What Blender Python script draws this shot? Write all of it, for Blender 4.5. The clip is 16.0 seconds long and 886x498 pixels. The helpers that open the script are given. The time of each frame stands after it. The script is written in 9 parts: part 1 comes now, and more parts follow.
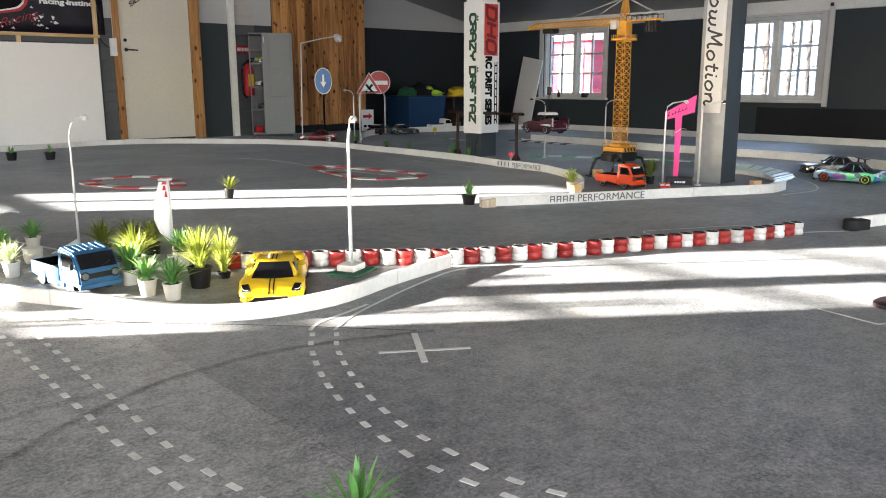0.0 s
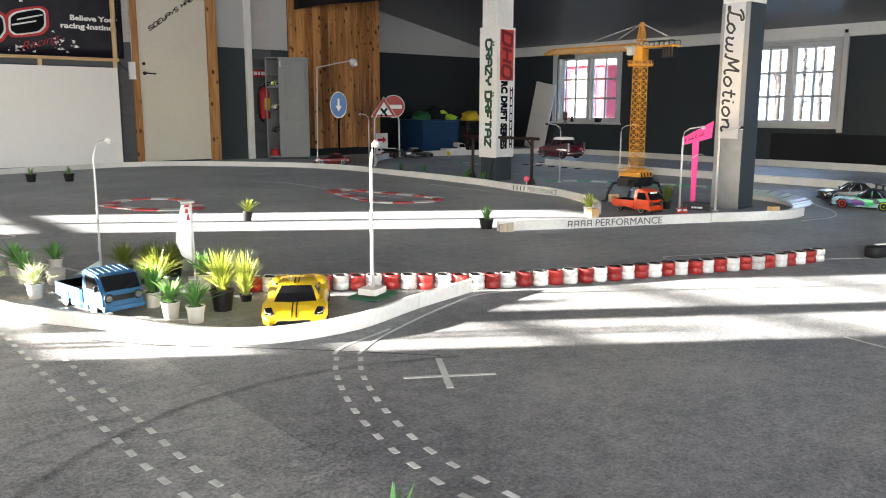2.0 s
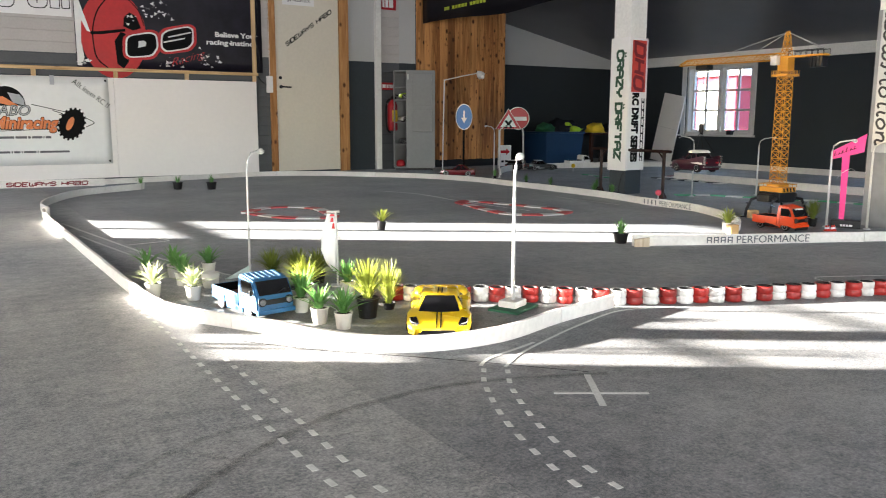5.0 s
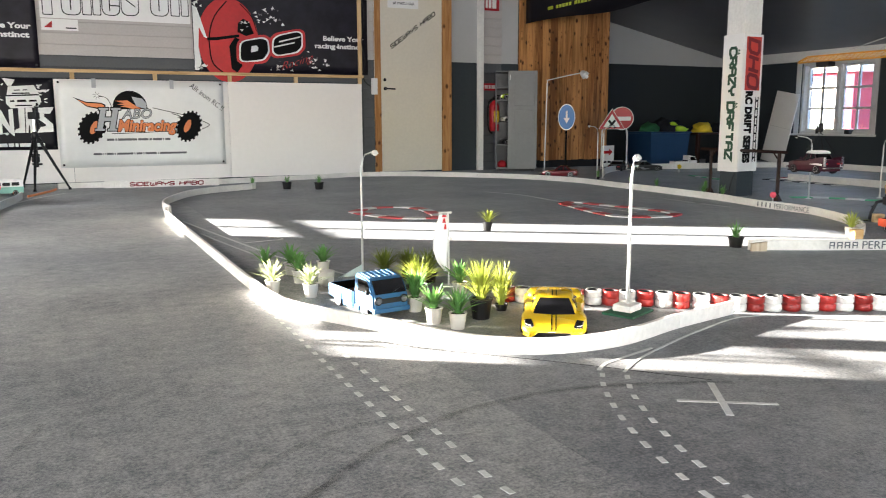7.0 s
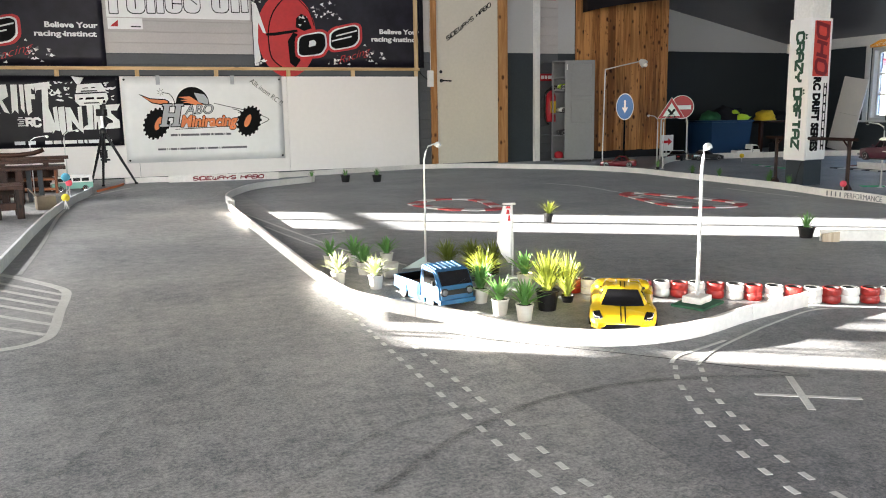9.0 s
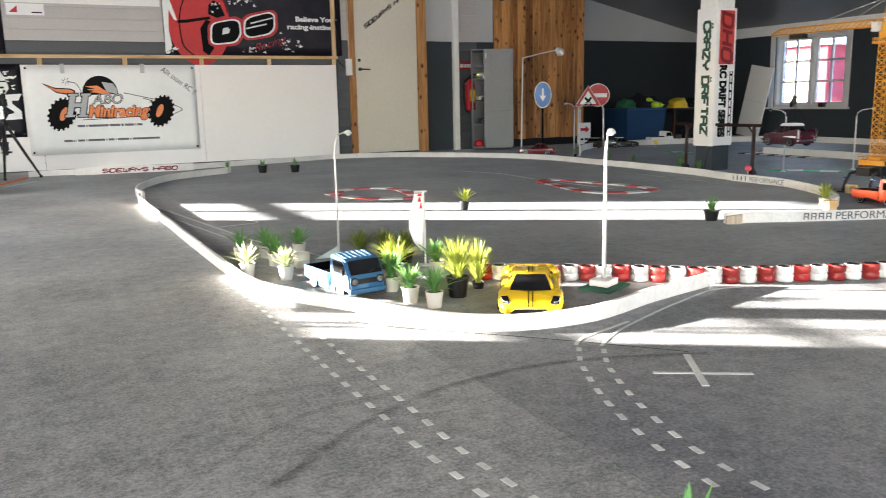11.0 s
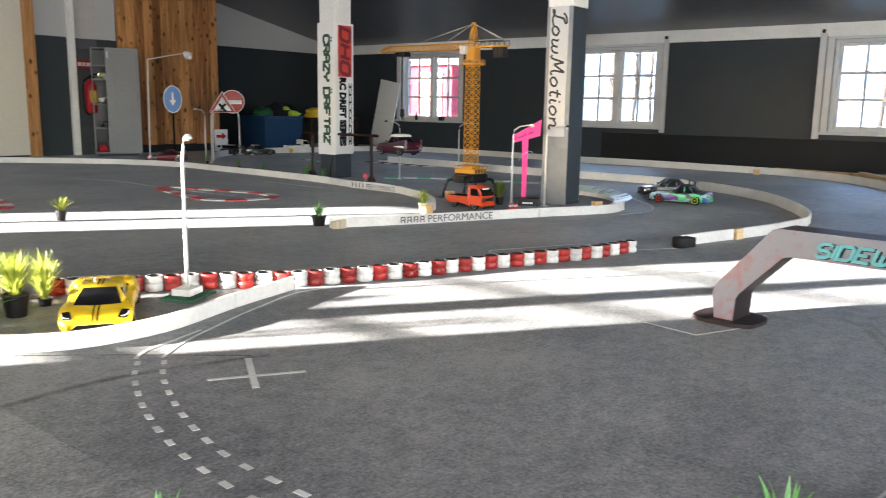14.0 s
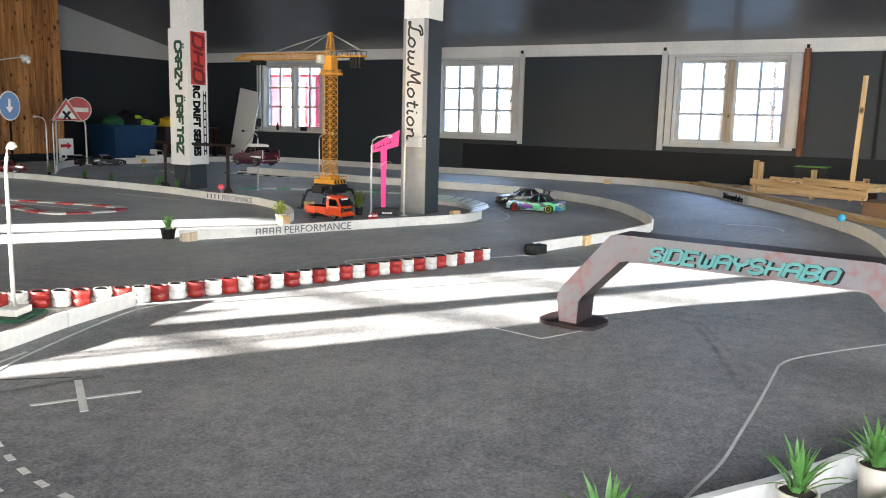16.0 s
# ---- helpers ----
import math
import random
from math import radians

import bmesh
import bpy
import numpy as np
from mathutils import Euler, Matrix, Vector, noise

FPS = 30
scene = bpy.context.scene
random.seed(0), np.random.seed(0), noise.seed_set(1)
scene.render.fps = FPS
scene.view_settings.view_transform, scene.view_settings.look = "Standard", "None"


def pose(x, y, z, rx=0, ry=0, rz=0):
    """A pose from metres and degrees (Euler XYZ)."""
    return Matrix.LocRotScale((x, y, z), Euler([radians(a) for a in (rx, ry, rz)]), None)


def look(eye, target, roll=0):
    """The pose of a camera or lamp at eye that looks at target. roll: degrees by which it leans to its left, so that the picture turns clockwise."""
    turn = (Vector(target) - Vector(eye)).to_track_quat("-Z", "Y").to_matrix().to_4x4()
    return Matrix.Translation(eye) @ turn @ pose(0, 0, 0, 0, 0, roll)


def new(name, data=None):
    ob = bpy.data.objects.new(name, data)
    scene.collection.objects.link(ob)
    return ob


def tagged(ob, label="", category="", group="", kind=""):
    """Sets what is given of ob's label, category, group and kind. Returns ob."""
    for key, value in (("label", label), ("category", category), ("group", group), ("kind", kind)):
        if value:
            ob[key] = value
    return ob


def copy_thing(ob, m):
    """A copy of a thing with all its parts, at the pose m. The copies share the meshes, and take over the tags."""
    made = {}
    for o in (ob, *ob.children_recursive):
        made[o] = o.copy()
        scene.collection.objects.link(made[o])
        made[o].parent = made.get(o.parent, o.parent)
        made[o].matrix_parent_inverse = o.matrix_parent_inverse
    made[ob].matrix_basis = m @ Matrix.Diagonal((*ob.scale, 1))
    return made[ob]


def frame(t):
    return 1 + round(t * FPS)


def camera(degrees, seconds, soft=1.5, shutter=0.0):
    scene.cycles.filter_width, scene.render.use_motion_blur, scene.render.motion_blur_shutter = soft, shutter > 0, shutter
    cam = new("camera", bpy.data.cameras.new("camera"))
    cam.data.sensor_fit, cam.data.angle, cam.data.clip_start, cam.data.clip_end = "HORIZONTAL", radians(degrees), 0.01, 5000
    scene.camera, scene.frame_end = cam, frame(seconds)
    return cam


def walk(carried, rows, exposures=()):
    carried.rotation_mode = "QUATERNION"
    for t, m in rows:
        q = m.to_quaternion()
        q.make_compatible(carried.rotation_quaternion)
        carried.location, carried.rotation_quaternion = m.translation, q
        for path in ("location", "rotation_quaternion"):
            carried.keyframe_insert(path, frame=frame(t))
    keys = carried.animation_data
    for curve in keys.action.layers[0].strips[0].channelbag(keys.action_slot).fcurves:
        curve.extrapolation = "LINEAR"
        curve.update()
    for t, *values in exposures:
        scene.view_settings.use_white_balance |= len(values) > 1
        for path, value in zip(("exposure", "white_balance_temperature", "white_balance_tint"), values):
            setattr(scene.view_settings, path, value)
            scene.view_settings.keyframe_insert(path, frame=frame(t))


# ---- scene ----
cam = camera(57.96, 16.0, 1.0, 0.4)
ROWS = [
    (0.0, 0.001, -0.005, 0.660, -6.08, -11.64, 0.10),
    (0.5, -0.006, -0.010, 0.663, -6.19, -10.95, 0.01),
    (1.0, -0.014, -0.004, 0.665, -6.17, -10.45, -0.12),
    (1.5, -0.023, -0.003, 0.665, -5.89, -10.17, -0.15),
    (2.0, -0.038, 0.000, 0.665, -5.28, -9.99, -0.15),
    (2.5, -0.056, 0.001, 0.665, -4.25, -9.87, -0.19),
    (3.0, -0.072, -0.002, 0.665, -3.01, -9.76, -0.10),
    (3.5, -0.090, 0.003, 0.666, -1.65, -9.63, -0.10),
    (4.0, -0.106, 0.007, 0.665, -0.20, -9.46, -0.14),
    (4.5, -0.121, 0.009, 0.666, 1.32, -9.32, -0.16),
    (5.0, -0.134, 0.007, 0.667, 3.01, -9.19, -0.16),
    (5.5, -0.147, 0.002, 0.670, 4.79, -9.10, -0.14),
    (6.0, -0.161, -0.002, 0.671, 6.57, -9.07, -0.08),
    (6.5, -0.178, -0.005, 0.672, 8.27, -9.10, 0.03),
    (7.0, -0.197, -0.006, 0.672, 9.85, -9.17, 0.17),
    (7.5, -0.213, -0.011, 0.672, 11.28, -9.29, 0.39),
    (8.0, -0.225, -0.015, 0.672, 12.44, -9.36, 0.55),
    (8.2, -0.230, -0.016, 0.672, 12.79, -9.42, 0.64),
    (8.6, -0.237, -0.016, 0.671, 13.34, -9.52, 0.79),
    (9.0, -0.240, -0.012, 0.669, 13.57, -9.69, 0.96),
    (9.4, -0.239, -0.006, 0.666, 13.43, -9.90, 1.12),
    (9.8, -0.233, 0.001, 0.664, 12.85, -10.10, 1.24),
    (10.3, -0.218, 0.006, 0.662, 11.44, -10.29, 1.28),
    (10.5, -0.208, 0.008, 0.661, 10.71, -10.35, 1.29),
    (11.0, -0.183, 0.011, 0.660, 8.25, -10.53, 1.19),
    (11.5, -0.148, 0.013, 0.659, 5.07, -10.66, 0.98),
    (12.0, -0.107, 0.014, 0.659, 1.27, -10.73, 0.66),
    (12.5, -0.057, 0.014, 0.656, -2.93, -10.68, 0.28),
    (13.0, -0.008, 0.009, 0.655, -7.43, -10.53, -0.18),
    (13.5, 0.036, 0.006, 0.653, -11.57, -10.29, -0.62),
    (14.0, 0.078, -0.005, 0.654, -15.71, -10.01, -0.97),
    (14.5, 0.109, -0.010, 0.652, -19.06, -9.70, -1.20),
    (15.0, 0.130, -0.016, 0.650, -21.96, -9.39, -1.37),
    (15.5, 0.137, -0.021, 0.651, -23.91, -9.21, -1.47),
    (16.0, 0.137, -0.019, 0.650, -25.11, -9.04, -1.47),
]
walk(cam, [(t, pose(x, y, z, 90 + pitch, roll, yaw)) for t, x, y, z, yaw, pitch, roll in ROWS],
     [(0.0, 4.50), (4.0, 4.50), (7.5, 4.61), (11.0, 4.67), (12.0, 4.58), (13.0, 4.52), (16.0, 4.58)])

# ---- light ----
SUN_HEIGHT = 10.0
world = bpy.data.worlds.new("sky")
scene.world = world
world.use_nodes = True
wn = world.node_tree.nodes
sky = wn.new("ShaderNodeTexSky")
sky.sky_type = "NISHITA"
sky.sun_disc = False
sky.sun_elevation = radians(SUN_HEIGHT)
sky.sun_rotation = radians(-90)
wn["Background"].inputs["Strength"].default_value = 0.12
world.node_tree.links.new(sky.outputs["Color"], wn["Background"].inputs["Color"])

sun = new("sun", bpy.data.lights.new("sun", "SUN"))
sun.data.energy = 5.0
sun.data.angle = radians(0.5)
sun.data.color = (1.0, 0.94, 0.86)
sun.matrix_world = look((0, 0, 0), (math.cos(radians(SUN_HEIGHT)), 0.018, -math.sin(radians(SUN_HEIGHT))))
scene.view_settings.exposure = 4.6

# The room stands turned against the world: s runs along the long wall with the door, d towards it.
ROOM_TURN = 35.5
ROOM = pose(0, 0, 0, 0, 0, ROOM_TURN)


def daylight_fill(s, d, z, width, height, facing, power, tint=(0.985, 0.95, 0.945)):
    """An added area lamp standing in for daylight; its window is unseen."""
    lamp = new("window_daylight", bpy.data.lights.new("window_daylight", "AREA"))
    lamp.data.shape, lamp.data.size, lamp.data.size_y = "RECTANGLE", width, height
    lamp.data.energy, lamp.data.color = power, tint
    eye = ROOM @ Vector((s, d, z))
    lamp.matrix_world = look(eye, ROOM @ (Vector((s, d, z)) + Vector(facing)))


# ---- helpers for building ----
def part(name, bm, material, parent, label="", smooth=False, kind=""):
    mesh = bpy.data.meshes.new(name)
    bmesh.ops.recalc_face_normals(bm, faces=bm.faces)
    bm.to_mesh(mesh)
    bm.free()
    if smooth:
        for poly in mesh.polygons:
            poly.use_smooth = True
    mesh.materials.append(material)
    ob = new(name, mesh)
    if parent is not None:
        ob.parent = parent
    if label or kind:
        tagged(ob, label=label, kind=kind)
    return ob


def thing(name, label, category, m, group="", kind=""):
    ob = new(name)
    ob.empty_display_size = 0.05
    ob.matrix_world = m
    return tagged(ob, label, category, group, kind)


def single(name, bm, material, label, category, m, group="", kind="", smooth=False):
    ob = part(name, bm, material, None, smooth=smooth)
    ob.matrix_world = m
    return tagged(ob, label, category, group, kind)


def flat_at(x, y, z=0.0, turn=0.0):
    return pose(x, y, z, 0, 0, turn)


def box(bm, a, b, bevel=0.0):
    r = bmesh.ops.create_cube(bm, size=1.0)
    size = [abs(q - p) for p, q in zip(a, b)]
    mid = [(p + q) / 2 for p, q in zip(a, b)]
    bmesh.ops.transform(bm, matrix=Matrix.Translation(mid) @ Matrix.Diagonal((*size, 1)), verts=r["verts"])
    if bevel:
        edges = list({e for v in r["verts"] for e in v.link_edges})
        bmesh.ops.bevel(bm, geom=edges, offset=bevel, segments=2, affect="EDGES", profile=0.6)
    return bm


def boxed(a, b, bevel=0.0):
    return box(bmesh.new(), a, b, bevel)


def tube(bm, points, radius, sides=8):
    """A round bar along points; radius is one number, or one for each point."""
    points = [Vector(p) for p in points]
    rings = []
    for i, p in enumerate(points):
        along = (points[min(i + 1, len(points) - 1)] - points[max(i - 1, 0)]).normalized()
        side = along.cross(Vector((0, 0, 1)) if abs(along.z) < 0.9 else Vector((1, 0, 0))).normalized()
        up = side.cross(along)
        r = radius[i] if isinstance(radius, (list, tuple)) else radius
        rings.append([bm.verts.new(p + r * (math.cos(2 * math.pi * k / sides) * side + math.sin(2 * math.pi * k / sides) * up)) for k in range(sides)])
    for a, b in zip(rings, rings[1:]):
        for k in range(sides):
            bm.faces.new((a[k], a[(k + 1) % sides], b[(k + 1) % sides], b[k]))
    bm.faces.new(rings[0])
    bm.faces.new(rings[-1][::-1])
    return bm


def tubed(points, radius, sides=8):
    return tube(bmesh.new(), points, radius, sides)


def lathe(bm, profile, sides=20, axis="z", at=(0, 0, 0)):
    """Turns (radius, height) points round an axis; closes the ends."""
    rings = []
    for r, h in profile:
        ring = []
        for k in range(sides):
            c, s = r * math.cos(2 * math.pi * k / sides), r * math.sin(2 * math.pi * k / sides)
            p = {"z": (c, s, h), "y": (c, h, s), "x": (h, c, s)}[axis]
            ring.append(bm.verts.new(Vector(p) + Vector(at)))
        rings.append(ring)
    for a, b in zip(rings, rings[1:]):
        for k in range(sides):
            bm.faces.new((a[k], a[(k + 1) % sides], b[(k + 1) % sides], b[k]))
    if profile[0][0] > 0:
        bm.faces.new(rings[0])
    if profile[-1][0] > 0:
        bm.faces.new(rings[-1][::-1])
    return bm


def lathed(profile, sides=20, axis="z", at=(0, 0, 0)):
    return lathe(bmesh.new(), profile, sides, axis, at)


def prism(bm, outline, lo, hi, axis="y"):
    """A flat outline given thickness along an axis."""
    def at(p, h):
        return {"y": (p[0], h, p[1]), "x": (h, p[0], p[1]), "z": (p[0], p[1], h)}[axis]
    a = [bm.verts.new(at(p, lo)) for p in outline]
    b = [bm.verts.new(at(p, hi)) for p in outline]
    n = len(outline)
    for k in range(n):
        bm.faces.new((a[k], a[(k + 1) % n], b[(k + 1) % n], b[k]))
    bm.faces.new(a[::-1])
    bm.faces.new(b)
    return bm


def prismed(outline, lo, hi, axis="y"):
    return prism(bmesh.new(), outline, lo, hi, axis)


def loft(bm, rings):
    rows = [[bm.verts.new(p) for p in ring] for ring in rings]
    n = len(rows[0])
    for a, b in zip(rows, rows[1:]):
        for k in range(n):
            bm.faces.new((a[k], a[(k + 1) % n], b[(k + 1) % n], b[k]))
    bm.faces.new(rows[0])
    bm.faces.new(rows[-1][::-1])
    return bm


def smooth_line(points, step=0.05):
    """Points at even steps along a smooth curve through the given ones."""
    pts = [Vector((*p, 0.0)) if len(p) == 2 else Vector(p) for p in points]
    ext = [2 * pts[0] - pts[1]] + pts + [2 * pts[-1] - pts[-2]]
    out = [pts[0]]
    for i in range(1, len(ext) - 2):
        a, b, c, d = ext[i - 1:i + 3]
        n = max(2, int((c - b).length / step))
        for k in range(1, n + 1):
            t = k / n
            out.append(0.5 * ((2 * b) + (c - a) * t + (2 * a - 5 * b + 4 * c - d) * t * t + (3 * b - a - 3 * c + d) * t ** 3))
    return out


def side_of(line, i):
    along = (line[min(i + 1, len(line) - 1)] - line[max(i - 1, 0)]).normalized()
    return Vector((-along.y, along.x, 0))


def ribbon(bm, line, left, right, lo, hi):
    """A bar with a square section along a line on the floor."""
    rings = []
    for i, p in enumerate(line):
        n = side_of(line, i)
        rings.append([p + n * left + Vector((0, 0, lo)), p + n * right + Vector((0, 0, lo)), p + n * right + Vector((0, 0, hi)), p + n * left + Vector((0, 0, hi))])
    return loft(bm, rings)


def letters(name, text, size, material, parent, m, depth=0.002, stretch=1.0, shear=0.0, bold=0.0, align="LEFT", label=""):
    """Raised or printed writing, as a mesh; m lies in the parent's space, x along the line and y up the letters."""
    curve = bpy.data.curves.new(name, "FONT")
    curve.body, curve.size, curve.extrude, curve.shear, curve.offset = text, size, depth / 2, shear, bold
    curve.align_x, curve.resolution_u = align, 3
    probe = new(name, curve)
    bpy.context.view_layer.update()
    mesh = bpy.data.meshes.new_from_object(probe.evaluated_get(bpy.context.evaluated_depsgraph_get()))
    bpy.data.objects.remove(probe)
    mesh.transform(m @ Matrix.Diagonal((stretch, 1, 1, 1)))
    mesh.materials.clear()
    mesh.materials.append(material)
    ob = new(name, mesh)
    ob.parent = parent
    if label:
        tagged(ob, label=label)
    return ob


def stroke(bm, pts, width, lo, hi):
    """A flat pen stroke with mitred corners in the xy plane, from lo to hi in z; a stroke that ends where it began is closed."""
    pts = [Vector((p[0], p[1])) for p in pts]
    loop = (pts[0] - pts[-1]).length < 1e-6
    n = len(pts)
    ends = []
    for i, p in enumerate(pts):
        before = (p - pts[i - 1]).normalized() if i else ((p - pts[-2]).normalized() if loop else None)
        after = (pts[i + 1] - p).normalized() if i < n - 1 else ((pts[1] - p).normalized() if loop else None)
        a, b = before or after, after or before
        na, nb = Vector((-a.y, a.x)), Vector((-b.y, b.x))
        out = (na + nb).normalized()
        reach = width / 2 / max(0.45, out.dot(nb))
        ends.append((p + out * reach, p - out * reach))
    for (a, b), (c, d) in zip(ends, ends[1:]):
        prism(bm, [tuple(a), tuple(c), tuple(d), tuple(b)], lo, hi, "z")
    return bm


# A squared stencil-like alphabet on a grid four wide and six high; strokes part at the bars.
BLOCK = {"A": "00 05 16 36 45 40|03 43", "B": "03 06 36 45 44 33 03|33 42 41 30 00 03", "C": "44 45 36 16 05 01 10 30 41 42",
         "D": "03 06 36 45 41 30 00 03", "E": "46 06 00 40|03 33", "F": "46 06 00|03 33", "H": "00 06|40 46|03 43", "I": "00 06",
         "O": "03 05 16 36 45 41 30 10 01 03", "R": "00 06 36 45 44 33 03|23 40", "S": "45 36 16 05 04 13 33 42 41 30 10 01",
         "T": "06 46|26 20", "W": "06 01 10 30 41 46|20 24", "Y": "06 04 13 33 44 46|23 20", "Z": "06 46 00 40"}


def block_letters(name, text, high, length, material, parent, m, thick=0.2, shear=0.0, depth=0.002, gap=0.32, label=""):
    """Squared capitals that fill a given length; m as for letters()."""
    spans = [0.55 if c == " " else max(int(q[0]) for q in BLOCK[c].replace("|", " ").split()) / 4 for c in text]
    unit = length / (sum(spans) + gap * (len(text) - 1))
    bm = bmesh.new()
    x, lift = 0.0, 0
    for c, span in zip(text, spans):
        for run in ([] if c == " " else BLOCK[c].split("|")):
            pts = []
            for q in run.split():
                y = thick * high / 2 + int(q[1]) / 6 * high * (1 - thick)
                pts.append((x + int(q[0]) / 4 * unit + shear * y, y))
            stroke(bm, pts, thick * high, 0.0, depth + 0.0002 * (lift % 3))
            lift += 1
        x += (span + gap) * unit
    bmesh.ops.transform(bm, matrix=m, verts=bm.verts)
    return part(name, bm, material, parent, label)


def facing_d(s, d, z, tilt=0.0):
    """A pose on the door wall or parallel to it, seen from the room: x along s, y up."""
    return Matrix.Translation((s, d, z)) @ pose(0, 0, 0, 90, 0, 0) @ pose(0, 0, 0, 0, 0, tilt)


def bars(bm, x, y, widths, height, lo, hi, gap):
    """Plain bars for writing that cannot be read, one a word."""
    for wide in widths:
        prism(bm, [(x, y), (x + wide, y), (x + wide, y + height), (x, y + height)], lo, hi, "y")
        x += wide + gap
    return bm


# ---- materials ----
def material(name, colour, rough=0.6, metal=0.0, spread=0.12, grain=60.0, patch=3.0, bump=0.1, bump_scale=0.0, coat=0.0, spec=0.38, jitter=0.0):
    m = bpy.data.materials.new(name)
    m.use_nodes = True
    nt = m.node_tree
    n, l = nt.nodes, nt.links
    b = n["Principled BSDF"]
    b.inputs["Roughness"].default_value = rough
    b.inputs["Metallic"].default_value = metal
    b.inputs["Coat Weight"].default_value = coat
    b.inputs["Specular IOR Level"].default_value = spec
    tc = n.new("ShaderNodeTexCoord")
    fine, wide = n.new("ShaderNodeTexNoise"), n.new("ShaderNodeTexNoise")
    fine.inputs["Scale"].default_value, fine.inputs["Detail"].default_value = grain, 4
    wide.inputs["Scale"].default_value, wide.inputs["Detail"].default_value = patch, 5
    for tex in (fine, wide):
        l.new(tc.outputs["Object"], tex.inputs["Vector"])
    both = n.new("ShaderNodeMix")
    both.data_type = "FLOAT"
    both.inputs["Factor"].default_value = 0.5
    l.new(fine.outputs["Fac"], both.inputs["A"])
    l.new(wide.outputs["Fac"], both.inputs["B"])
    value = both.outputs["Result"]
    if jitter:
        info = n.new("ShaderNodeObjectInfo")
        add = n.new("ShaderNodeMath")
        add.operation = "MULTIPLY_ADD"
        l.new(info.outputs["Random"], add.inputs[0])
        add.inputs[1].default_value = jitter
        l.new(value, add.inputs[2])
        sub = n.new("ShaderNodeMath")
        sub.operation = "SUBTRACT"
        l.new(add.outputs[0], sub.inputs[0])
        sub.inputs[1].default_value = jitter / 2
        value = sub.outputs[0]
    ramp = n.new("ShaderNodeValToRGB")
    lo, hi = [max(0.0, c * (1 - spread)) for c in colour], [min(1.0, c * (1 + spread)) for c in colour]
    ramp.color_ramp.elements[0].position, ramp.color_ramp.elements[0].color = 0.3, (*lo, 1)
    ramp.color_ramp.elements[1].position, ramp.color_ramp.elements[1].color = 0.7, (*hi, 1)
    l.new(value, ramp.inputs["Fac"])
    l.new(ramp.outputs["Color"], b.inputs["Base Color"])
    vary = n.new("ShaderNodeMapRange")
    vary.inputs["To Min"].default_value, vary.inputs["To Max"].default_value = max(0.03, rough - 0.08), min(1.0, rough + 0.08)
    l.new(wide.outputs["Fac"], vary.inputs["Value"])
    l.new(vary.outputs["Result"], b.inputs["Roughness"])
    if bump:
        bn = n.new("ShaderNodeBump")
        bn.inputs["Strength"].default_value, bn.inputs["Distance"].default_value = bump, 0.002
        src = fine
        if bump_scale:
            src = n.new("ShaderNodeTexNoise")
            src.inputs["Scale"].default_value, src.inputs["Detail"].default_value = bump_scale, 3
            l.new(tc.outputs["Object"], src.inputs["Vector"])
        l.new(src.outputs["Fac"], bn.inputs["Height"])
        l.new(bn.outputs["Normal"], b.inputs["Normal"])
    return m


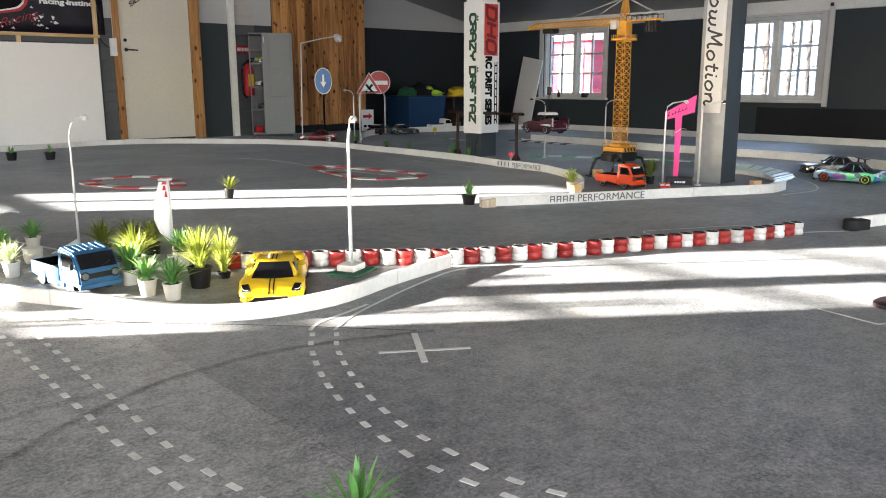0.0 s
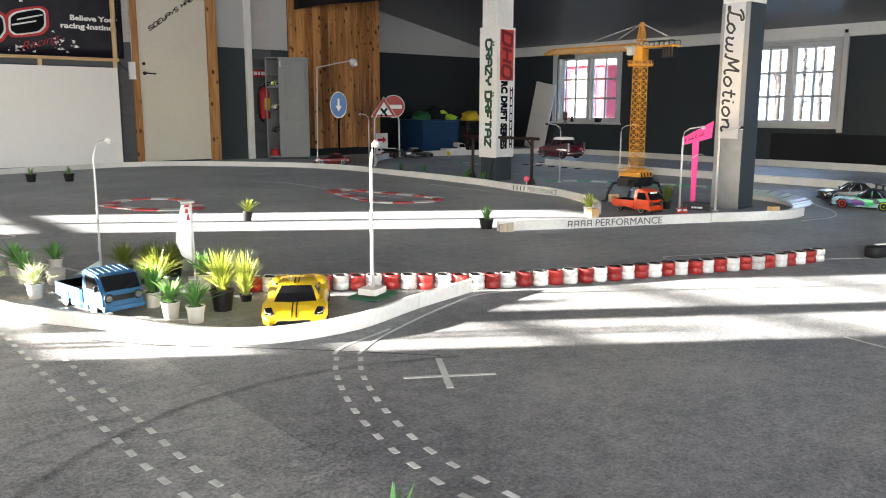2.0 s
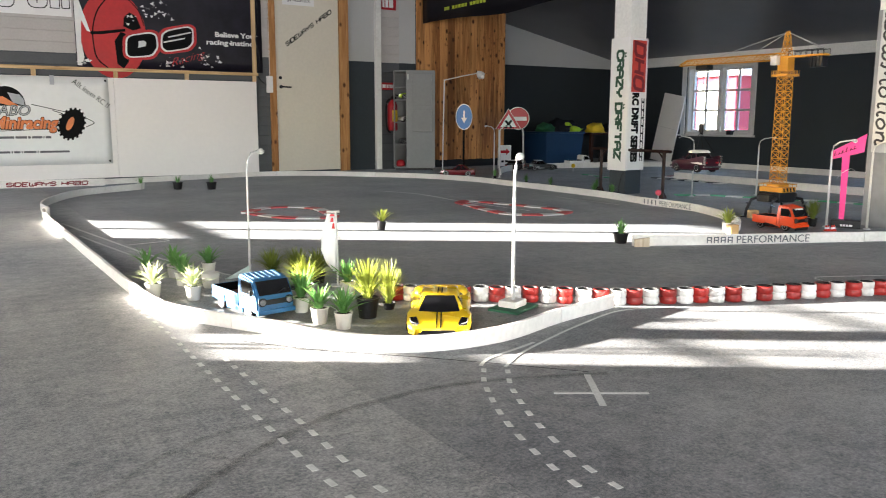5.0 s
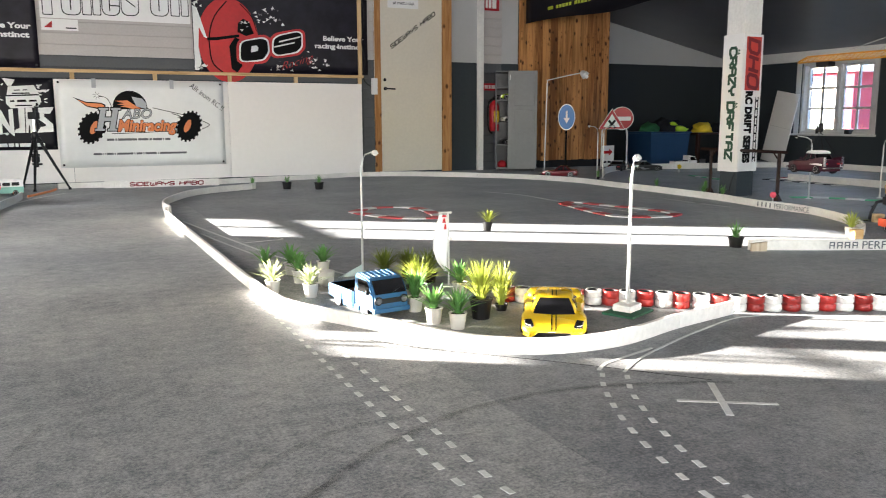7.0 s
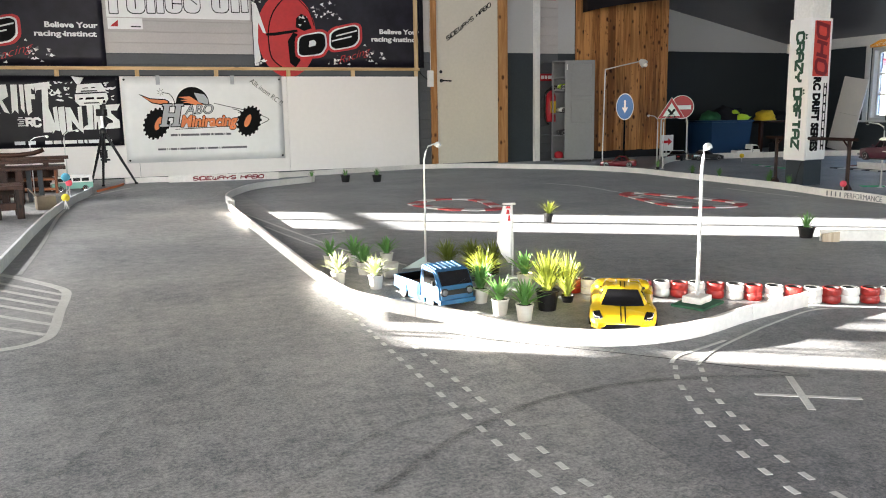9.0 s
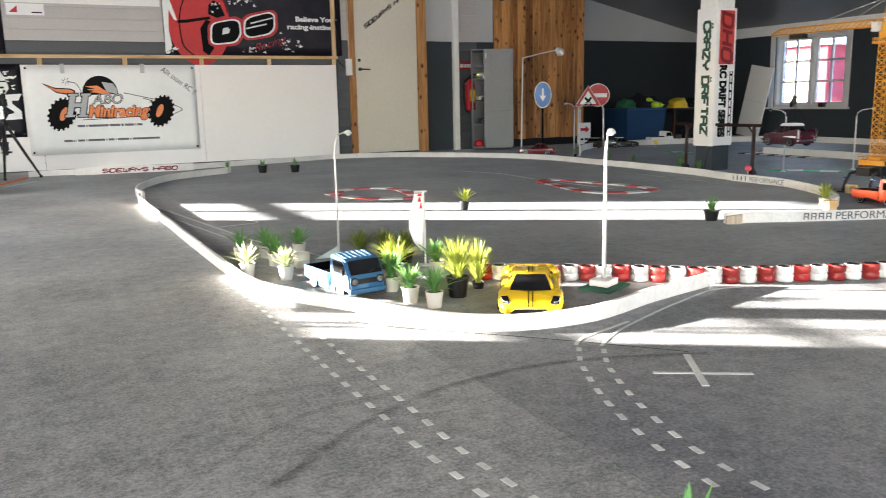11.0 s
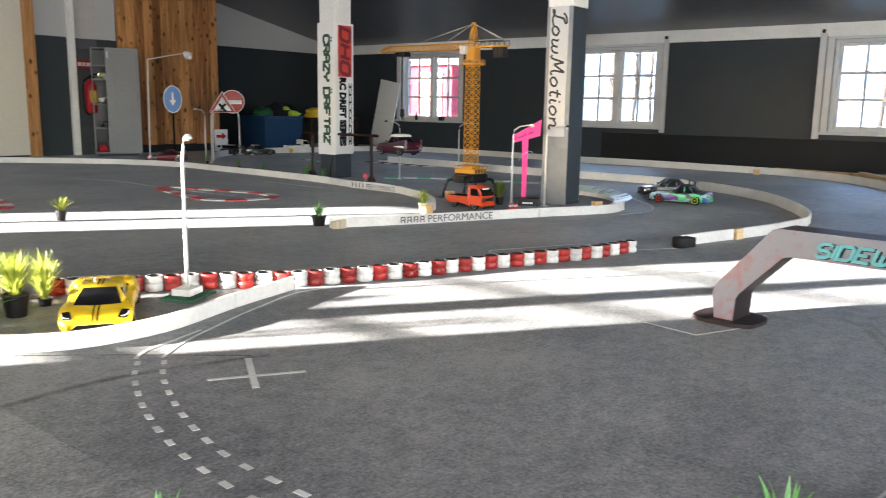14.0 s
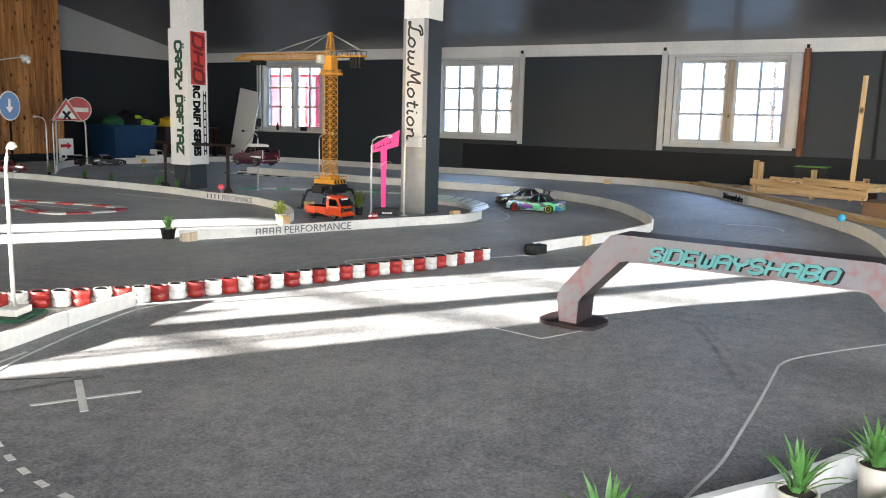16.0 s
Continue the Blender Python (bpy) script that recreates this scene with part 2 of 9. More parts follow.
def carpet_material():
    """Needle-felt carpet: mottled grey fibres, worn lighter and darker lanes."""
    m = bpy.data.materials.new("grey_carpet")
    m.use_nodes = True
    nt = m.node_tree
    n, l = nt.nodes, nt.links
    b = n["Principled BSDF"]
    b.inputs["Specular IOR Level"].default_value = 0.55
    # Specular and sheen tints carry the blue window light of the far lanes.
    b.inputs["Specular Tint"].default_value = (0.66, 0.87, 1.0, 1)
    b.inputs["Roughness"].default_value = 0.56
    b.inputs["Sheen Weight"].default_value = 0.045
    b.inputs["Sheen Roughness"].default_value = 0.25
    b.inputs["Sheen Tint"].default_value = (0.84, 0.92, 1.0, 1)
    tc = n.new("ShaderNodeTexCoord")
    layers = []
    for scale, detail, rough in ((420, 2, 0.6), (110, 4, 0.8), (20, 6, 0.75), (1.3, 5, 0.65)):
        tex = n.new("ShaderNodeTexNoise")
        tex.inputs["Scale"].default_value, tex.inputs["Detail"].default_value, tex.inputs["Roughness"].default_value = scale, detail, rough
        l.new(tc.outputs["Object"], tex.inputs["Vector"])
        layers.append(tex.outputs["Fac"])
    total = None
    for out, weight in zip(layers, (0.7, 1.6, 0.95, 0.95)):
        mul = n.new("ShaderNodeMath")
        mul.operation = "MULTIPLY_ADD"
        l.new(out, mul.inputs[0])
        mul.inputs[1].default_value = weight
        if total is None:
            mul.inputs[2].default_value = -0.5 * (0.7 + 1.6 + 0.95 + 0.95) + 0.5
        else:
            l.new(total, mul.inputs[2])
        total = mul.outputs[0]
    ramp = n.new("ShaderNodeValToRGB")
    ramp.color_ramp.elements[0].position, ramp.color_ramp.elements[0].color = 0.18, (0.060, 0.061, 0.066, 1)
    ramp.color_ramp.elements[1].position, ramp.color_ramp.elements[1].color = 0.84, (0.303, 0.296, 0.290, 1)
    l.new(total, ramp.inputs["Fac"])
    # two rolls of felt meet at s = 0.75: the first is a shade paler and browner
    split, roll, tone = n.new("ShaderNodeSeparateXYZ"), n.new("ShaderNodeMath"), n.new("ShaderNodeMix")
    roll.operation, roll.inputs[1].default_value = "GREATER_THAN", 0.75
    tone.data_type, tone.blend_type = "RGBA", "MULTIPLY"
    tone.inputs[0].default_value = 1.0
    shade = n.new("ShaderNodeMix")
    shade.data_type = "RGBA"
    shade.inputs["A"].default_value, shade.inputs["B"].default_value = (1.20, 1.17, 1.11, 1), (0.905, 0.885, 0.865, 1)
    l.new(tc.outputs["Object"], split.inputs["Vector"])
    l.new(split.outputs["X"], roll.inputs[0])
    l.new(roll.outputs[0], shade.inputs["Factor"])
    l.new(ramp.outputs["Color"], tone.inputs["A"])
    l.new(shade.outputs["Result"], tone.inputs["B"])
    l.new(tone.outputs["Result"], b.inputs["Base Color"])
    bn = n.new("ShaderNodeBump")
    bn.inputs["Strength"].default_value, bn.inputs["Distance"].default_value = 0.35, 0.002
    l.new(layers[0], bn.inputs["Height"])
    l.new(bn.outputs["Normal"], b.inputs["Normal"])
    return m


def wood_material(name, dark, light, along="z", scale=1.0, rough=0.55, jitter=0.25):
    """Pine: long grain, rings and a few dark knots; each board a little different."""
    m = bpy.data.materials.new(name)
    m.use_nodes = True
    nt = m.node_tree
    n, l = nt.nodes, nt.links
    b = n["Principled BSDF"]
    b.inputs["Roughness"].default_value = rough
    b.inputs["Specular IOR Level"].default_value = 0.25
    tc, mp = n.new("ShaderNodeTexCoord"), n.new("ShaderNodeMapping")
    info = n.new("ShaderNodeObjectInfo")
    shift = n.new("ShaderNodeVectorMath")
    shift.operation = "MULTIPLY_ADD"
    l.new(info.outputs["Random"], shift.inputs[0])
    shift.inputs[1].default_value = (13, 7, 29)
    l.new(tc.outputs["Object"], shift.inputs[2])
    l.new(shift.outputs["Vector"], mp.inputs["Vector"])
    stretch = {"x": (1.5, 24, 24), "y": (24, 1.5, 24), "z": (24, 24, 1.5)}[along]
    mp.inputs["Scale"].default_value = [v * scale for v in stretch]
    grain = n.new("ShaderNodeTexNoise")
    grain.inputs["Scale"].default_value, grain.inputs["Detail"].default_value, grain.inputs["Distortion"].default_value = 1.6, 6, 0.8
    l.new(mp.outputs["Vector"], grain.inputs["Vector"])
    knots = n.new("ShaderNodeTexVoronoi")
    knots.inputs["Scale"].default_value = 1.0
    km = n.new("ShaderNodeMapping")
    kstretch = {"x": (4.2, 7, 7), "y": (7, 4.2, 7), "z": (8, 8, 5.2)}[along]
    km.inputs["Scale"].default_value = [v * scale for v in kstretch]
    l.new(shift.outputs["Vector"], km.inputs["Vector"])
    l.new(km.outputs["Vector"], knots.inputs["Vector"])
    ramp = n.new("ShaderNodeValToRGB")
    ramp.color_ramp.elements[0].position, ramp.color_ramp.elements[0].color = 0.32, (*dark, 1)
    ramp.color_ramp.elements[1].position, ramp.color_ramp.elements[1].color = 0.66, (*light, 1)
    add = n.new("ShaderNodeMath")
    add.operation = "MULTIPLY_ADD"
    l.new(info.outputs["Random"], add.inputs[0])
    add.inputs[1].default_value = jitter
    l.new(grain.outputs["Fac"], add.inputs[2])
    sub = n.new("ShaderNodeMath")
    sub.operation = "SUBTRACT"
    l.new(add.outputs[0], sub.inputs[0])
    sub.inputs[1].default_value = jitter / 2
    l.new(sub.outputs[0], ramp.inputs["Fac"])
    spot = n.new("ShaderNodeMapRange")
    spot.inputs["From Min"].default_value, spot.inputs["From Max"].default_value = 0.10, 0.21
    l.new(knots.outputs["Distance"], spot.inputs["Value"])
    mix = n.new("ShaderNodeMix")
    mix.data_type = "RGBA"
    mix.inputs["A"].default_value = (dark[0] * 0.3, dark[1] * 0.25, dark[2] * 0.25, 1)
    l.new(spot.outputs["Result"], mix.inputs["Factor"])
    l.new(ramp.outputs["Color"], mix.inputs["B"])
    l.new(mix.outputs["Result"], b.inputs["Base Color"])
    bn = n.new("ShaderNodeBump")
    bn.inputs["Strength"].default_value, bn.inputs["Distance"].default_value = 0.2, 0.002
    l.new(grain.outputs["Fac"], bn.inputs["Height"])
    l.new(bn.outputs["Normal"], b.inputs["Normal"])
    return m


def glass_material():
    m = bpy.data.materials.new("window_glass")
    m.use_nodes = True
    n, l = m.node_tree.nodes, m.node_tree.links
    n.remove(n["Principled BSDF"])
    clear, gloss, mix, fr = n.new("ShaderNodeBsdfTransparent"), n.new("ShaderNodeBsdfGlossy"), n.new("ShaderNodeMixShader"), n.new("ShaderNodeFresnel")
    gloss.inputs["Roughness"].default_value = 0.02
    clear.inputs["Color"].default_value = (0.72, 0.73, 0.75, 1)
    l.new(fr.outputs["Fac"], mix.inputs["Fac"])
    l.new(clear.outputs["BSDF"], mix.inputs[1])
    l.new(gloss.outputs["BSDF"], mix.inputs[2])
    l.new(mix.outputs["Shader"], n["Material Output"].inputs["Surface"])
    return m


def livery_material(name, colours, scale, rough=0.3):
    """Car paint with a printed pattern of hard-edged slanting patches."""
    m = bpy.data.materials.new(name)
    m.use_nodes = True
    n, l = m.node_tree.nodes, m.node_tree.links
    b = n["Principled BSDF"]
    b.inputs["Roughness"].default_value = rough
    b.inputs["Coat Weight"].default_value = 0.4
    tc, mp, tex, ramp = n.new("ShaderNodeTexCoord"), n.new("ShaderNodeMapping"), n.new("ShaderNodeTexVoronoi"), n.new("ShaderNodeValToRGB")
    mp.inputs["Scale"].default_value, mp.inputs["Rotation"].default_value = (1.0, 0.6, 2.2), (0, radians(35), 0)
    tex.inputs["Scale"].default_value = scale
    l.new(tc.outputs["Object"], mp.inputs["Vector"])
    l.new(mp.outputs["Vector"], tex.inputs["Vector"])
    sep = n.new("ShaderNodeSeparateColor")
    l.new(tex.outputs["Color"], sep.inputs["Color"])
    ramp.color_ramp.interpolation = "CONSTANT"
    for k, c in enumerate(colours):
        e = ramp.color_ramp.elements[k] if k < 2 else ramp.color_ramp.elements.new(k / len(colours))
        e.position, e.color = k / len(colours), (*c, 1)
    l.new(sep.outputs["Red"], ramp.inputs["Fac"])
    l.new(ramp.outputs["Color"], b.inputs["Base Color"])
    return m


def leaf_material(name, base, tip):
    m = material(name, base, 0.5, spread=0.45, grain=300, patch=40, bump=0.0)
    b = m.node_tree.nodes["Principled BSDF"]
    b.inputs["Transmission Weight"].default_value = 0.0
    b.inputs["Subsurface Weight"].default_value = 0.0
    n, l = m.node_tree.nodes, m.node_tree.links
    mix, through_leaf = n.new("ShaderNodeMixShader"), n.new("ShaderNodeBsdfTranslucent")
    through_leaf.inputs["Color"].default_value = (*tip, 1)
    mix.inputs["Fac"].default_value = 0.3
    l.new(b.outputs["BSDF"], mix.inputs[1])
    l.new(through_leaf.outputs["BSDF"], mix.inputs[2])
    l.new(mix.outputs["Shader"], n["Material Output"].inputs["Surface"])
    return m


def knotty_pine_material():
    """Varnished boarding: streaky grain, brown stains along the boards and many small dark knots."""
    m = wood_material("knotty_varnished_pine", (0.25, 0.098, 0.030), (0.56, 0.265, 0.088), jitter=0.5)
    n, l = m.node_tree.nodes, m.node_tree.links
    b = n["Principled BSDF"]
    before = b.inputs["Base Color"].links[0].from_socket
    tc, info, shift = n.new("ShaderNodeTexCoord"), n.new("ShaderNodeObjectInfo"), n.new("ShaderNodeVectorMath")
    shift.operation = "MULTIPLY_ADD"
    l.new(info.outputs["Random"], shift.inputs[0])
    shift.inputs[1].default_value = (3, 5, 41)
    l.new(tc.outputs["Object"], shift.inputs[2])
    for kind, scale, lo, hi, low in (("stain", (11, 11, 0.8), 0.30, 0.52, 0.55), ("knot", (11, 11, 6.0), 0.10, 0.20, 0.22), ("knot", (15, 15, 13), 0.07, 0.13, 0.35)):
        mp = n.new("ShaderNodeMapping")
        mp.inputs["Scale"].default_value = scale
        l.new(shift.outputs["Vector"], mp.inputs["Vector"])
        tex = n.new("ShaderNodeTexNoise") if kind == "stain" else n.new("ShaderNodeTexVoronoi")
        tex.inputs["Scale"].default_value = 1.0
        l.new(mp.outputs["Vector"], tex.inputs["Vector"])
        rng = n.new("ShaderNodeMapRange")
        rng.inputs["From Min"].default_value, rng.inputs["From Max"].default_value = lo, hi
        rng.inputs["To Min"].default_value, rng.inputs["To Max"].default_value = low, 1.0
        l.new(tex.outputs["Fac" if kind == "stain" else "Distance"], rng.inputs["Value"])
        mul = n.new("ShaderNodeMix")
        mul.data_type, mul.blend_type = "RGBA", "MULTIPLY"
        mul.inputs["Factor"].default_value = 1.0
        l.new(before, mul.inputs["A"])
        l.new(rng.outputs["Result"], mul.inputs["B"])
        before = mul.outputs["Result"]
    l.new(before, b.inputs["Base Color"])
    return m


CARPET = carpet_material()
WALL_LIGHT = material("light_grey_wall_paint", (0.42, 0.42, 0.41), 0.7, spread=0.06, grain=90, patch=1.2, bump=0.08)
WALL_DARK = material("dark_grey_wall_paint", (0.032, 0.040, 0.046), 0.5, spread=0.16, grain=70, patch=1.0, bump=0.1, spec=0.25)
# Dark grey wall paint at 0.66 strength: the recess shade is in the colour.
WALL_DARK_SHADED = material("shaded_dark_grey_wall_paint", (0.0211, 0.0264, 0.0304), 0.5, spread=0.16, grain=70, patch=1.0, bump=0.1, spec=0.25)
WALL_BLACK = material("near_black_board", (0.011, 0.012, 0.014), 0.55, spread=0.25, grain=60, patch=1.5, bump=0.1, spec=0.2)
CEILING = material("blue_grey_ceiling_paint", (0.125, 0.125, 0.138), 0.33, spread=0.14, grain=3.0, patch=0.7, bump=0.10, bump_scale=1.2, spec=0.3)
SIDING_LIGHT = material("light_grey_siding_paint", (0.43, 0.40, 0.375), 0.6, spread=0.08, grain=50, patch=2, bump=0.15, jitter=0.15)
SIDING_DARK = material("dark_grey_siding_paint", (0.075, 0.08, 0.085), 0.6, spread=0.12, grain=50, patch=2, bump=0.15, jitter=0.2)
WHITE_BOARD = material("white_hardboard", (0.78, 0.74, 0.71), 0.45, spread=0.03, grain=20, patch=0.8, bump=0.04)
WHITE_PAINT = material("worn_white_paint", (0.70, 0.69, 0.65), 0.5, spread=0.12, grain=40, patch=4, bump=0.15)
WINDOW_PAINT = material("off_white_window_paint", (0.54, 0.54, 0.525), 0.5, spread=0.12, grain=60, patch=5, bump=0.15)
KERB_WHITE = material("scuffed_white_barrier_paint", (0.66, 0.64, 0.60), 0.5, spread=0.16, grain=55, patch=5, bump=0.12)
KERB_OLD = material("grubby_white_barrier_paint", (0.52, 0.53, 0.52), 0.5, spread=0.2, grain=40, patch=4, bump=0.12)
DOOR_PAINT = material("cream_door_paint", (0.62, 0.57, 0.47), 0.45, spread=0.06, grain=30, patch=1.2, bump=0.06)
PINE = knotty_pine_material()
MULLION_WOOD = wood_material("bleached_pine_mullion", (0.34, 0.27, 0.19), (0.50, 0.42, 0.31))
PINE_TRIM = wood_material("stained_pine_trim", (0.30, 0.13, 0.04), (0.50, 0.26, 0.10))
PALE_WOOD = wood_material("pale_bare_mullion_wood", (0.42, 0.33, 0.22), (0.60, 0.50, 0.36), "z", 1.0, 0.6)
RAW_X = wood_material("raw_pine_lengthwise", (0.45, 0.28, 0.12), (0.68, 0.48, 0.26), "x", 1.0, 0.65)
RAW_Z = wood_material("raw_pine_upright", (0.45, 0.29, 0.13), (0.68, 0.49, 0.28), "z", 1.0, 0.65)
BROWN_WOOD = wood_material("dark_brown_wood", (0.010, 0.0035, 0.002), (0.036, 0.012, 0.006), "z", 2.0, 0.5)
RUST_WOOD = wood_material("reddish_brown_board", (0.13, 0.045, 0.018), (0.26, 0.10, 0.04), "z", 1.0, 0.6)
TAPE = material("worn_white_floor_tape", (0.47, 0.47, 0.445), 0.6, spread=0.25, grain=120, patch=12, bump=0.05)
RED_TAPE = material("red_kerb_plate_paint", (0.36, 0.03, 0.035), 0.5, spread=0.2, grain=80, patch=8, bump=0.1)
GREEN_FELT = material("dark_green_felt", (0.018, 0.085, 0.045), 0.8, spread=0.3, grain=90, patch=12, bump=0.4)
GREEN_PAINT = material("green_kerb_plate_paint", (0.03, 0.26, 0.11), 0.5, spread=0.2, grain=80, patch=8, bump=0.1)
RED_RUBBER = material("red_painted_rubber", (0.25, 0.014, 0.011), 0.42, spread=0.3, grain=70, patch=20, bump=0.15, jitter=0.3)
WHITE_RUBBER = material("white_painted_rubber", (0.58, 0.57, 0.54), 0.45, spread=0.22, grain=70, patch=25, bump=0.15, jitter=0.3)
BLACK_RUBBER = material("black_rubber", (0.009, 0.009, 0.009), 0.6, spec=0.22, spread=0.2, grain=80, patch=15, bump=0.1)
BLACK_PLASTIC = material("black_plastic", (0.008, 0.008, 0.009), 0.4, spec=0.25, spread=0.2, grain=60, patch=10, bump=0.05)
DARK_GLASS = material("tinted_car_glass", (0.008, 0.008, 0.009), 0.16, spread=0.1, grain=20, patch=5, bump=0.0, spec=0.3)
STEEL_DARK = material("dark_steel", (0.10, 0.10, 0.10), 0.3, 0.8, spread=0.1, grain=40, patch=10, bump=0.0)
POST_GREY = material("blue_grey_post_paint", (0.045, 0.055, 0.065), 0.5, spread=0.15, grain=40, patch=6, bump=0.08)
CAR_INTERIOR_DARK = material("dark_car_interior", (0.002, 0.002, 0.002), 0.8, spec=0.05, spread=0.2, grain=40, patch=10, bump=0.0)
GREY_STEEL = material("grey_sheet_steel_paint", (0.17, 0.175, 0.175), 0.45, spread=0.08, grain=30, patch=3, bump=0.05)
STEEL = material("bare_steel", (0.55, 0.55, 0.54), 0.3, 1.0, spread=0.1, grain=60, patch=10, bump=0.05)
LAMP_GREY = material("light_grey_lamp_post_paint", (0.52, 0.52, 0.50), 0.4, 0.2, spread=0.08, grain=60, patch=10, bump=0.05)
CHROME = material("chrome", (0.8, 0.8, 0.8), 0.12, 1.0, spread=0.05, grain=30, patch=10, bump=0.0)
POT_WHITE = material("white_plastic_pot", (0.48, 0.455, 0.40), 0.4, spread=0.05, grain=40, patch=12, bump=0.03)
POT_BLACK = material("black_plastic_pot", (0.008, 0.0075, 0.0075), 0.45, spec=0.25, spread=0.2, grain=40, patch=12, bump=0.05)
SOIL = material("dark_potting_soil", (0.02, 0.014, 0.01), 0.9, spread=0.5, grain=250, patch=60, bump=0.5)
LEAF = leaf_material("green_plastic_leaf", (0.085, 0.215, 0.06), (0.22, 0.42, 0.10))
# Lighter copy of LEAF: the sun on two agaves is in the colour.
LEAF_SUNLIT = leaf_material("sunlit_green_plastic_leaf", (0.33, 0.38, 0.20), (0.55, 0.60, 0.32))
LEAF_YELLOW = leaf_material("yellow_green_plastic_grass", (0.23, 0.27, 0.045), (0.42, 0.47, 0.07))
LEAF_DARK = leaf_material("dark_green_plastic_grass", (0.085, 0.115, 0.022), (0.26, 0.30, 0.035))
YELLOW_CAR = material("bright_yellow_car_paint", (0.72, 0.46, 0.012), 0.28, spread=0.04, grain=20, patch=5, bump=0.0, coat=0.6)
BLUE_CAR = material("blue_car_paint", (0.017, 0.085, 0.185), 0.42, spread=0.10, grain=30, patch=6, bump=0.02)
ORANGE_CAR = material("orange_car_paint", (0.56, 0.048, 0.003), 0.4, spread=0.08, grain=30, patch=6, bump=0.02, coat=0.1)
RED_CAR = material("dark_red_car_paint", (0.12, 0.006, 0.012), 0.25, spread=0.08, grain=30, patch=6, bump=0.0, coat=0.6)
PLUM_CAR = material("plum_car_paint", (0.038, 0.004, 0.013), 0.3, spread=0.08, grain=30, patch=6, bump=0.0, coat=0.7)
CAR_WHITE = material("white_car_paint", (0.72, 0.71, 0.68), 0.3, spread=0.04, grain=30, patch=6, bump=0.0, coat=0.4)
MINT_CAR = material("mint_green_car_paint", (0.20, 0.42, 0.34), 0.35, spread=0.06, grain=30, patch=6, bump=0.0, coat=0.3)
LIME = material("lime_plastic", (0.36, 0.55, 0.01), 0.4, spread=0.08, grain=40, patch=8, bump=0.0)
GREEN_RIM = material("green_plastic_rim", (0.10, 0.26, 0.02), 0.4, spread=0.08, grain=40, patch=8, bump=0.0)
RED_PLASTIC = material("red_plastic", (0.58, 0.03, 0.012), 0.4, spread=0.08, grain=40, patch=8, bump=0.0)
DRIFT_GREEN = livery_material("green_blue_printed_livery", [(0.06, 0.42, 0.18), (0.03, 0.12, 0.34), (0.30, 0.45, 0.46), (0.12, 0.04, 0.22), (0.10, 0.55, 0.22), (0.02, 0.05, 0.08)], 16)
DRIFT_BLACK = livery_material("black_printed_livery", [(0.01, 0.01, 0.011), (0.012, 0.012, 0.013), (0.01, 0.06, 0.055), (0.014, 0.014, 0.015), (0.25, 0.25, 0.25), (0.01, 0.01, 0.011), (0.012, 0.011, 0.011)], 22)
CRANE_YELLOW = material("orange_yellow_crane_plastic", (0.58, 0.26, 0.02), 0.45, spread=0.1, grain=40, patch=8, bump=0.02)
LAMP_LENS = material("grey_lamp_lens", (0.13, 0.13, 0.135), 0.2, spread=0.2, grain=200, patch=60, bump=0.0)
PRINT_SOFT = material("faded_black_print", (0.045, 0.044, 0.045), 0.6, spec=0.1, spread=0.2, grain=40, patch=6, bump=0.0)
BOARD_WHITE = material("matt_white_pillar_board", (0.50, 0.495, 0.485), 0.6, spread=0.06, grain=30, patch=5, bump=0.03)
PILLAR_GREY = material("pale_grey_pillar_paint", (0.21, 0.215, 0.22), 0.5, spread=0.2, grain=14, patch=4, bump=0.08)
PINK = material("hot_pink_board", (0.75, 0.03, 0.22), 0.45, spread=0.06, grain=30, patch=6, bump=0.02)
SIGN_BLUE = material("blue_road_sign_paint", (0.05, 0.17, 0.42), 0.35, spread=0.06, grain=30, patch=6, bump=0.0)
SIGN_RED = material("red_road_sign_paint", (0.36, 0.010, 0.016), 0.35, spread=0.06, grain=30, patch=6, bump=0.0)
SIGN_WHITE = material("white_road_sign_paint", (0.72, 0.71, 0.69), 0.4, spread=0.04, grain=30, patch=6, bump=0.0)
PRINT_BLACK = material("black_print", (0.0042, 0.0042, 0.0045), 0.6, spec=0.08, spread=0.1, grain=40, patch=6, bump=0.0)
PANEL_RED = material("faded_red_print", (0.50, 0.05, 0.035), 0.5, spread=0.15, grain=25, patch=5, bump=0.0)
PRINT_RED = material("red_print", (0.46, 0.012, 0.014), 0.45, spread=0.15, grain=25, patch=5, bump=0.0)
PRINT_MAROON = material("maroon_print", (0.16, 0.01, 0.014), 0.5, spread=0.1, grain=25, patch=5, bump=0.0)
PRINT_GREEN = material("dark_green_print", (0.012, 0.055, 0.03), 0.45, spread=0.3, grain=25, patch=8, bump=0.0)
PRINT_ORANGE = material("orange_print", (0.70, 0.20, 0.06), 0.45, spread=0.1, grain=25, patch=5, bump=0.0)
PRINT_GREY = material("grey_print", (0.10, 0.10, 0.11), 0.45, spread=0.1, grain=25, patch=5, bump=0.0)
PRINT_SILVER = material("silver_grey_print", (0.36, 0.37, 0.39), 0.45, spread=0.1, grain=25, patch=5, bump=0.0)
PRINT_WHITE = material("white_print", (0.70, 0.70, 0.68), 0.45, spread=0.1, grain=25, patch=5, bump=0.0)
PRINT_YELLOW = material("yellow_green_print", (0.38, 0.45, 0.03), 0.45, spread=0.1, grain=25, patch=5, bump=0.0)
VINYL_WHITE = material("white_vinyl_banner", (0.70, 0.70, 0.69), 0.38, spread=0.05, grain=12, patch=2.5, bump=0.3, bump_scale=3.5)
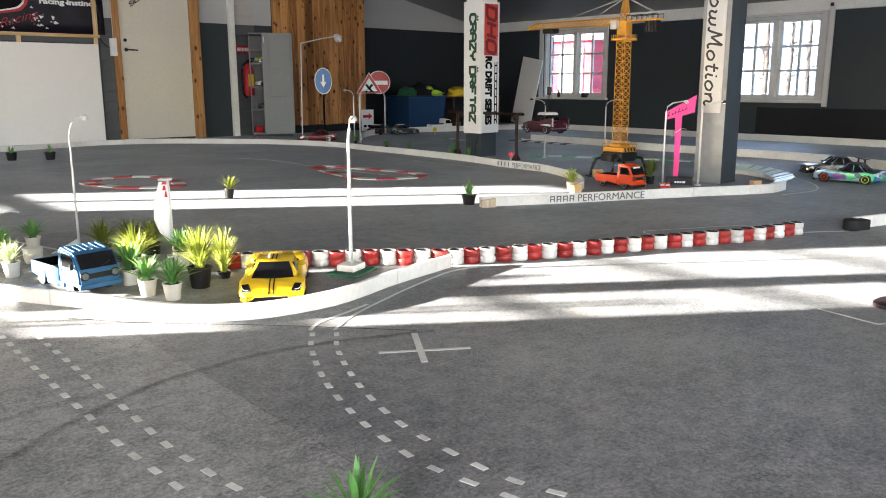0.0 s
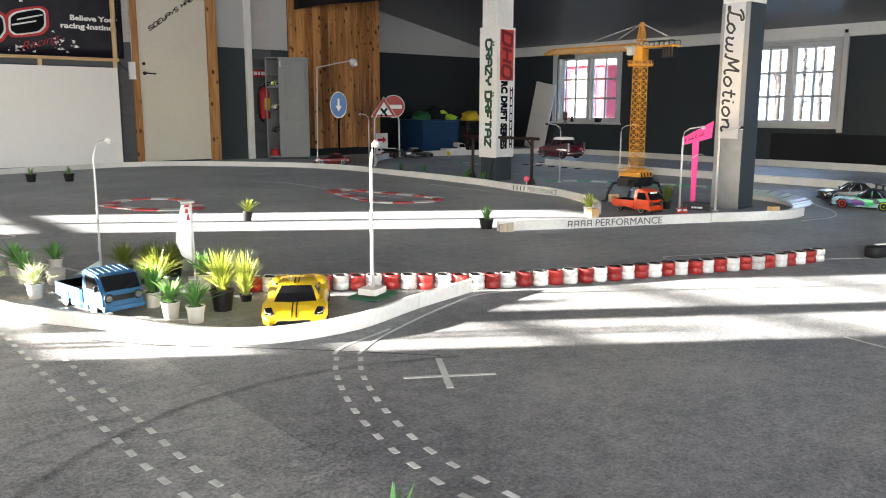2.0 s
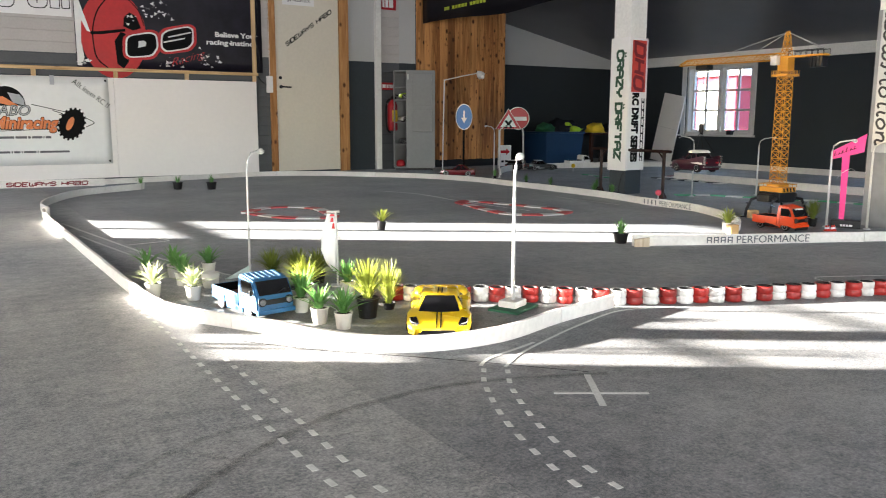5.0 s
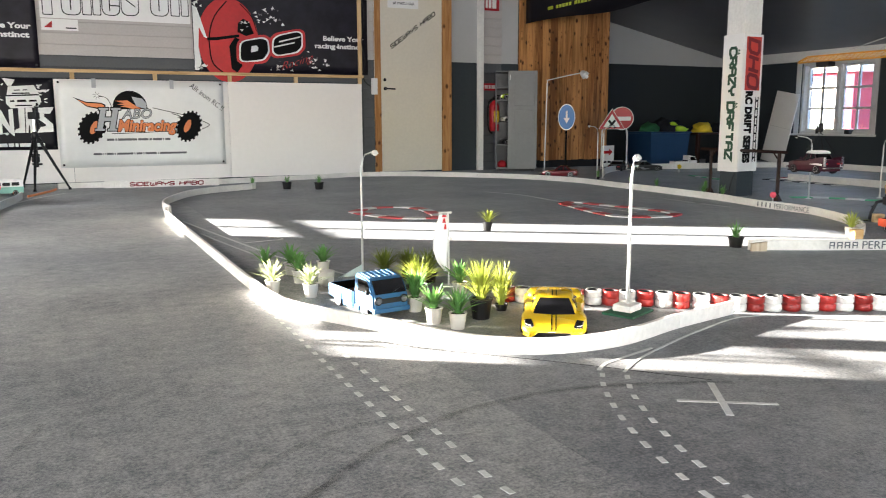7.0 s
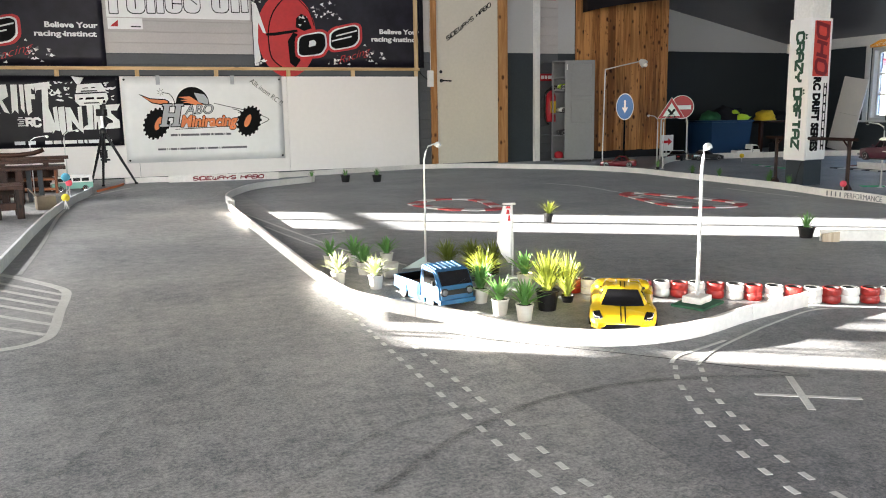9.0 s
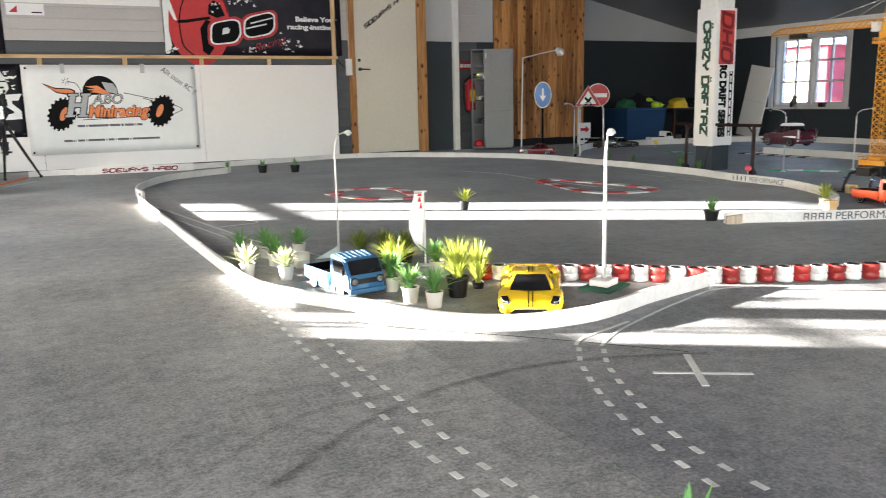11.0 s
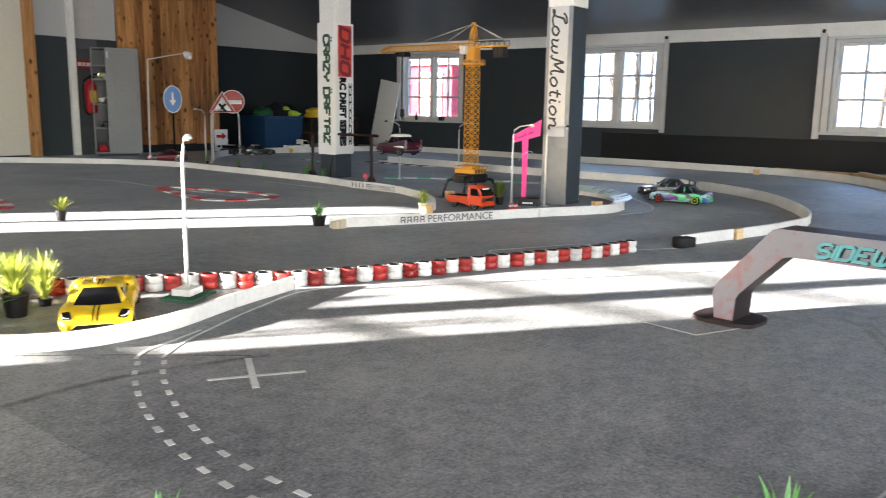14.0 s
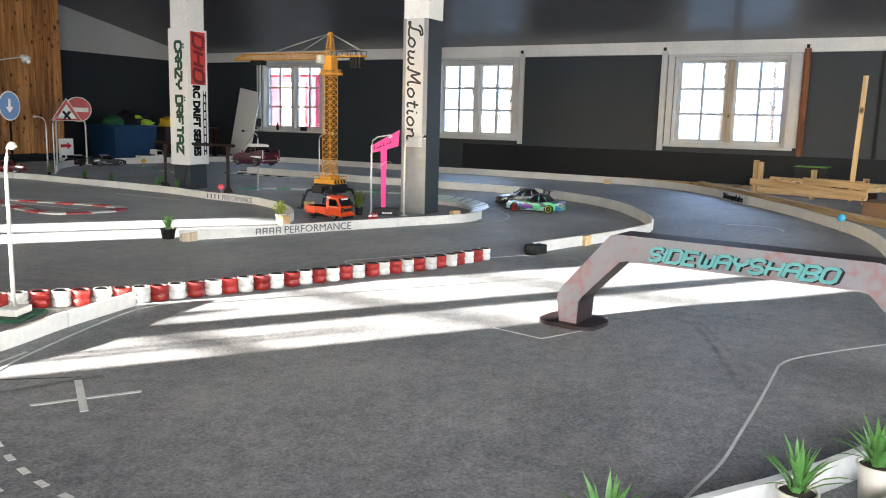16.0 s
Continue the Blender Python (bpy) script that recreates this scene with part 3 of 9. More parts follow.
VINYL_BLACK = material("black_vinyl_banner", (0.007, 0.0065, 0.010), 0.42, spec=0.14, spread=0.25, grain=12, patch=2.5, bump=0.5, bump_scale=3.5)
VINYL_WHITE.node_tree.nodes["Bump"].inputs["Distance"].default_value = 0.025
VINYL_NAVY = material("blue_black_vinyl_banner", (0.0095, 0.0078, 0.0135), 0.40, spec=0.2, spread=0.6, grain=9, patch=3.5, bump=1.0, bump_scale=6.0)
BIN_BLUE = material("blue_plastic_bin", (0.009, 0.033, 0.080), 0.4, spread=0.1, grain=30, patch=4, bump=0.05)
CLOTH_DARK = material("dark_cloth", (0.010, 0.011, 0.015), 0.9, spec=0.15, spread=0.3, grain=90, patch=9, bump=0.4)
CLOTH_LIME = material("neon_lime_cloth", (0.34, 0.52, 0.03), 0.85, spread=0.2, grain=90, patch=9, bump=0.3)
FOAM_YELLOW = material("yellow_foam", (0.74, 0.62, 0.05), 0.7, spread=0.06, grain=60, patch=9, bump=0.1)
CLOTH_YELLOW = material("yellow_cloth", (0.62, 0.42, 0.02), 0.85, spread=0.2, grain=90, patch=9, bump=0.3)
CLOTH_GREEN = material("green_cloth", (0.016, 0.10, 0.04), 0.85, spread=0.2, grain=90, patch=9, bump=0.3)
ARCH_PAINT = material("pinkish_grey_weathered_board", (0.36, 0.30, 0.31), 0.5, spread=0.22, grain=34, patch=9, bump=0.1)
ARCH_DARK = material("dark_maroon_board_edge", (0.010, 0.0035, 0.0045), 0.5, spread=0.3, grain=20, patch=5, bump=0.1)
TURQUOISE = material("turquoise_letter_plastic", (0.085, 0.27, 0.275), 0.4, spread=0.18, grain=30, patch=8, bump=0.0)
CLEAR_PLASTIC = material("milky_clear_plastic", (0.48, 0.58, 0.54), 0.3, spread=0.1, grain=30, patch=6, bump=0.0)
PALE_CARD = material("pale_cardboard", (0.20, 0.165, 0.12), 0.8, spread=0.12, grain=40, patch=4, bump=0.1)
CARDBOARD = material("brown_cardboard", (0.14, 0.08, 0.045), 0.8, spread=0.12, grain=40, patch=4, bump=0.1)
SNOW = material("pale_yard_ground", (0.62, 0.62, 0.6), 0.8, spread=0.15, grain=4, patch=0.4, bump=0.2)
BARN_RED = material("red_barn_paint", (0.24, 0.03, 0.05), 0.8, spread=0.12, grain=10, patch=1, bump=0.2)
BARK = material("grey_tree_bark", (0.046, 0.039, 0.034), 0.85, spread=0.4, grain=18, patch=3, bump=0.4)
GLASS = glass_material()


def let_light_through(m, colour, share):
    """Thin plastic sheet: part of the light that falls on its back comes through."""
    n, l = m.node_tree.nodes, m.node_tree.links
    mix, thin = n.new("ShaderNodeMixShader"), n.new("ShaderNodeBsdfTranslucent")
    thin.inputs["Color"].default_value = (*colour, 1)
    mix.inputs["Fac"].default_value = share
    l.new(n["Principled BSDF"].outputs["BSDF"], mix.inputs[1])
    l.new(thin.outputs["BSDF"], mix.inputs[2])
    l.new(mix.outputs["Shader"], n["Material Output"].inputs["Surface"])


let_light_through(KERB_WHITE, (0.88, 0.62, 0.44), 0.055)
ARCH_RAMP = ARCH_PAINT.node_tree.nodes["Color Ramp"].color_ramp
ARCH_RAMP.elements[0].position, ARCH_RAMP.elements[0].color = 0.37, (0.20, 0.085, 0.08, 1)
ARCH_RAMP.elements[1].position, ARCH_RAMP.elements[1].color = 0.52, (0.165, 0.158, 0.176, 1)

# ---- the room ----
S0, S1, D0, D1, D2 = -1.8, 10.2, -4.5, 9.75, 10.6   # window wall opposite, window wall, wall behind, door wall, recess
RIDGE, SLOPE = 1.5, 0.207


def ceiling_height(s):
    return 1.67 + SLOPE * (S1 - RIDGE) - SLOPE * abs(s - RIDGE)


floor = single("floor", boxed((S0 - 0.3, D0 - 0.3, -0.12), (S1 + 0.3, D2 + 0.3, 0.0)), CARPET, "mottled grey needle-felt carpet floor with worn lanes", "floor", ROOM, kind="structure")


def wall_with_openings(name, label, axis_lo, axis_hi, inner, outer, top, openings, along, lower=0.0):
    """A wall along one room axis, built of the pieces between its openings (lo, hi, sill, head)."""
    wall = thing(name, label, "wall", ROOM, kind="structure")
    cuts = sorted({axis_lo, axis_hi, *[v for o in openings for v in o[:2]]})
    bm = bmesh.new()

    def piece(target, a, b, z0, z1):
        if z1 - z0 < 1e-4:
            return
        if along == "d":
            box(target, (min(inner, outer), a, z0), (max(inner, outer), b, z1))
        else:
            box(target, (a, min(inner, outer), z0), (b, max(inner, outer), z1))
    for a, b in zip(cuts, cuts[1:]):
        hole = [o for o in openings if o[0] <= a + 1e-6 and o[1] >= b - 1e-6]
        if hole:
            piece(bm, a, b, 0, hole[0][2])
            piece(bm, a, b, hole[0][3], top)
        else:
            piece(bm, a, b, 0, top)
    part("wall_body", bm, WALL_DARK if lower == 0 else WALL_LIGHT, wall)
    return wall


# Window wall: glass lines as (d from, d to); sill and head heights are shared.
SILL, HEAD = 0.50, 1.45
PANES = [(7.83, 8.95), (4.55, 5.65), (1.10, 2.31)]
OPEN_R = [(a - 0.05, b + 0.05, SILL - 0.05, HEAD + 0.05) for a, b in PANES]
wall_right = wall_with_openings("wall_right", "dark grey painted low wall under the eaves", D0, D2 + 0.2, S1, S1 + 0.25, 1.72, OPEN_R, "d")
part("beam", boxed((S1 - 0.05, D0, 1.53), (S1, D2, 1.70), 0.006), WHITE_PAINT, wall_right, "white wall plate under the sloping ceiling")
part("skirting_panel", boxed((S1 - 0.02, D0, 0.0), (S1 - 0.001, 5.25, 0.36), 0.003), WALL_BLACK, wall_right, "near-black board along the foot of the wall")

# Hidden window wall opposite, where the sun comes in.


def wall_d(y):
    """Where a ray of the sun that runs at world y meets the hidden window wall: its d."""
    c, s = math.cos(radians(ROOM_TURN)), math.sin(radians(ROOM_TURN))
    x = (S0 - s * y) / c
    return -s * x + c * y


SASH = 0.11
SHIFT = SASH * math.tan(radians(ROOM_TURN))        # the sun crosses the wall at a slant
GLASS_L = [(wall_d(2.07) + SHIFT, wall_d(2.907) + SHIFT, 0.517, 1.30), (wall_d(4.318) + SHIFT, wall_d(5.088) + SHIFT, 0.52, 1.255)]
# The third opening is added, unseen, to brighten the near left floor.
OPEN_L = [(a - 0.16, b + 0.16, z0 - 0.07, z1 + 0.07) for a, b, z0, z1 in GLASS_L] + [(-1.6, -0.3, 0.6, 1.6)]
wall_left = wall_with_openings("wall_left", "unseen light grey wall, two sun windows and an added opening", D0, D1 + 0.2, S0, S0 - 0.25, ceiling_height(S0) + 0.05, OPEN_L, "d", 1.0)
# The three openings of this wall are added, unseen, for the lamps below.
wall_behind = wall_with_openings("wall_behind", "unseen end wall with three openings added for fill lamps", S0 - 0.25, S1 + 0.25, D0, D0 - 0.25, 3.6, [(-0.9, 0.6, 0.7, 2.0), (2.2, 3.9, 0.7, 2.0), (5.4, 7.1, 0.7, 2.0)], "s", 1.0)
# Added fill lamps; the last is tinted blue to cool the right side.
daylight_fill(-0.15, D0 - 0.1, 1.35, 1.5, 1.3, (0, 1, 0), 8.0)
daylight_fill(3.05, D0 - 0.1, 1.35, 1.7, 1.3, (0, 1, 0), 4.6)
daylight_fill(6.25, D0 - 0.1, 1.35, 1.7, 1.3, (0, 1, 0), 3.2, (0.86, 0.96, 1.16))
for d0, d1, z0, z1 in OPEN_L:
    daylight_fill(S0 - 0.06, (d0 + d1) / 2, (z0 + z1) / 2, d1 - d0 - 0.04, z1 - z0 - 0.04, (1, 0, 0), 10.5 if d0 < 0 else 2.8)

# Door wall, two shades of paint, with a recess at its far end.
wall_door = thing("wall_door", "long wall painted light grey over dark grey", "wall", ROOM, kind="structure")
part("lower_paint", boxed((S0 - 0.25, D1, 0), (7.12, D1 + 0.2, 1.42)), WALL_DARK, wall_door, "dark grey painted lower wall")
part("upper_paint", boxed((S0 - 0.25, D1, 1.42), (7.12, D1 + 0.2, 3.6)), WALL_LIGHT, wall_door, "light grey painted upper wall")
part("return_lower", boxed((7.10, D1 + 0.2, 0), (7.12, D2 + 0.2, 1.50)), WALL_DARK_SHADED, wall_door)
part("return_upper", boxed((7.10, D1 + 0.2, 1.50), (7.12, D2 + 0.2, 3.6)), WALL_LIGHT, wall_door)
wall_recess = thing("wall_recess", "gable wall recess, grey over dark grey with shade painted in", "wall", ROOM, kind="structure")
part("lower_paint", boxed((7.0, D2, 0), (S1 + 0.25, D2 + 0.2, 1.54)), WALL_DARK_SHADED, wall_recess)
part("upper_paint", boxed((7.0, D2, 1.54), (S1 + 0.25, D2 + 0.2, 3.6)), WALL_LIGHT, wall_recess)

bm = bmesh.new()
roof = [(S0 - 0.3, ceiling_height(S0 - 0.3)), (RIDGE, ceiling_height(RIDGE)), (S1 + 0.3, ceiling_height(S1 + 0.3)), (S1 + 0.3, ceiling_height(S1 + 0.3) + 0.2), (RIDGE, ceiling_height(RIDGE) + 0.2), (S0 - 0.3, ceiling_height(S0 - 0.3) + 0.2)]
prism(bm, roof, D0 - 0.3, D2 + 0.3, "y")
ceiling = single("ceiling", bm, CEILING, "sloping blue-grey painted board ceiling", "ceiling", ROOM, kind="structure")


# ---- windows ----
def window(name, label, d0, d1, sill, head, s_in, out, casing, mullion_wood=False, trims=(), hooks=(), low=0.0):
    """A two-leaf casement with six panes a leaf, in a wall along d. out: +1 or -1, the way outdoors along s."""
    w = thing(name, label, "window", ROOM, kind="structure")
    mid, deep = (d0 + d1) / 2, s_in + out * 0.10

    def bar(n, a, b, z0, z1, s0, s1, mat=WINDOW_PAINT, lab="", bevel=0.004):
        return part(n, boxed((min(s0, s1), a, z0), (max(s0, s1), b, z1), bevel), mat, w, lab)
    o0, o1, oz0, oz1 = d0 - 0.05, d1 + 0.05, sill - 0.05, head + 0.05
    for n, a, b, z0, z1 in (("window_frame", o0, d0 - 0.012, oz0, oz1), ("window_frame", d1 + 0.012, o1, oz0, oz1), ("window_frame", d0 - 0.012, d1 + 0.012, oz0, sill - 0.012), ("window_frame", d0 - 0.012, d1 + 0.012, head + 0.012, oz1)):
        bar(n, a, b, z0, z1, s_in + out * 0.02, s_in + out * 0.16)
    bar("mullion", mid - 0.035, mid + 0.035, sill - 0.012, head + 0.012, s_in + out * 0.05, s_in + out * 0.15, MULLION_WOOD if mullion_wood else WINDOW_PAINT)
    for a, b in ((d0 - 0.012, mid - 0.035), (mid + 0.035, d1 + 0.012)):
        leaf = bmesh.new()
        t = 0.035
        lo, hi = sill - 0.012, head + 0.012
        for x0, x1, z0, z1 in ((a, a + t, lo, hi), (b - t, b, lo, hi), (a + t, b - t, lo, lo + t), (a + t, b - t, hi - t, hi)):
            box(leaf, (min(deep, deep + out * 0.04), x0, z0), (max(deep, deep + out * 0.04), x1, z1), 0.003)
        c = (a + b) / 2
        box(leaf, (min(deep, deep + out * 0.03), c - 0.016, lo + t), (max(deep, deep + out * 0.03), c + 0.016, hi - t))
        for k in (1, 2):
            z = lo + t + (hi - lo - 2 * t) * k / 3
            box(leaf, (min(deep, deep + out * 0.028), a + t, z - 0.016), (max(deep, deep + out * 0.028), b - t, z + 0.016))
        sash = part("sash", leaf, WINDOW_PAINT, w)
        z0, step = lo + t, (hi - lo - 2 * t) / 3
        for k in range(3):
            for x0, x1 in ((a + t, c - 0.011), (c + 0.011, b - t)):
                pane = part("pane", boxed((deep + out * 0.014, x0, z0 + k * step + 0.011), (deep + out * 0.017, x1, z0 + (k + 1) * step - 0.011)), GLASS, sash)
                pane.visible_shadow = False
    if casing:
        c = casing
        for a, b, z0, z1 in ((o0 - (low or c), o0, oz0, oz1 + c), (o1, o1 + c, oz0, oz1 + c), (o0, o1, oz1, oz1 + c)):
            bar("casing", a, b, z0, z1, s_in, s_in - out * 0.022, WINDOW_PAINT, bevel=0.005)
        bar("window_sill", o0 - c - 0.02, o1 + c + 0.02, oz0 - 0.03, oz0, s_in + out * 0.05, s_in - out * 0.06, WINDOW_PAINT, bevel=0.006)
    for a, b, z0, z1, mat, lab in trims:
        bar("trim_board", a, b, z0, z1, s_in - out * 0.024, s_in - out * 0.064, mat, lab)
    for d in hooks:
        bar("hook", d - 0.016, d + 0.016, 1.572, 1.612, s_in - out * 0.052, s_in - out * 0.085, BROWN_WOOD, "small dark brown curtain rod holder")
    return w


window("window_1", "white six-pane casement window with red barn outside", *PANES[0], SILL, HEAD, S1, 1, 0.08)
window("window_2", "white six-pane casement window behind the pillar", *PANES[1], SILL, HEAD, S1, 1, 0.08, hooks=(4.37,), trims=[(4.34, 4.40, 0.38, 1.57, WINDOW_PAINT, "white board beside the casing")])
window("window_3", "white six-pane casement window with bare wooden mullion", *PANES[2], SILL, HEAD, S1, 1, 0.075, True, low=0.135, hooks=(2.475, 0.875), trims=[(2.44, 2.51, 0.37, 1.57, WINDOW_PAINT, "white board beside the casing"), (0.84, 0.91, 0.36, 1.57, RUST_WOOD, "reddish brown board beside the casing")])

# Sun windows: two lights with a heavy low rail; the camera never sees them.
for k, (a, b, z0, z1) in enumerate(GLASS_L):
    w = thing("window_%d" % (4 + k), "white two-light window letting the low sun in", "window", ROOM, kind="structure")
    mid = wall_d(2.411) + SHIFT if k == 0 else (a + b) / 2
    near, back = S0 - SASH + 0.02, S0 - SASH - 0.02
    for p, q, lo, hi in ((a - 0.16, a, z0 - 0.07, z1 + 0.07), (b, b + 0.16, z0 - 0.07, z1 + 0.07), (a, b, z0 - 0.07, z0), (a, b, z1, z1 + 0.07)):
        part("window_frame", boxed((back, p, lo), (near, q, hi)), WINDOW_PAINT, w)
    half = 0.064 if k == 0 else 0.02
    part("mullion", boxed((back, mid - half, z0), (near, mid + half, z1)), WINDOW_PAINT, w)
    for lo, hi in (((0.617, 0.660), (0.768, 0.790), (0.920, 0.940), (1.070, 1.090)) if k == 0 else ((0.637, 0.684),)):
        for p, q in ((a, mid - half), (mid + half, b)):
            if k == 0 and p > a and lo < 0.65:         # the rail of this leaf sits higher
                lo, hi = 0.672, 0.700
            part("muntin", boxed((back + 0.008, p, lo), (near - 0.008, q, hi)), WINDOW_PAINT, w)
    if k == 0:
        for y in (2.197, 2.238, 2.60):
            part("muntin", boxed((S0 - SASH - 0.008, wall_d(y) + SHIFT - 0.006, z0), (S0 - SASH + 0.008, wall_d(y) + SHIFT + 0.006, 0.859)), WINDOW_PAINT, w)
# Bars for the openings added in the unseen end wall.
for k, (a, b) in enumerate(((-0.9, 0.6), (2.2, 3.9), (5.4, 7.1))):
    w = thing("window_%d" % (6 + k), "plain white window bars added in the unseen end wall", "window", ROOM, kind="structure")
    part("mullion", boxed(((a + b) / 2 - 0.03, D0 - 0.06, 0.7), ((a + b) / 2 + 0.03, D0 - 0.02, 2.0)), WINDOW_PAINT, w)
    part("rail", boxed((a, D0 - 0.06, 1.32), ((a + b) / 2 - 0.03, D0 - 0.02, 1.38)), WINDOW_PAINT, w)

# ---- outdoors ----
single("ground", boxed((-60, -60, -0.5), (90, 90, -0.35)), SNOW, "pale sunlit yard outside the windows", "ground", ROOM, kind="structure")
barn = thing("barn", "red boarded barn with white doors and corners", "barn", ROOM @ flat_at(20.0, 0, -0.35))
part("wall", boxed((0, 15.64, 0), (6, 24.5, 2.32)), BARN_RED, barn)
part("roof", prismed([(15.2, 2.32), (25.0, 2.32), (25.0, 2.55), (20.1, 4.4), (15.2, 2.55)], -0.3, 6.3, "x"), SIGN_WHITE, barn, "snow-covered roof")
for a, b, z0, z1 in ((16.02, 16.97, 0.1, 2.10), (18.2, 19.2, 0.1, 1.8)):
    part("door", boxed((-0.05, a, z0), (-0.004, b, z1), 0.01), CAR_WHITE, barn, "white painted barn door")
tree = thing("tree", "bare grey tree standing in the yard", "tree", ROOM @ flat_at(37.0, 4.6, -0.35), "bare trees in the yard")
rnd = random.Random(4)
bm = bmesh.new()
tube(bm, [(0, 0, 0), (0.05, 0.03, 1.5), (0.0, 0.08, 3.2), (0.1, 0.1, 6.0)], [0.09, 0.075, 0.055, 0.02])
part("trunk", bm, BARK, tree, smooth=True)
bm = bmesh.new()
for k in range(60):
    z, a = rnd.uniform(0.7, 5.5), rnd.uniform(0, 6.28)
    reach = rnd.uniform(0.5, 1.3)
    tube(bm, [(0.03, 0.05, z), (reach * 0.5 * math.cos(a), reach * 0.5 * math.sin(a), z + 0.35), (reach * math.cos(a), reach * math.sin(a), z + rnd.uniform(0.3, 0.9))], [0.022, 0.014, 0.005], 5)
part("limbs", bm, BARK, tree, kind="stuff")
for s, d, k in ((38, 2.2, 1.3), (41, 7.5, 1.4), (44, 10.5, 1.5), (39, 12.0, 1.2), (46, 5.2, 1.5), (36, -1.5, 1.2), (43, -4.0, 1.4), (48, 13.5, 1.6), (40, -8.0, 1.3), (45, 1.0, 1.5), (38, 17.2, 1.3), (41, 19.6, 1.4), (43, 21.8, 1.5), (39, 16.2, 1.2), (44, 18.6, 1.5), (46, 23.4, 1.5), (42, 17.8, 1.1)):
    t = copy_thing(tree, ROOM @ flat_at(s, d, -0.35, 50 * s))
    t.scale = (k, k, k)
# Glowing stand-in for the sky; its blue emission also lights the room.
SKY_GLOW = bpy.data.materials.new("blue_sky_glow")
SKY_GLOW.use_nodes = True
SKY_GLOW.node_tree.nodes["Principled BSDF"].inputs["Base Color"].default_value = (0.02, 0.02, 0.022, 1)
SKY_GLOW.node_tree.nodes["Principled BSDF"].inputs["Emission Color"].default_value = (0.40, 0.76, 1.40, 1)
SKY_GLOW.node_tree.nodes["Principled BSDF"].inputs["Emission Strength"].default_value = 0.52
single("backdrop", boxed((62, -60, -0.34), (62.5, 80, 34)), SKY_GLOW, "glowing blue backdrop standing in for the winter sky", "backdrop", ROOM, kind="structure")

# ---- pillars ----
def pillar(x, y, size, label, boards):
    """A square pillar whose near corner stands at x, y: dark foot, printed boards, pale top."""
    m = ROOM.copy()
    m.translation = (x, y, 0)
    p = thing("column", label, "column", m, "roof pillars", "structure")
    part("foot", boxed((0, 0, 0), (size, size, boards[0]), 0.006), WALL_DARK, p)
    part("shaft", boxed((0.003, 0.003, boards[0]), (size - 0.003, size - 0.003, boards[1]), 0.006), WALL_DARK, p)
    part("top", boxed((0, 0, boards[1]), (size, size, 3.4), 0.006), WHITE_PAINT, p, "off-white painted top of the pillar")
    return p


def on_left_face(x, z, out):
    """Writing that runs down the face turned to -s: x along the reading line (downwards), y towards the viewer's right."""
    return Matrix.Translation((-out, x, z)) @ Matrix(((0, 0, -1, 0), (0, -1, 0, 0), (-1, 0, 0, 0), (0, 0, 0, 1)))


def on_right_face(x, z, out):
    """Writing that runs down the face turned to -d."""
    return Matrix.Translation((x, -out, z)) @ Matrix(((0, 1, 0, 0), (0, 0, -1, 0), (-1, 0, 0, 0), (0, 0, 0, 1)))


column_a = pillar(1.13, 7.33, 0.20, "square grey roof pillar with two printed boards", (0.22, 1.385, 1))
left_board = part("board", boxed((-0.014, -0.012, 0.215), (-0.001, 0.215, 1.39), 0.002), SIGN_WHITE, column_a, "white board printed with green letters")
right_board = part("board", boxed((0.0, -0.014, 0.22), (0.215, -0.001, 1.385), 0.002), SIGN_WHITE, column_a, "white board printed with red and black letters")
block_letters("lettering", "CRAZY DRIFTAZ", 0.098, 0.955, PRINT_GREEN, left_board, on_left_face(0.145, 1.275, 0.0145), 0.25, gap=0.22)
bm = bmesh.new()
for z in (1.262, 0.812):                   # little crowns over the first letters
    prism(bm, [(0.040, z), (0.016, z - 0.008), (0.040, z - 0.024), (0.016, z - 0.036), (0.040, z - 0.048)], -0.0165, -0.0145, "x")
part("crown_print", bm, PRINT_GREEN, left_board)
part("red_panel", boxed((0.022, -0.018, 0.915), (0.190, -0.0145, 1.365)), PANEL_RED, right_board, "red printed panel")
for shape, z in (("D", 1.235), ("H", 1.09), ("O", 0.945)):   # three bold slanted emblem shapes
    bm = bmesh.new()
    for run in BLOCK[shape].split("|"):
        stroke(bm, [(0.050 + 0.019 * int(q[1]), z + 0.110 - 0.026 * int(q[0]) - 0.004 * int(q[1])) for q in run.split()], 0.030, 0.0, 0.0015)
    bmesh.ops.transform(bm, matrix=Matrix.Translation((0, -0.0183, 0)) @ pose(0, 0, 0, 90, 0, 0), verts=bm.verts)
    part("logo_shape", bm, PRINT_MAROON, right_board)
letters("lettering", "RC DRIFT SERIES", 0.105, PRINT_BLACK, right_board, on_right_face(0.045, 0.91, 0.0155), 0.002, 0.80, 0, 0.007)
bm = bmesh.new()
box(bm, (0.155, -0.0165, 0.30), (0.163, -0.0145, 0.86))
box(bm, (0.183, -0.0165, 0.30), (0.191, -0.0145, 0.86))
for k in range(8):
    box(bm, (0.163, -0.0165, 0.33 + 0.07 * k), (0.183, -0.0145, 0.345 + 0.07 * k))
part("ladder_print", bm, PRINT_BLACK, right_board)
part("cable", tubed([(-0.004, 0.0, 0.23), (-0.012, 0.03, 0.17), (-0.01, 0.06, 0.08), (-0.008, 0.07, 0.0)], 0.003, 6), BLACK_PLASTIC, column_a)

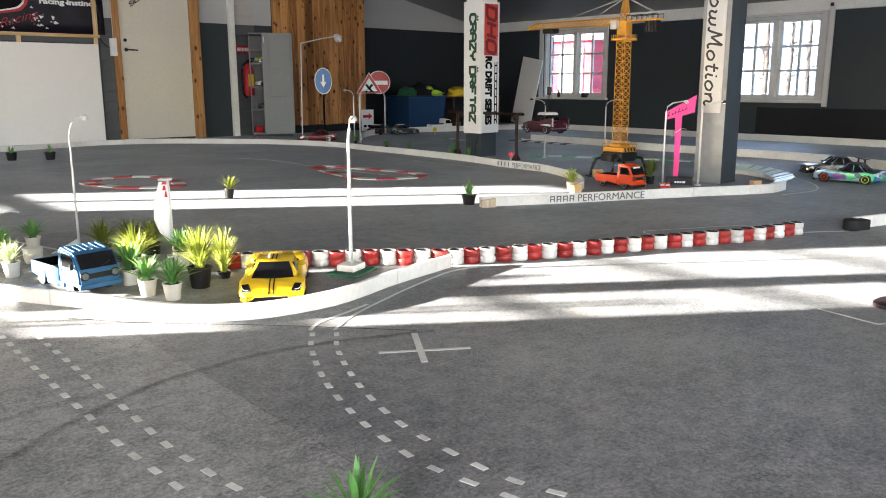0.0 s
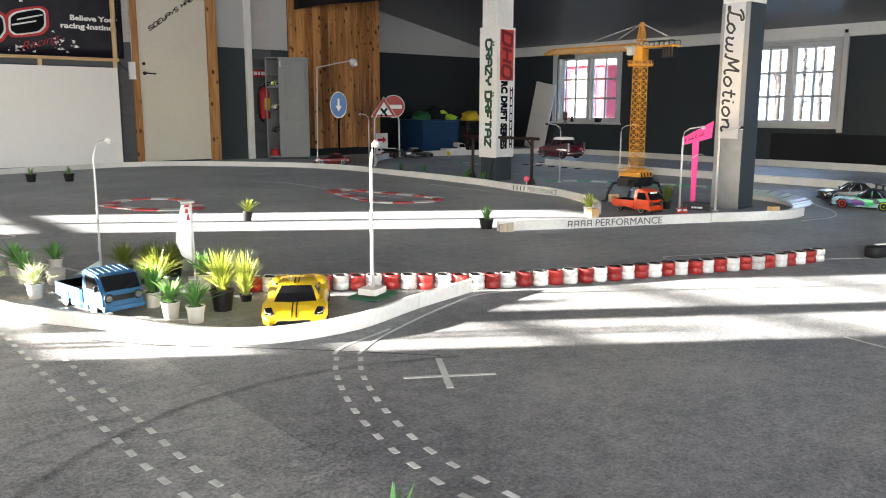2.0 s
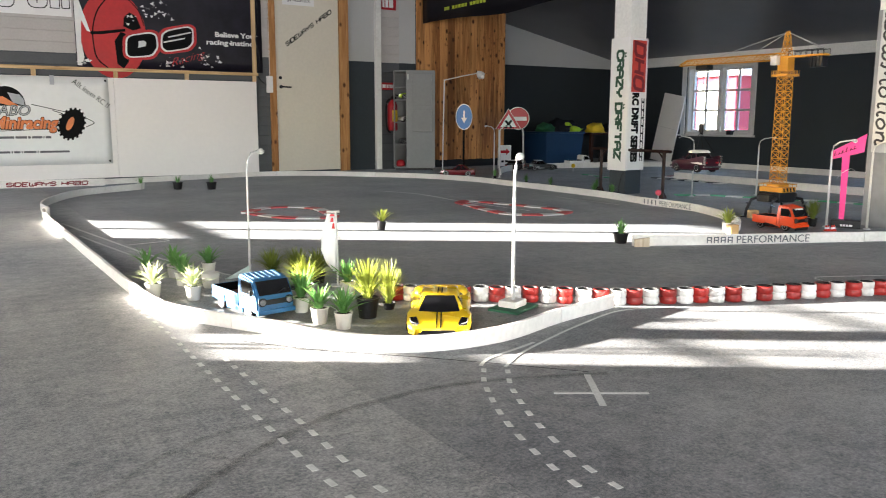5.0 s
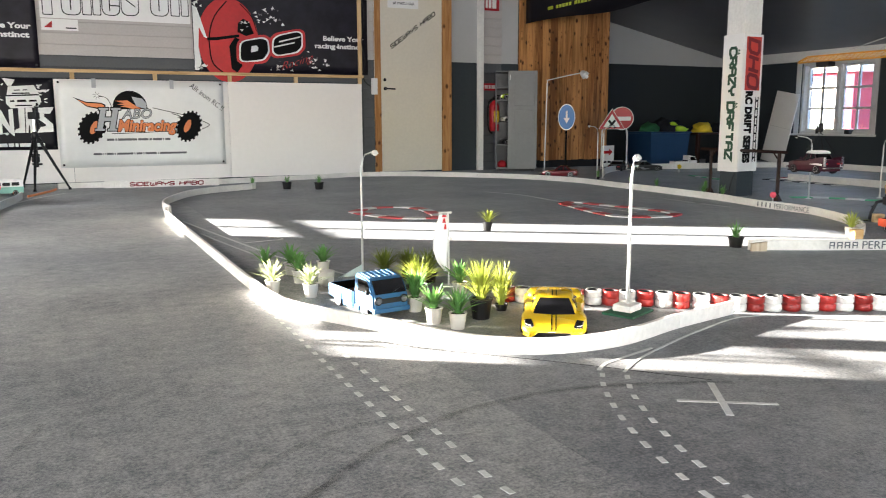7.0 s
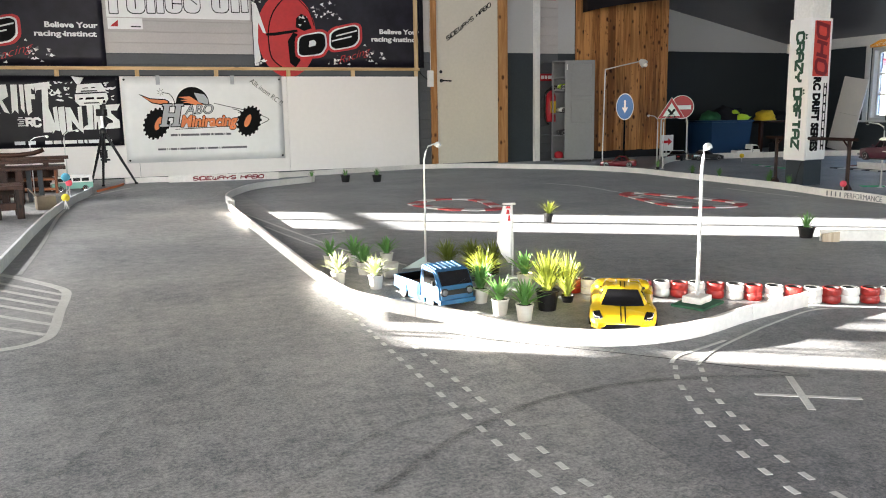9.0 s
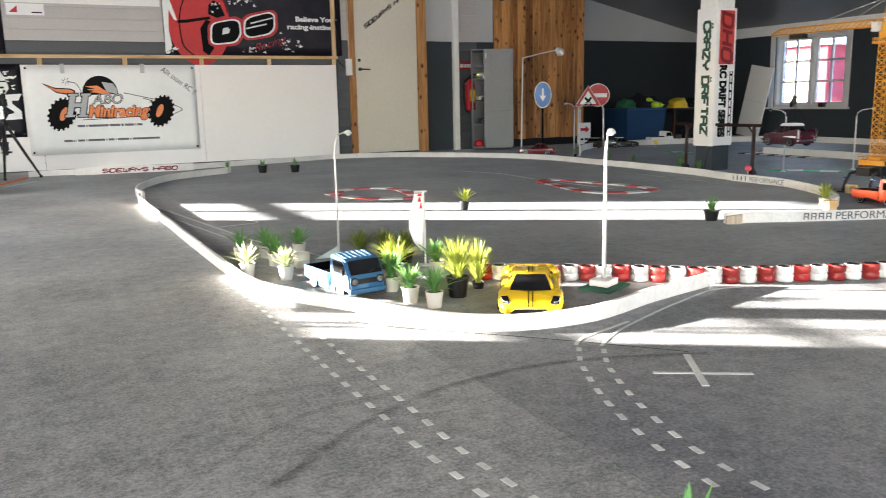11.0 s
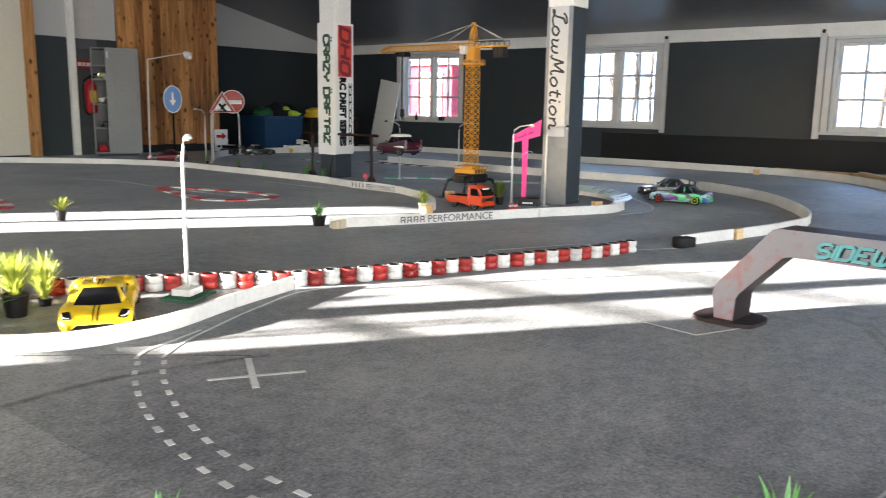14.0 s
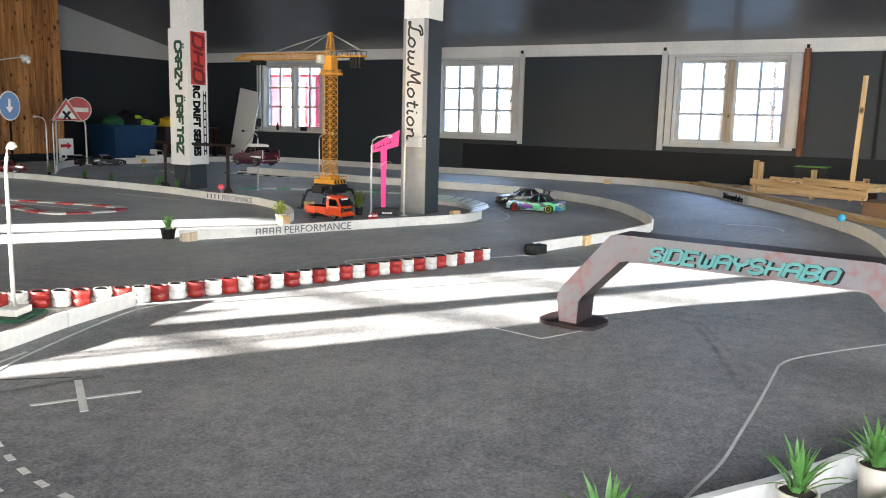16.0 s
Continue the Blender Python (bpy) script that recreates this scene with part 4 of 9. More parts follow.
column_b = pillar(2.42, 5.12, 0.20, "square pillar, pale on one side and dark grey on the other", (0.02, 1.345, 1))
part("pale_face", boxed((-0.004, 0.0, 0.0), (-0.0005, 0.20, 1.345)), PILLAR_GREY, column_b, "light grey painted pillar face")
board = part("board", boxed((-0.012, 0.03, 0.47), (-0.005, 0.172, 1.345), 0.002), BOARD_WHITE, column_b, "white board with black script lettering")
SCRIPT = {"L": [[(0.10, 1.30), (0.30, 1.62), (0.62, 1.72), (0.68, 1.50), (0.46, 1.38), (0.40, 1.0), (0.36, 0.45), (0.22, 0.10), (0.02, 0.06), (0.02, 0.22), (0.24, 0.20), (0.50, 0.02), (0.80, 0.06), (0.98, 0.26)]],
          "o": [[(0.30, 0.84), (0.08, 0.60), (0.06, 0.22), (0.26, 0.0), (0.52, 0.20), (0.54, 0.60), (0.30, 0.84)]],
          "w": [[(0.04, 0.76), (0.16, 0.66), (0.12, 0.18), (0.28, 0.0), (0.48, 0.20), (0.52, 0.74)], [(0.52, 0.60), (0.50, 0.16), (0.66, 0.0), (0.86, 0.24), (0.88, 0.80)]],
          "M": [[(0.0, 0.12), (0.12, 0.0), (0.22, 0.20), (0.34, 1.55)], [(0.34, 1.55), (0.56, 0.35)], [(0.56, 0.35), (0.92, 1.62)], [(0.92, 1.62), (0.94, 0.30), (1.08, 0.0), (1.22, 0.14)]],
          "t": [[(0.26, 1.36), (0.22, 0.25), (0.34, 0.0), (0.50, 0.12)], [(0.02, 0.88), (0.50, 0.92)]],
          "i": [[(0.16, 0.80), (0.14, 0.22), (0.26, 0.0), (0.40, 0.12)], [(0.17, 1.10), (0.17, 1.26)]],
          "n": [[(0.06, 0.80), (0.10, 0.0)], [(0.10, 0.50), (0.30, 0.82), (0.50, 0.70), (0.50, 0.20), (0.64, 0.0), (0.86, 0.22)]]}
bm = bmesh.new()
pen, rise = 0.0, 0
for c in "LowMotion":
    for run in SCRIPT[c]:
        line = [(v.x, v.y) for v in smooth_line(run, 0.12)] if len(run) > 2 else run
        stroke(bm, [(0.0985 * (pen + x + 0.10 * y) * 1.13, 0.066 * y) for x, y in line], 0.0138, 0.0, 0.0015 + 0.0001 * (rise % 4))
        rise += 1
    pen += {"L": 0.92, "w": 1.04, "M": 1.30, "t": 0.56, "i": 0.48, "o": 0.72, "n": 0.9}[c]
bmesh.ops.transform(bm, matrix=on_left_face(0.153, 1.325, 0.0122), verts=bm.verts)
part("lettering", bm, PRINT_SOFT, board, "faded black script lettering")

# ---- door wall: boards, banners, door ----
def planks(parent, s0, s1, z0, z1, split, high=0.118):
    z = z0
    shared = {}
    while z < z1 - 0.02:
        top = min(z + high, z1)
        dark = top <= split + 0.03
        key = (dark, round(top - z, 3))
        if key not in shared:
            h = top - z
            bm = bmesh.new()
            prism(bm, [(-0.016, 0.0), (0.0, 0.0), (0.0, h), (-0.006, h), (-0.012, h - 0.012), (-0.016, 0.02)], 0, s1 - s0, "x")
            mesh = bpy.data.meshes.new("plank")
            bmesh.ops.recalc_face_normals(bm, faces=bm.faces)
            bm.to_mesh(mesh)
            bm.free()
            mesh.materials.append(SIDING_DARK if dark else SIDING_LIGHT)
            shared[key] = mesh
        ob = new("plank", shared[key])
        ob.parent = parent
        ob.location = (s0, D1, z)
        z = top


for s0, s1, z0, z1 in ((S0, 3.34, 1.13, 2.5), (3.345, 3.50, 0.0, 2.5), (5.045, 5.335, 0.0, 2.6)):
    planks(wall_door, s0, s1, z0, z1, 1.42)

for s0, s1 in ((S0 + 0.02, -0.003), (0.0, 1.677), (1.68, 3.32)):
    single("wall_panel", boxed((s0, D1 - 0.05, 0.012), (s1, D1 - 0.032, 1.115), 0.002), WHITE_BOARD, "white hardboard panel standing along the wall", "wall panel", ROOM, "white panels along the wall")
rail = thing("wooden_rail", "raw pine batten frame above the white panels", "wooden rail", ROOM)
part("batten", boxed((S0, D1 - 0.075, 1.185), (3.34, D1 - 0.045, 1.22), 0.003), RAW_X, rail)
for s in (-1.6, -0.78, 0.02, 0.86, 1.68, 2.46, 3.27):
    part("stud", boxed((s, D1 - 0.07, 1.115), (s + 0.045, D1 - 0.046, 1.185), 0.002), RAW_Z, rail)
part("post", boxed((3.285, D1 - 0.04, 1.222), (3.335, D1 - 0.018, 2.4), 0.003), RAW_Z, rail)

BD = D1 - 0.052          # printed faces of the banners on the panels


def banner(name, label, s0, s1, z0, z1, vinyl, d=BD, sag=0.0):
    """A vinyl sheet with a slightly wavy face and eyelets in its corners."""
    b = thing(name, label, "banner", ROOM)
    bm = bmesh.new()
    nx, nz = 24, 10
    grid = []
    for i in range(nx + 1):
        col = []
        for k in range(nz + 1):
            s, z = s0 + (s1 - s0) * i / nx, z0 + (z1 - z0) * k / nz
            col.append(bm.verts.new((s, d - 0.002 - 0.0012 * math.sin(5.1 * s + 3 * z), z + sag * math.sin(math.pi * i / nx) * (1 - k / nz))))
        grid.append(col)
    for i in range(nx):
        for k in range(nz):
            bm.faces.new((grid[i][k], grid[i + 1][k], grid[i + 1][k + 1], grid[i][k + 1]))
    sheet = part("sheet", bm, vinyl, b, smooth=True)
    sol = sheet.modifiers.new("thickness", "SOLIDIFY")
    sol.thickness = 0.0015
    for s in (s0 + 0.03, s1 - 0.03):
        for z in (z0 + 0.03, z1 - 0.03):
            part("eyelet", lathed([(0.012, d - 0.0075), (0.012, d - 0.004)], 10, "y", (s, 0, z)), BLACK_PLASTIC, b)
    return b


def disc(bm, s, z, r, lo, hi, sides=24, squash=1.0):
    prism(bm, [(s + r * math.cos(2 * math.pi * k / sides), z + squash * r * math.sin(2 * math.pi * k / sides)) for k in range(sides)], lo, hi, "y")


P0, P1, P2 = BD - 0.0075, BD - 0.0055, BD - 0.0095
club = banner("banner", "white vinyl club banner with two gear wheels and helmet", -0.13, 1.62, 0.17, 1.11, VINYL_WHITE)
for s, z in ((0.205, 0.598), (1.222, 0.608)):
    teeth = []
    for k in range(36):
        r = 0.158 if k % 2 else 0.178
        for j in (0, 1):
            a = 2 * math.pi * (k + 0.8 * j) / 36
            x, y = 0.80 * r * math.cos(a), r * math.sin(a)
            teeth.append((s + x + 0.20 * y, z + y))
    part("gear_wheel", prismed(teeth, P0, P1, "y"), PRINT_BLACK, club)
for s, z, w in ((0.225, 0.60, 0.036), (1.205, 0.612, 0.034)):
    part("orange_hub", prismed([(s + w * math.cos(a) + 0.38 * 0.072 * math.sin(a), z + 0.072 * math.sin(a)) for a in [2 * math.pi * k / 18 for k in range(18)]], P2, P0 - 0.0003, "y"), PRINT_ORANGE, club)
part("black_spoiler", prismed([(0.035, 0.928), (0.16, 0.878), (0.31, 0.868), (0.355, 0.845), (0.355, 0.815), (0.325, 0.79), (0.17, 0.822)], P0, P1, "y"), PRINT_BLACK, club)
part("orange_spoiler", prismed([(0.07, 0.903), (0.16, 0.866), (0.31, 0.856), (0.34, 0.838), (0.34, 0.822), (0.318, 0.806), (0.175, 0.832)], P2, P0 - 0.0003, "y"), PRINT_ORANGE, club)
bm = bmesh.new()
prism(bm, [(0.425, 0.795)] + [(0.605 + 0.18 * math.cos(a), 0.815 + 0.185 * math.sin(a)) for a in [math.pi * (1 - k / 14) for k in range(15)]] + [(0.785, 0.80)], P0, P1, "y")
part("helmet_shape", bm, PRINT_BLACK, club)
part("visor", prismed([(0.625, 0.935), (0.735, 0.915), (0.775, 0.86), (0.775, 0.80), (0.67, 0.83)], P2, P0 - 0.0003, "y"), PRINT_SILVER, club)
part("orange_flame", prismed([(0.455, 0.888), (0.58, 0.895), (0.65, 0.845), (0.72, 0.80), (0.64, 0.80), (0.56, 0.82), (0.50, 0.825), (0.55, 0.84), (0.47, 0.852), (0.55, 0.862)], P2, P0 - 0.0003, "y"), PRINT_ORANGE, club)
for grow, mat, y0, y1, n in ((0.010, PRINT_BLACK, BD - 0.0105, BD - 0.0096, "lettering_outline"), (0.0, PRINT_SILVER, BD - 0.0116, BD - 0.0107, "lettering")):
    bm = bmesh.new()
    for x in (0.275, 0.40):                # two slanting stems with feet, and the bar between them
        prism(bm, [(x - 0.022 - grow, 0.578 - grow), (x + 0.034 + grow, 0.578 - grow), (x + 0.082 + grow, 0.80 + grow), (x + 0.026 - grow, 0.80 + grow)], y0, y1, "y")
        for z, q in ((0.565, 0.0), (0.79, 0.048)):
            prism(bm, [(x - 0.042 + q - grow, z - grow), (x + 0.054 + q + grow, z - grow), (x + 0.058 + q + grow, z + 0.022 + grow), (x - 0.038 + q - grow, z + 0.022 + grow)], y0 - 0.0002, y1 - 0.0002, "y")
    prism(bm, [(0.32 - grow, 0.668 - grow), (0.43 + grow, 0.668 - grow), (0.44 + grow, 0.71 + grow), (0.33 - grow, 0.71 + grow)], y0 - 0.0004, y1 - 0.0004, "y")
    part(n, bm, mat, club)
letters("lettering_outline", "ABO", 0.150, PRINT_BLACK, club, facing_d(0.518, BD - 0.0100, 0.700), 0.001, 0.98, 0.25, 0.005)
letters("lettering", "ABO", 0.150, PRINT_SILVER, club, facing_d(0.518, BD - 0.0112, 0.700), 0.001, 0.98, 0.25, -0.001)
letters("lettering_outline", "Miniracing", 0.172, PRINT_BLACK, club, facing_d(0.458, BD - 0.0128, 0.562), 0.001, 0.86, 0.25, 0.014)
letters("lettering", "Miniracing", 0.172, PRINT_ORANGE, club, facing_d(0.458, BD - 0.0138, 0.562), 0.001, 0.86, 0.25, 0.007)
letters("lettering", "Allt inom RC !!", 0.085, PRINT_BLACK, club, facing_d(1.245, BD - 0.0065, 1.052, -38), 0.002, 0.85)
bm = bmesh.new()
for line in ([(0.40, 0.532), (0.80, 0.546), (1.09, 0.566)], [(0.84, 0.815), (1.05, 0.765), (1.17, 0.738)], [(1.04, 0.752), (1.13, 0.722), (1.10, 0.708)], [(0.29, 0.935), (0.36, 0.925), (0.40, 0.87), (0.415, 0.81)], [(1.37, 0.67), (1.45, 0.622), (1.36, 0.575)]):
    stroke(bm, [(v.x, v.y) for v in smooth_line(line, 0.03)], 0.007, 0.0, 0.0012)
for k in range(7):
    a = 2 * math.pi * k / 7
    stroke(bm, [(0.272 + 0.014 * math.cos(a), 0.942 + 0.014 * math.sin(a)), (0.272 + 0.042 * math.cos(a), 0.942 + 0.042 * math.sin(a))], 0.005, 0.0, 0.0012)
bmesh.ops.transform(bm, matrix=facing_d(0, BD - 0.0062, 0), verts=bm.verts)
part("thin_line_print", bm, PRINT_BLACK, club, kind="stuff")
for s in (0.25, 1.055):
    part("tape_tab", boxed((s - 0.022, BD - 0.0065, 1.025), (s + 0.022, BD - 0.0052, 1.125)), PRINT_SILVER, club, "grey tape tab")

def bar_row(x, y, widths, height, gap):
    rows = []
    for wide in widths:
        rows.append([(x, y), (x + wide, y), (x + wide, y + height), (x, y + height)])
        x += wide + gap
    return rows


def cut_outs(name, mat, parent, lo, hi, outlines):
    for outline in outlines:
        part(name, prismed(outline, lo, hi, "y"), mat, parent)


cut_outs("text_bar", PRINT_GREY, club, P0, P1, bar_row(0.345, 0.456, [0.075, 0.016, 0.20, 0.11, 0.026, 0.10, 0.012, 0.055], 0.024, 0.010) + bar_row(0.20, 0.302, [0.085, 0.008, 0.008, 0.07, 0.012, 0.17, 0.012, 0.06, 0.012, 0.12, 0.012, 0.29], 0.022, 0.011))

team = banner("banner", "black vinyl banner with jagged white letter shapes and car", -1.75, -0.145, 0.37, 1.12, VINYL_BLACK)
JAGGED = (                                 # pointed strokes, in hundredths of a metre from the banner's lower right
    [(-84, 67), (-69, 69), (-69, 61), (-71, 62), (-72, 42), (-78, 42), (-77, 61), (-82, 60), (-83, 57)],
    [(-93, 66), (-84, 67), (-84, 60), (-87, 62), (-87, 56), (-84, 56), (-84, 51), (-88, 51), (-88, 38), (-92, 34), (-93, 40)],
    [(-98, 66), (-94, 66), (-95, 36), (-98, 41)], [(-106, 66), (-100, 66), (-101, 36), (-104, 40), (-107, 36)],
    [(-122, 66), (-110, 66), (-109, 54), (-115, 50), (-109, 36), (-114, 38), (-118, 48), (-118, 36), (-122, 38)],
    [(-78, 42), (-72, 42), (-71, 16), (-79, 16)], [(-72, 42), (-66, 20), (-70, 15), (-73, 24)], [(-68, 42), (-64, 43), (-63, 17), (-67, 18)],
    [(-63, 42), (-57, 43), (-57, 17), (-61, 13), (-63, 20)], [(-56, 42), (-51, 42), (-51, 17), (-56, 17)], [(-51, 42), (-42, 20), (-40, 14), (-45, 19), (-51, 28)], [(-44, 42), (-40, 43), (-40, 15), (-44, 20)],
    [(-35, 44), (-29, 44), (-30, 18), (-41, 18), (-38, 22), (-35, 23)], [(-28, 44), (-22, 44), (-20, 18), (-25, 18), (-25, 26), (-26, 26), (-27, 18), (-29, 18)],
    [(-17, 44), (-1, 45), (-5, 38), (-11, 38), (-11, 35), (-3, 27), (-3, 19), (-19, 18), (-15, 24), (-10, 25), (-10, 27), (-18, 33)])
shapes = [[(-0.145 + a / 100, 0.37 + b / 100) for a, b in outline] for outline in JAGGED]
# the drawn car: bonnet, lamps and bumper
shapes.append([(-0.57, 1.03), (-0.33, 1.045), (-0.285, 0.955), (-0.59, 0.94)])
shapes.append([(-0.62, 1.115), (-0.50, 1.10), (-0.54, 1.035), (-0.575, 1.035)])
shapes.append([(-0.60, 0.925), (-0.285, 0.94), (-0.27, 0.875), (-0.31, 0.815), (-0.56, 0.805), (-0.60, 0.85)])
rnd = random.Random(12)
for k in range(34):                        # torn smoke on both sides of it
    s = rnd.uniform(-0.84, -0.62) if k % 3 else rnd.uniform(-0.29, -0.20)
    z, r, a = rnd.uniform(0.86, 1.06), rnd.uniform(0.012, 0.034), rnd.uniform(0, 3.1)
    shapes.append([(s + r * q * math.cos(a + b), z + 0.6 * r * q * math.sin(a + b)) for b, q in ((0.0, 1.4), (1.2, 0.5), (2.3, 1.0), (3.4, 1.3), (4.4, 0.45), (5.4, 0.8))])
for k, (a, b) in enumerate(((0.0, 0.07), (0.0, 0.055), (0.015, 0.06), (0.0, 0.07), (0.01, 0.05))):
    shapes.append([(-1.17 + a, 0.60 + 0.021 * k), (-1.17 + b, 0.60 + 0.021 * k), (-1.17 + b, 0.608 + 0.021 * k), (-1.17 + a, 0.608 + 0.021 * k)])
shapes += bar_row(-0.93, 0.405, [0.07, 0.075, 0.14, 0.05, 0.03, 0.11, 0.012, 0.09], 0.036, 0.012)
shapes += bar_row(-1.22, 0.405, [0.10, 0.07], 0.036, 0.03)
cut_outs("white_shape", PRINT_WHITE, team, P0, P1, shapes)
block_letters("lettering", "RC", 0.105, 0.125, PRINT_WHITE, team, facing_d(-1.085, P0 + 0.0018, 0.585), 0.24, gap=0.22)
for a, b, z0, z1 in ((-0.565, -0.52, 0.868, 0.885), (-0.50, -0.41, 0.868, 0.892), (-0.39, -0.31, 0.872, 0.892), (-0.54, -0.37, 0.952, 0.965), (-0.52, -0.36, 0.825, 0.838), (-0.33, -0.30, 0.83, 0.86), (-0.52, -0.46, 0.985, 0.995), (-0.44, -0.39, 0.988, 0.998)):
    part("black_shape", prismed([(a, z0), (b, z0 + 0.004), (b - 0.006, z1 + 0.004), (a + 0.006, z1)], P2, P0 - 0.0003, "y"), PRINT_BLACK, team)

UD = D1 - 0.020
U0, U1, U2 = UD - 0.0075, UD - 0.0055, UD - 0.0095


def racing_banner(s0, s1, z0, o, whole):
    """Blue-black vinyl with a red helmet shape, an emblem of two round-cornered letter plates and splashes; o shifts the print."""
    b = banner("banner", "blue-black and red vinyl racing banner on the siding", s0, s1, z0, 2.35, VINYL_NAVY, UD)

    def printed(name, mat, outline, lo, hi):
        return part(name, prismed([(o + s, z) for s, z in outline], lo, hi, "y"), mat, b)

    def rounded(pts, grow, steps=4):
        """The outline grown outwards from its middle, with its corners cut round."""
        cx, cz = sum(p[0] for p in pts) / len(pts), sum(p[1] for p in pts) / len(pts)
        big = []
        for x, z in pts:
            r = math.hypot(x - cx, z - cz)
            big.append((x + (x - cx) / r * grow, z + (z - cz) / r * grow))
        out = []
        for i, (x, z) in enumerate(big):
            (ax, az), (bx, bz) = big[i - 1], big[(i + 1) % len(big)]
            for t in [k / (steps - 1) for k in range(steps)]:
                p0, p1 = (x + (ax - x) * 0.28, z + (az - z) * 0.28), (x + (bx - x) * 0.28, z + (bz - z) * 0.28)
                out.append(((1 - t) ** 2 * p0[0] + 2 * t * (1 - t) * x + t * t * p1[0], (1 - t) ** 2 * p0[1] + 2 * t * (1 - t) * z + t * t * p1[1]))
        return out
    if whole:
        printed("red_shape", PRINT_RED, [(1.715 + 0.345 * math.cos(a), 1.585 + 0.475 * math.sin(a)) for a in [2 * math.pi * k / 44 for k in range(44)]], U0, U1)
        printed("white_edge", PRINT_WHITE, [(1.326, 1.96), (1.375, 1.93), (1.475, 1.60), (1.44, 1.61), (1.39, 1.72), (1.375, 1.5), (1.40, 1.33), (1.37, 1.24), (1.326, 1.24)], U2, U0 - 0.0003)
        for name, outline in (("black_stroke", [(1.47, 1.605), (1.58, 1.615), (1.84, 1.655), (1.84, 1.625), (1.58, 1.58), (1.48, 1.575)]), ("black_stroke", [(1.79, 1.62), (1.84, 1.60), (1.86, 1.30), (1.80, 1.22), (1.735, 1.27), (1.72, 1.52)]), ("black_hole", [(1.82, 1.68), (1.83, 1.78), (1.89, 1.835), (1.96, 1.80), (2.01, 1.67), (1.92, 1.64)])):
            printed(name, PRINT_BLACK, outline, U2, U0 - 0.0003)
        bm = bmesh.new()
        stroke(bm, [(v.x, v.y) for v in smooth_line([(1.71, 2.02), (1.57, 1.85), (1.505, 1.66), (1.50, 1.48), (1.53, 1.32), (1.65, 1.21)], 0.05)], 0.014, 0.0, 0.0012)
        stroke(bm, [(v.x, v.y) for v in smooth_line([(1.86, 2.0), (1.99, 1.86), (2.04, 1.70)], 0.05)], 0.010, 0.0, 0.0012)
        bmesh.ops.transform(bm, matrix=Matrix.Translation((o, 0, 0)) @ facing_d(0, U0 - 0.0003, 0), verts=bm.verts)
        part("black_line", bm, PRINT_BLACK, b)
    rnd = random.Random(7)
    bm, grey = bmesh.new(), bmesh.new()
    for (x0, x1, z1, z2), count in (((2.02, 2.36, 1.78, 1.97), 26), ((2.18, 2.45, 1.26, 1.34), 12), ((2.66, 2.90, 1.27, 1.42), 16), ((1.33, 1.50, 1.95, 2.10), 16), ((1.33, 1.48, 1.235, 1.30), 10), ((1.86, 1.98, 1.70, 1.80), 8), ((2.2, 3.2, 1.25, 1.95), 10)):
        for k in range(count):
            x, z, r, turn = rnd.uniform(x0, x1), rnd.uniform(z1, z2), rnd.uniform(0.006, 0.024), rnd.uniform(0, 6)
            if whole or o + x > S0 + 0.05:
                prism(grey if k % 4 == 3 else bm, [(o + x + r * q * math.cos(turn + a), z + 0.8 * r * q * math.sin(turn + a)) for a, q in ((0.0, 1.5), (1.1, 0.5), (2.2, 1.1), (3.3, 0.7), (4.2, 1.3), (5.3, 0.6))], UD - 0.0108, UD - 0.0098, "y")
    part("white_spatter", bm, PRINT_WHITE, b, kind="stuff")
    part("grey_spatter", grey, PRINT_GREY, b, kind="stuff")
    plates = (("D", [(1.835, 1.345), (1.85, 1.575), (2.10, 1.625), (2.165, 1.60), (2.175, 1.47), (2.11, 1.375)]), ("S", [(2.225, 1.47), (2.235, 1.61), (2.30, 1.66), (2.52, 1.715), (2.58, 1.69), (2.575, 1.54), (2.51, 1.475), (2.28, 1.43)]))
    for k, (letter, outline) in enumerate(plates):
        if not whole and letter == "D":
            continue
        for grow, mat, lo, hi, n in ((0.050, PRINT_RED, UD - 0.0120, UD - 0.0111, "red_rim"), (0.016, PRINT_WHITE, UD - 0.0130, UD - 0.0122, "white_rim"), (-0.006, PRINT_BLACK, UD - 0.0140, UD - 0.0132, "black_plate")):
            printed(n, mat, rounded(outline, grow), lo - 0.0001 * k, hi - 0.0001 * k)
    if whole:
        printed("letter_hole", PRINT_WHITE, [(1.965, 1.455), (1.975, 1.525), (2.03, 1.538), (2.055, 1.515), (2.045, 1.475)], UD - 0.0150, UD - 0.0142)
    for outline in ([(2.30, 1.580), (2.56, 1.648), (2.56, 1.664), (2.30, 1.597)], [(2.245, 1.520), (2.49, 1.578), (2.49, 1.594), (2.245, 1.537)]):
        printed("letter_slit", PRINT_WHITE, outline, UD - 0.0150, UD - 0.0142)
    letters("lettering", "Believe Your", 0.078, PRINT_WHITE, b, facing_d(o + 2.84, UD - 0.0065, 1.625), 0.002, 1.27, 0, 0.003)
    letters("lettering", "racing instinct", 0.078, PRINT_WHITE, b, facing_d(o + 2.735, UD - 0.0065, 1.535), 0.002, 1.38, 0, 0.003)
    letters("script_lettering", "Racing", 0.125, PRINT_RED, b, facing_d(o + 2.31, UD - 0.0160, 1.255, 18), 0.001, 1.25, 0.6, -0.002)
    return b


racing_banner(1.32, 3.415, 1.225, 0.0, True)
racing_banner(S0 + 0.02, -0.257, 1.225, -3.675, False)

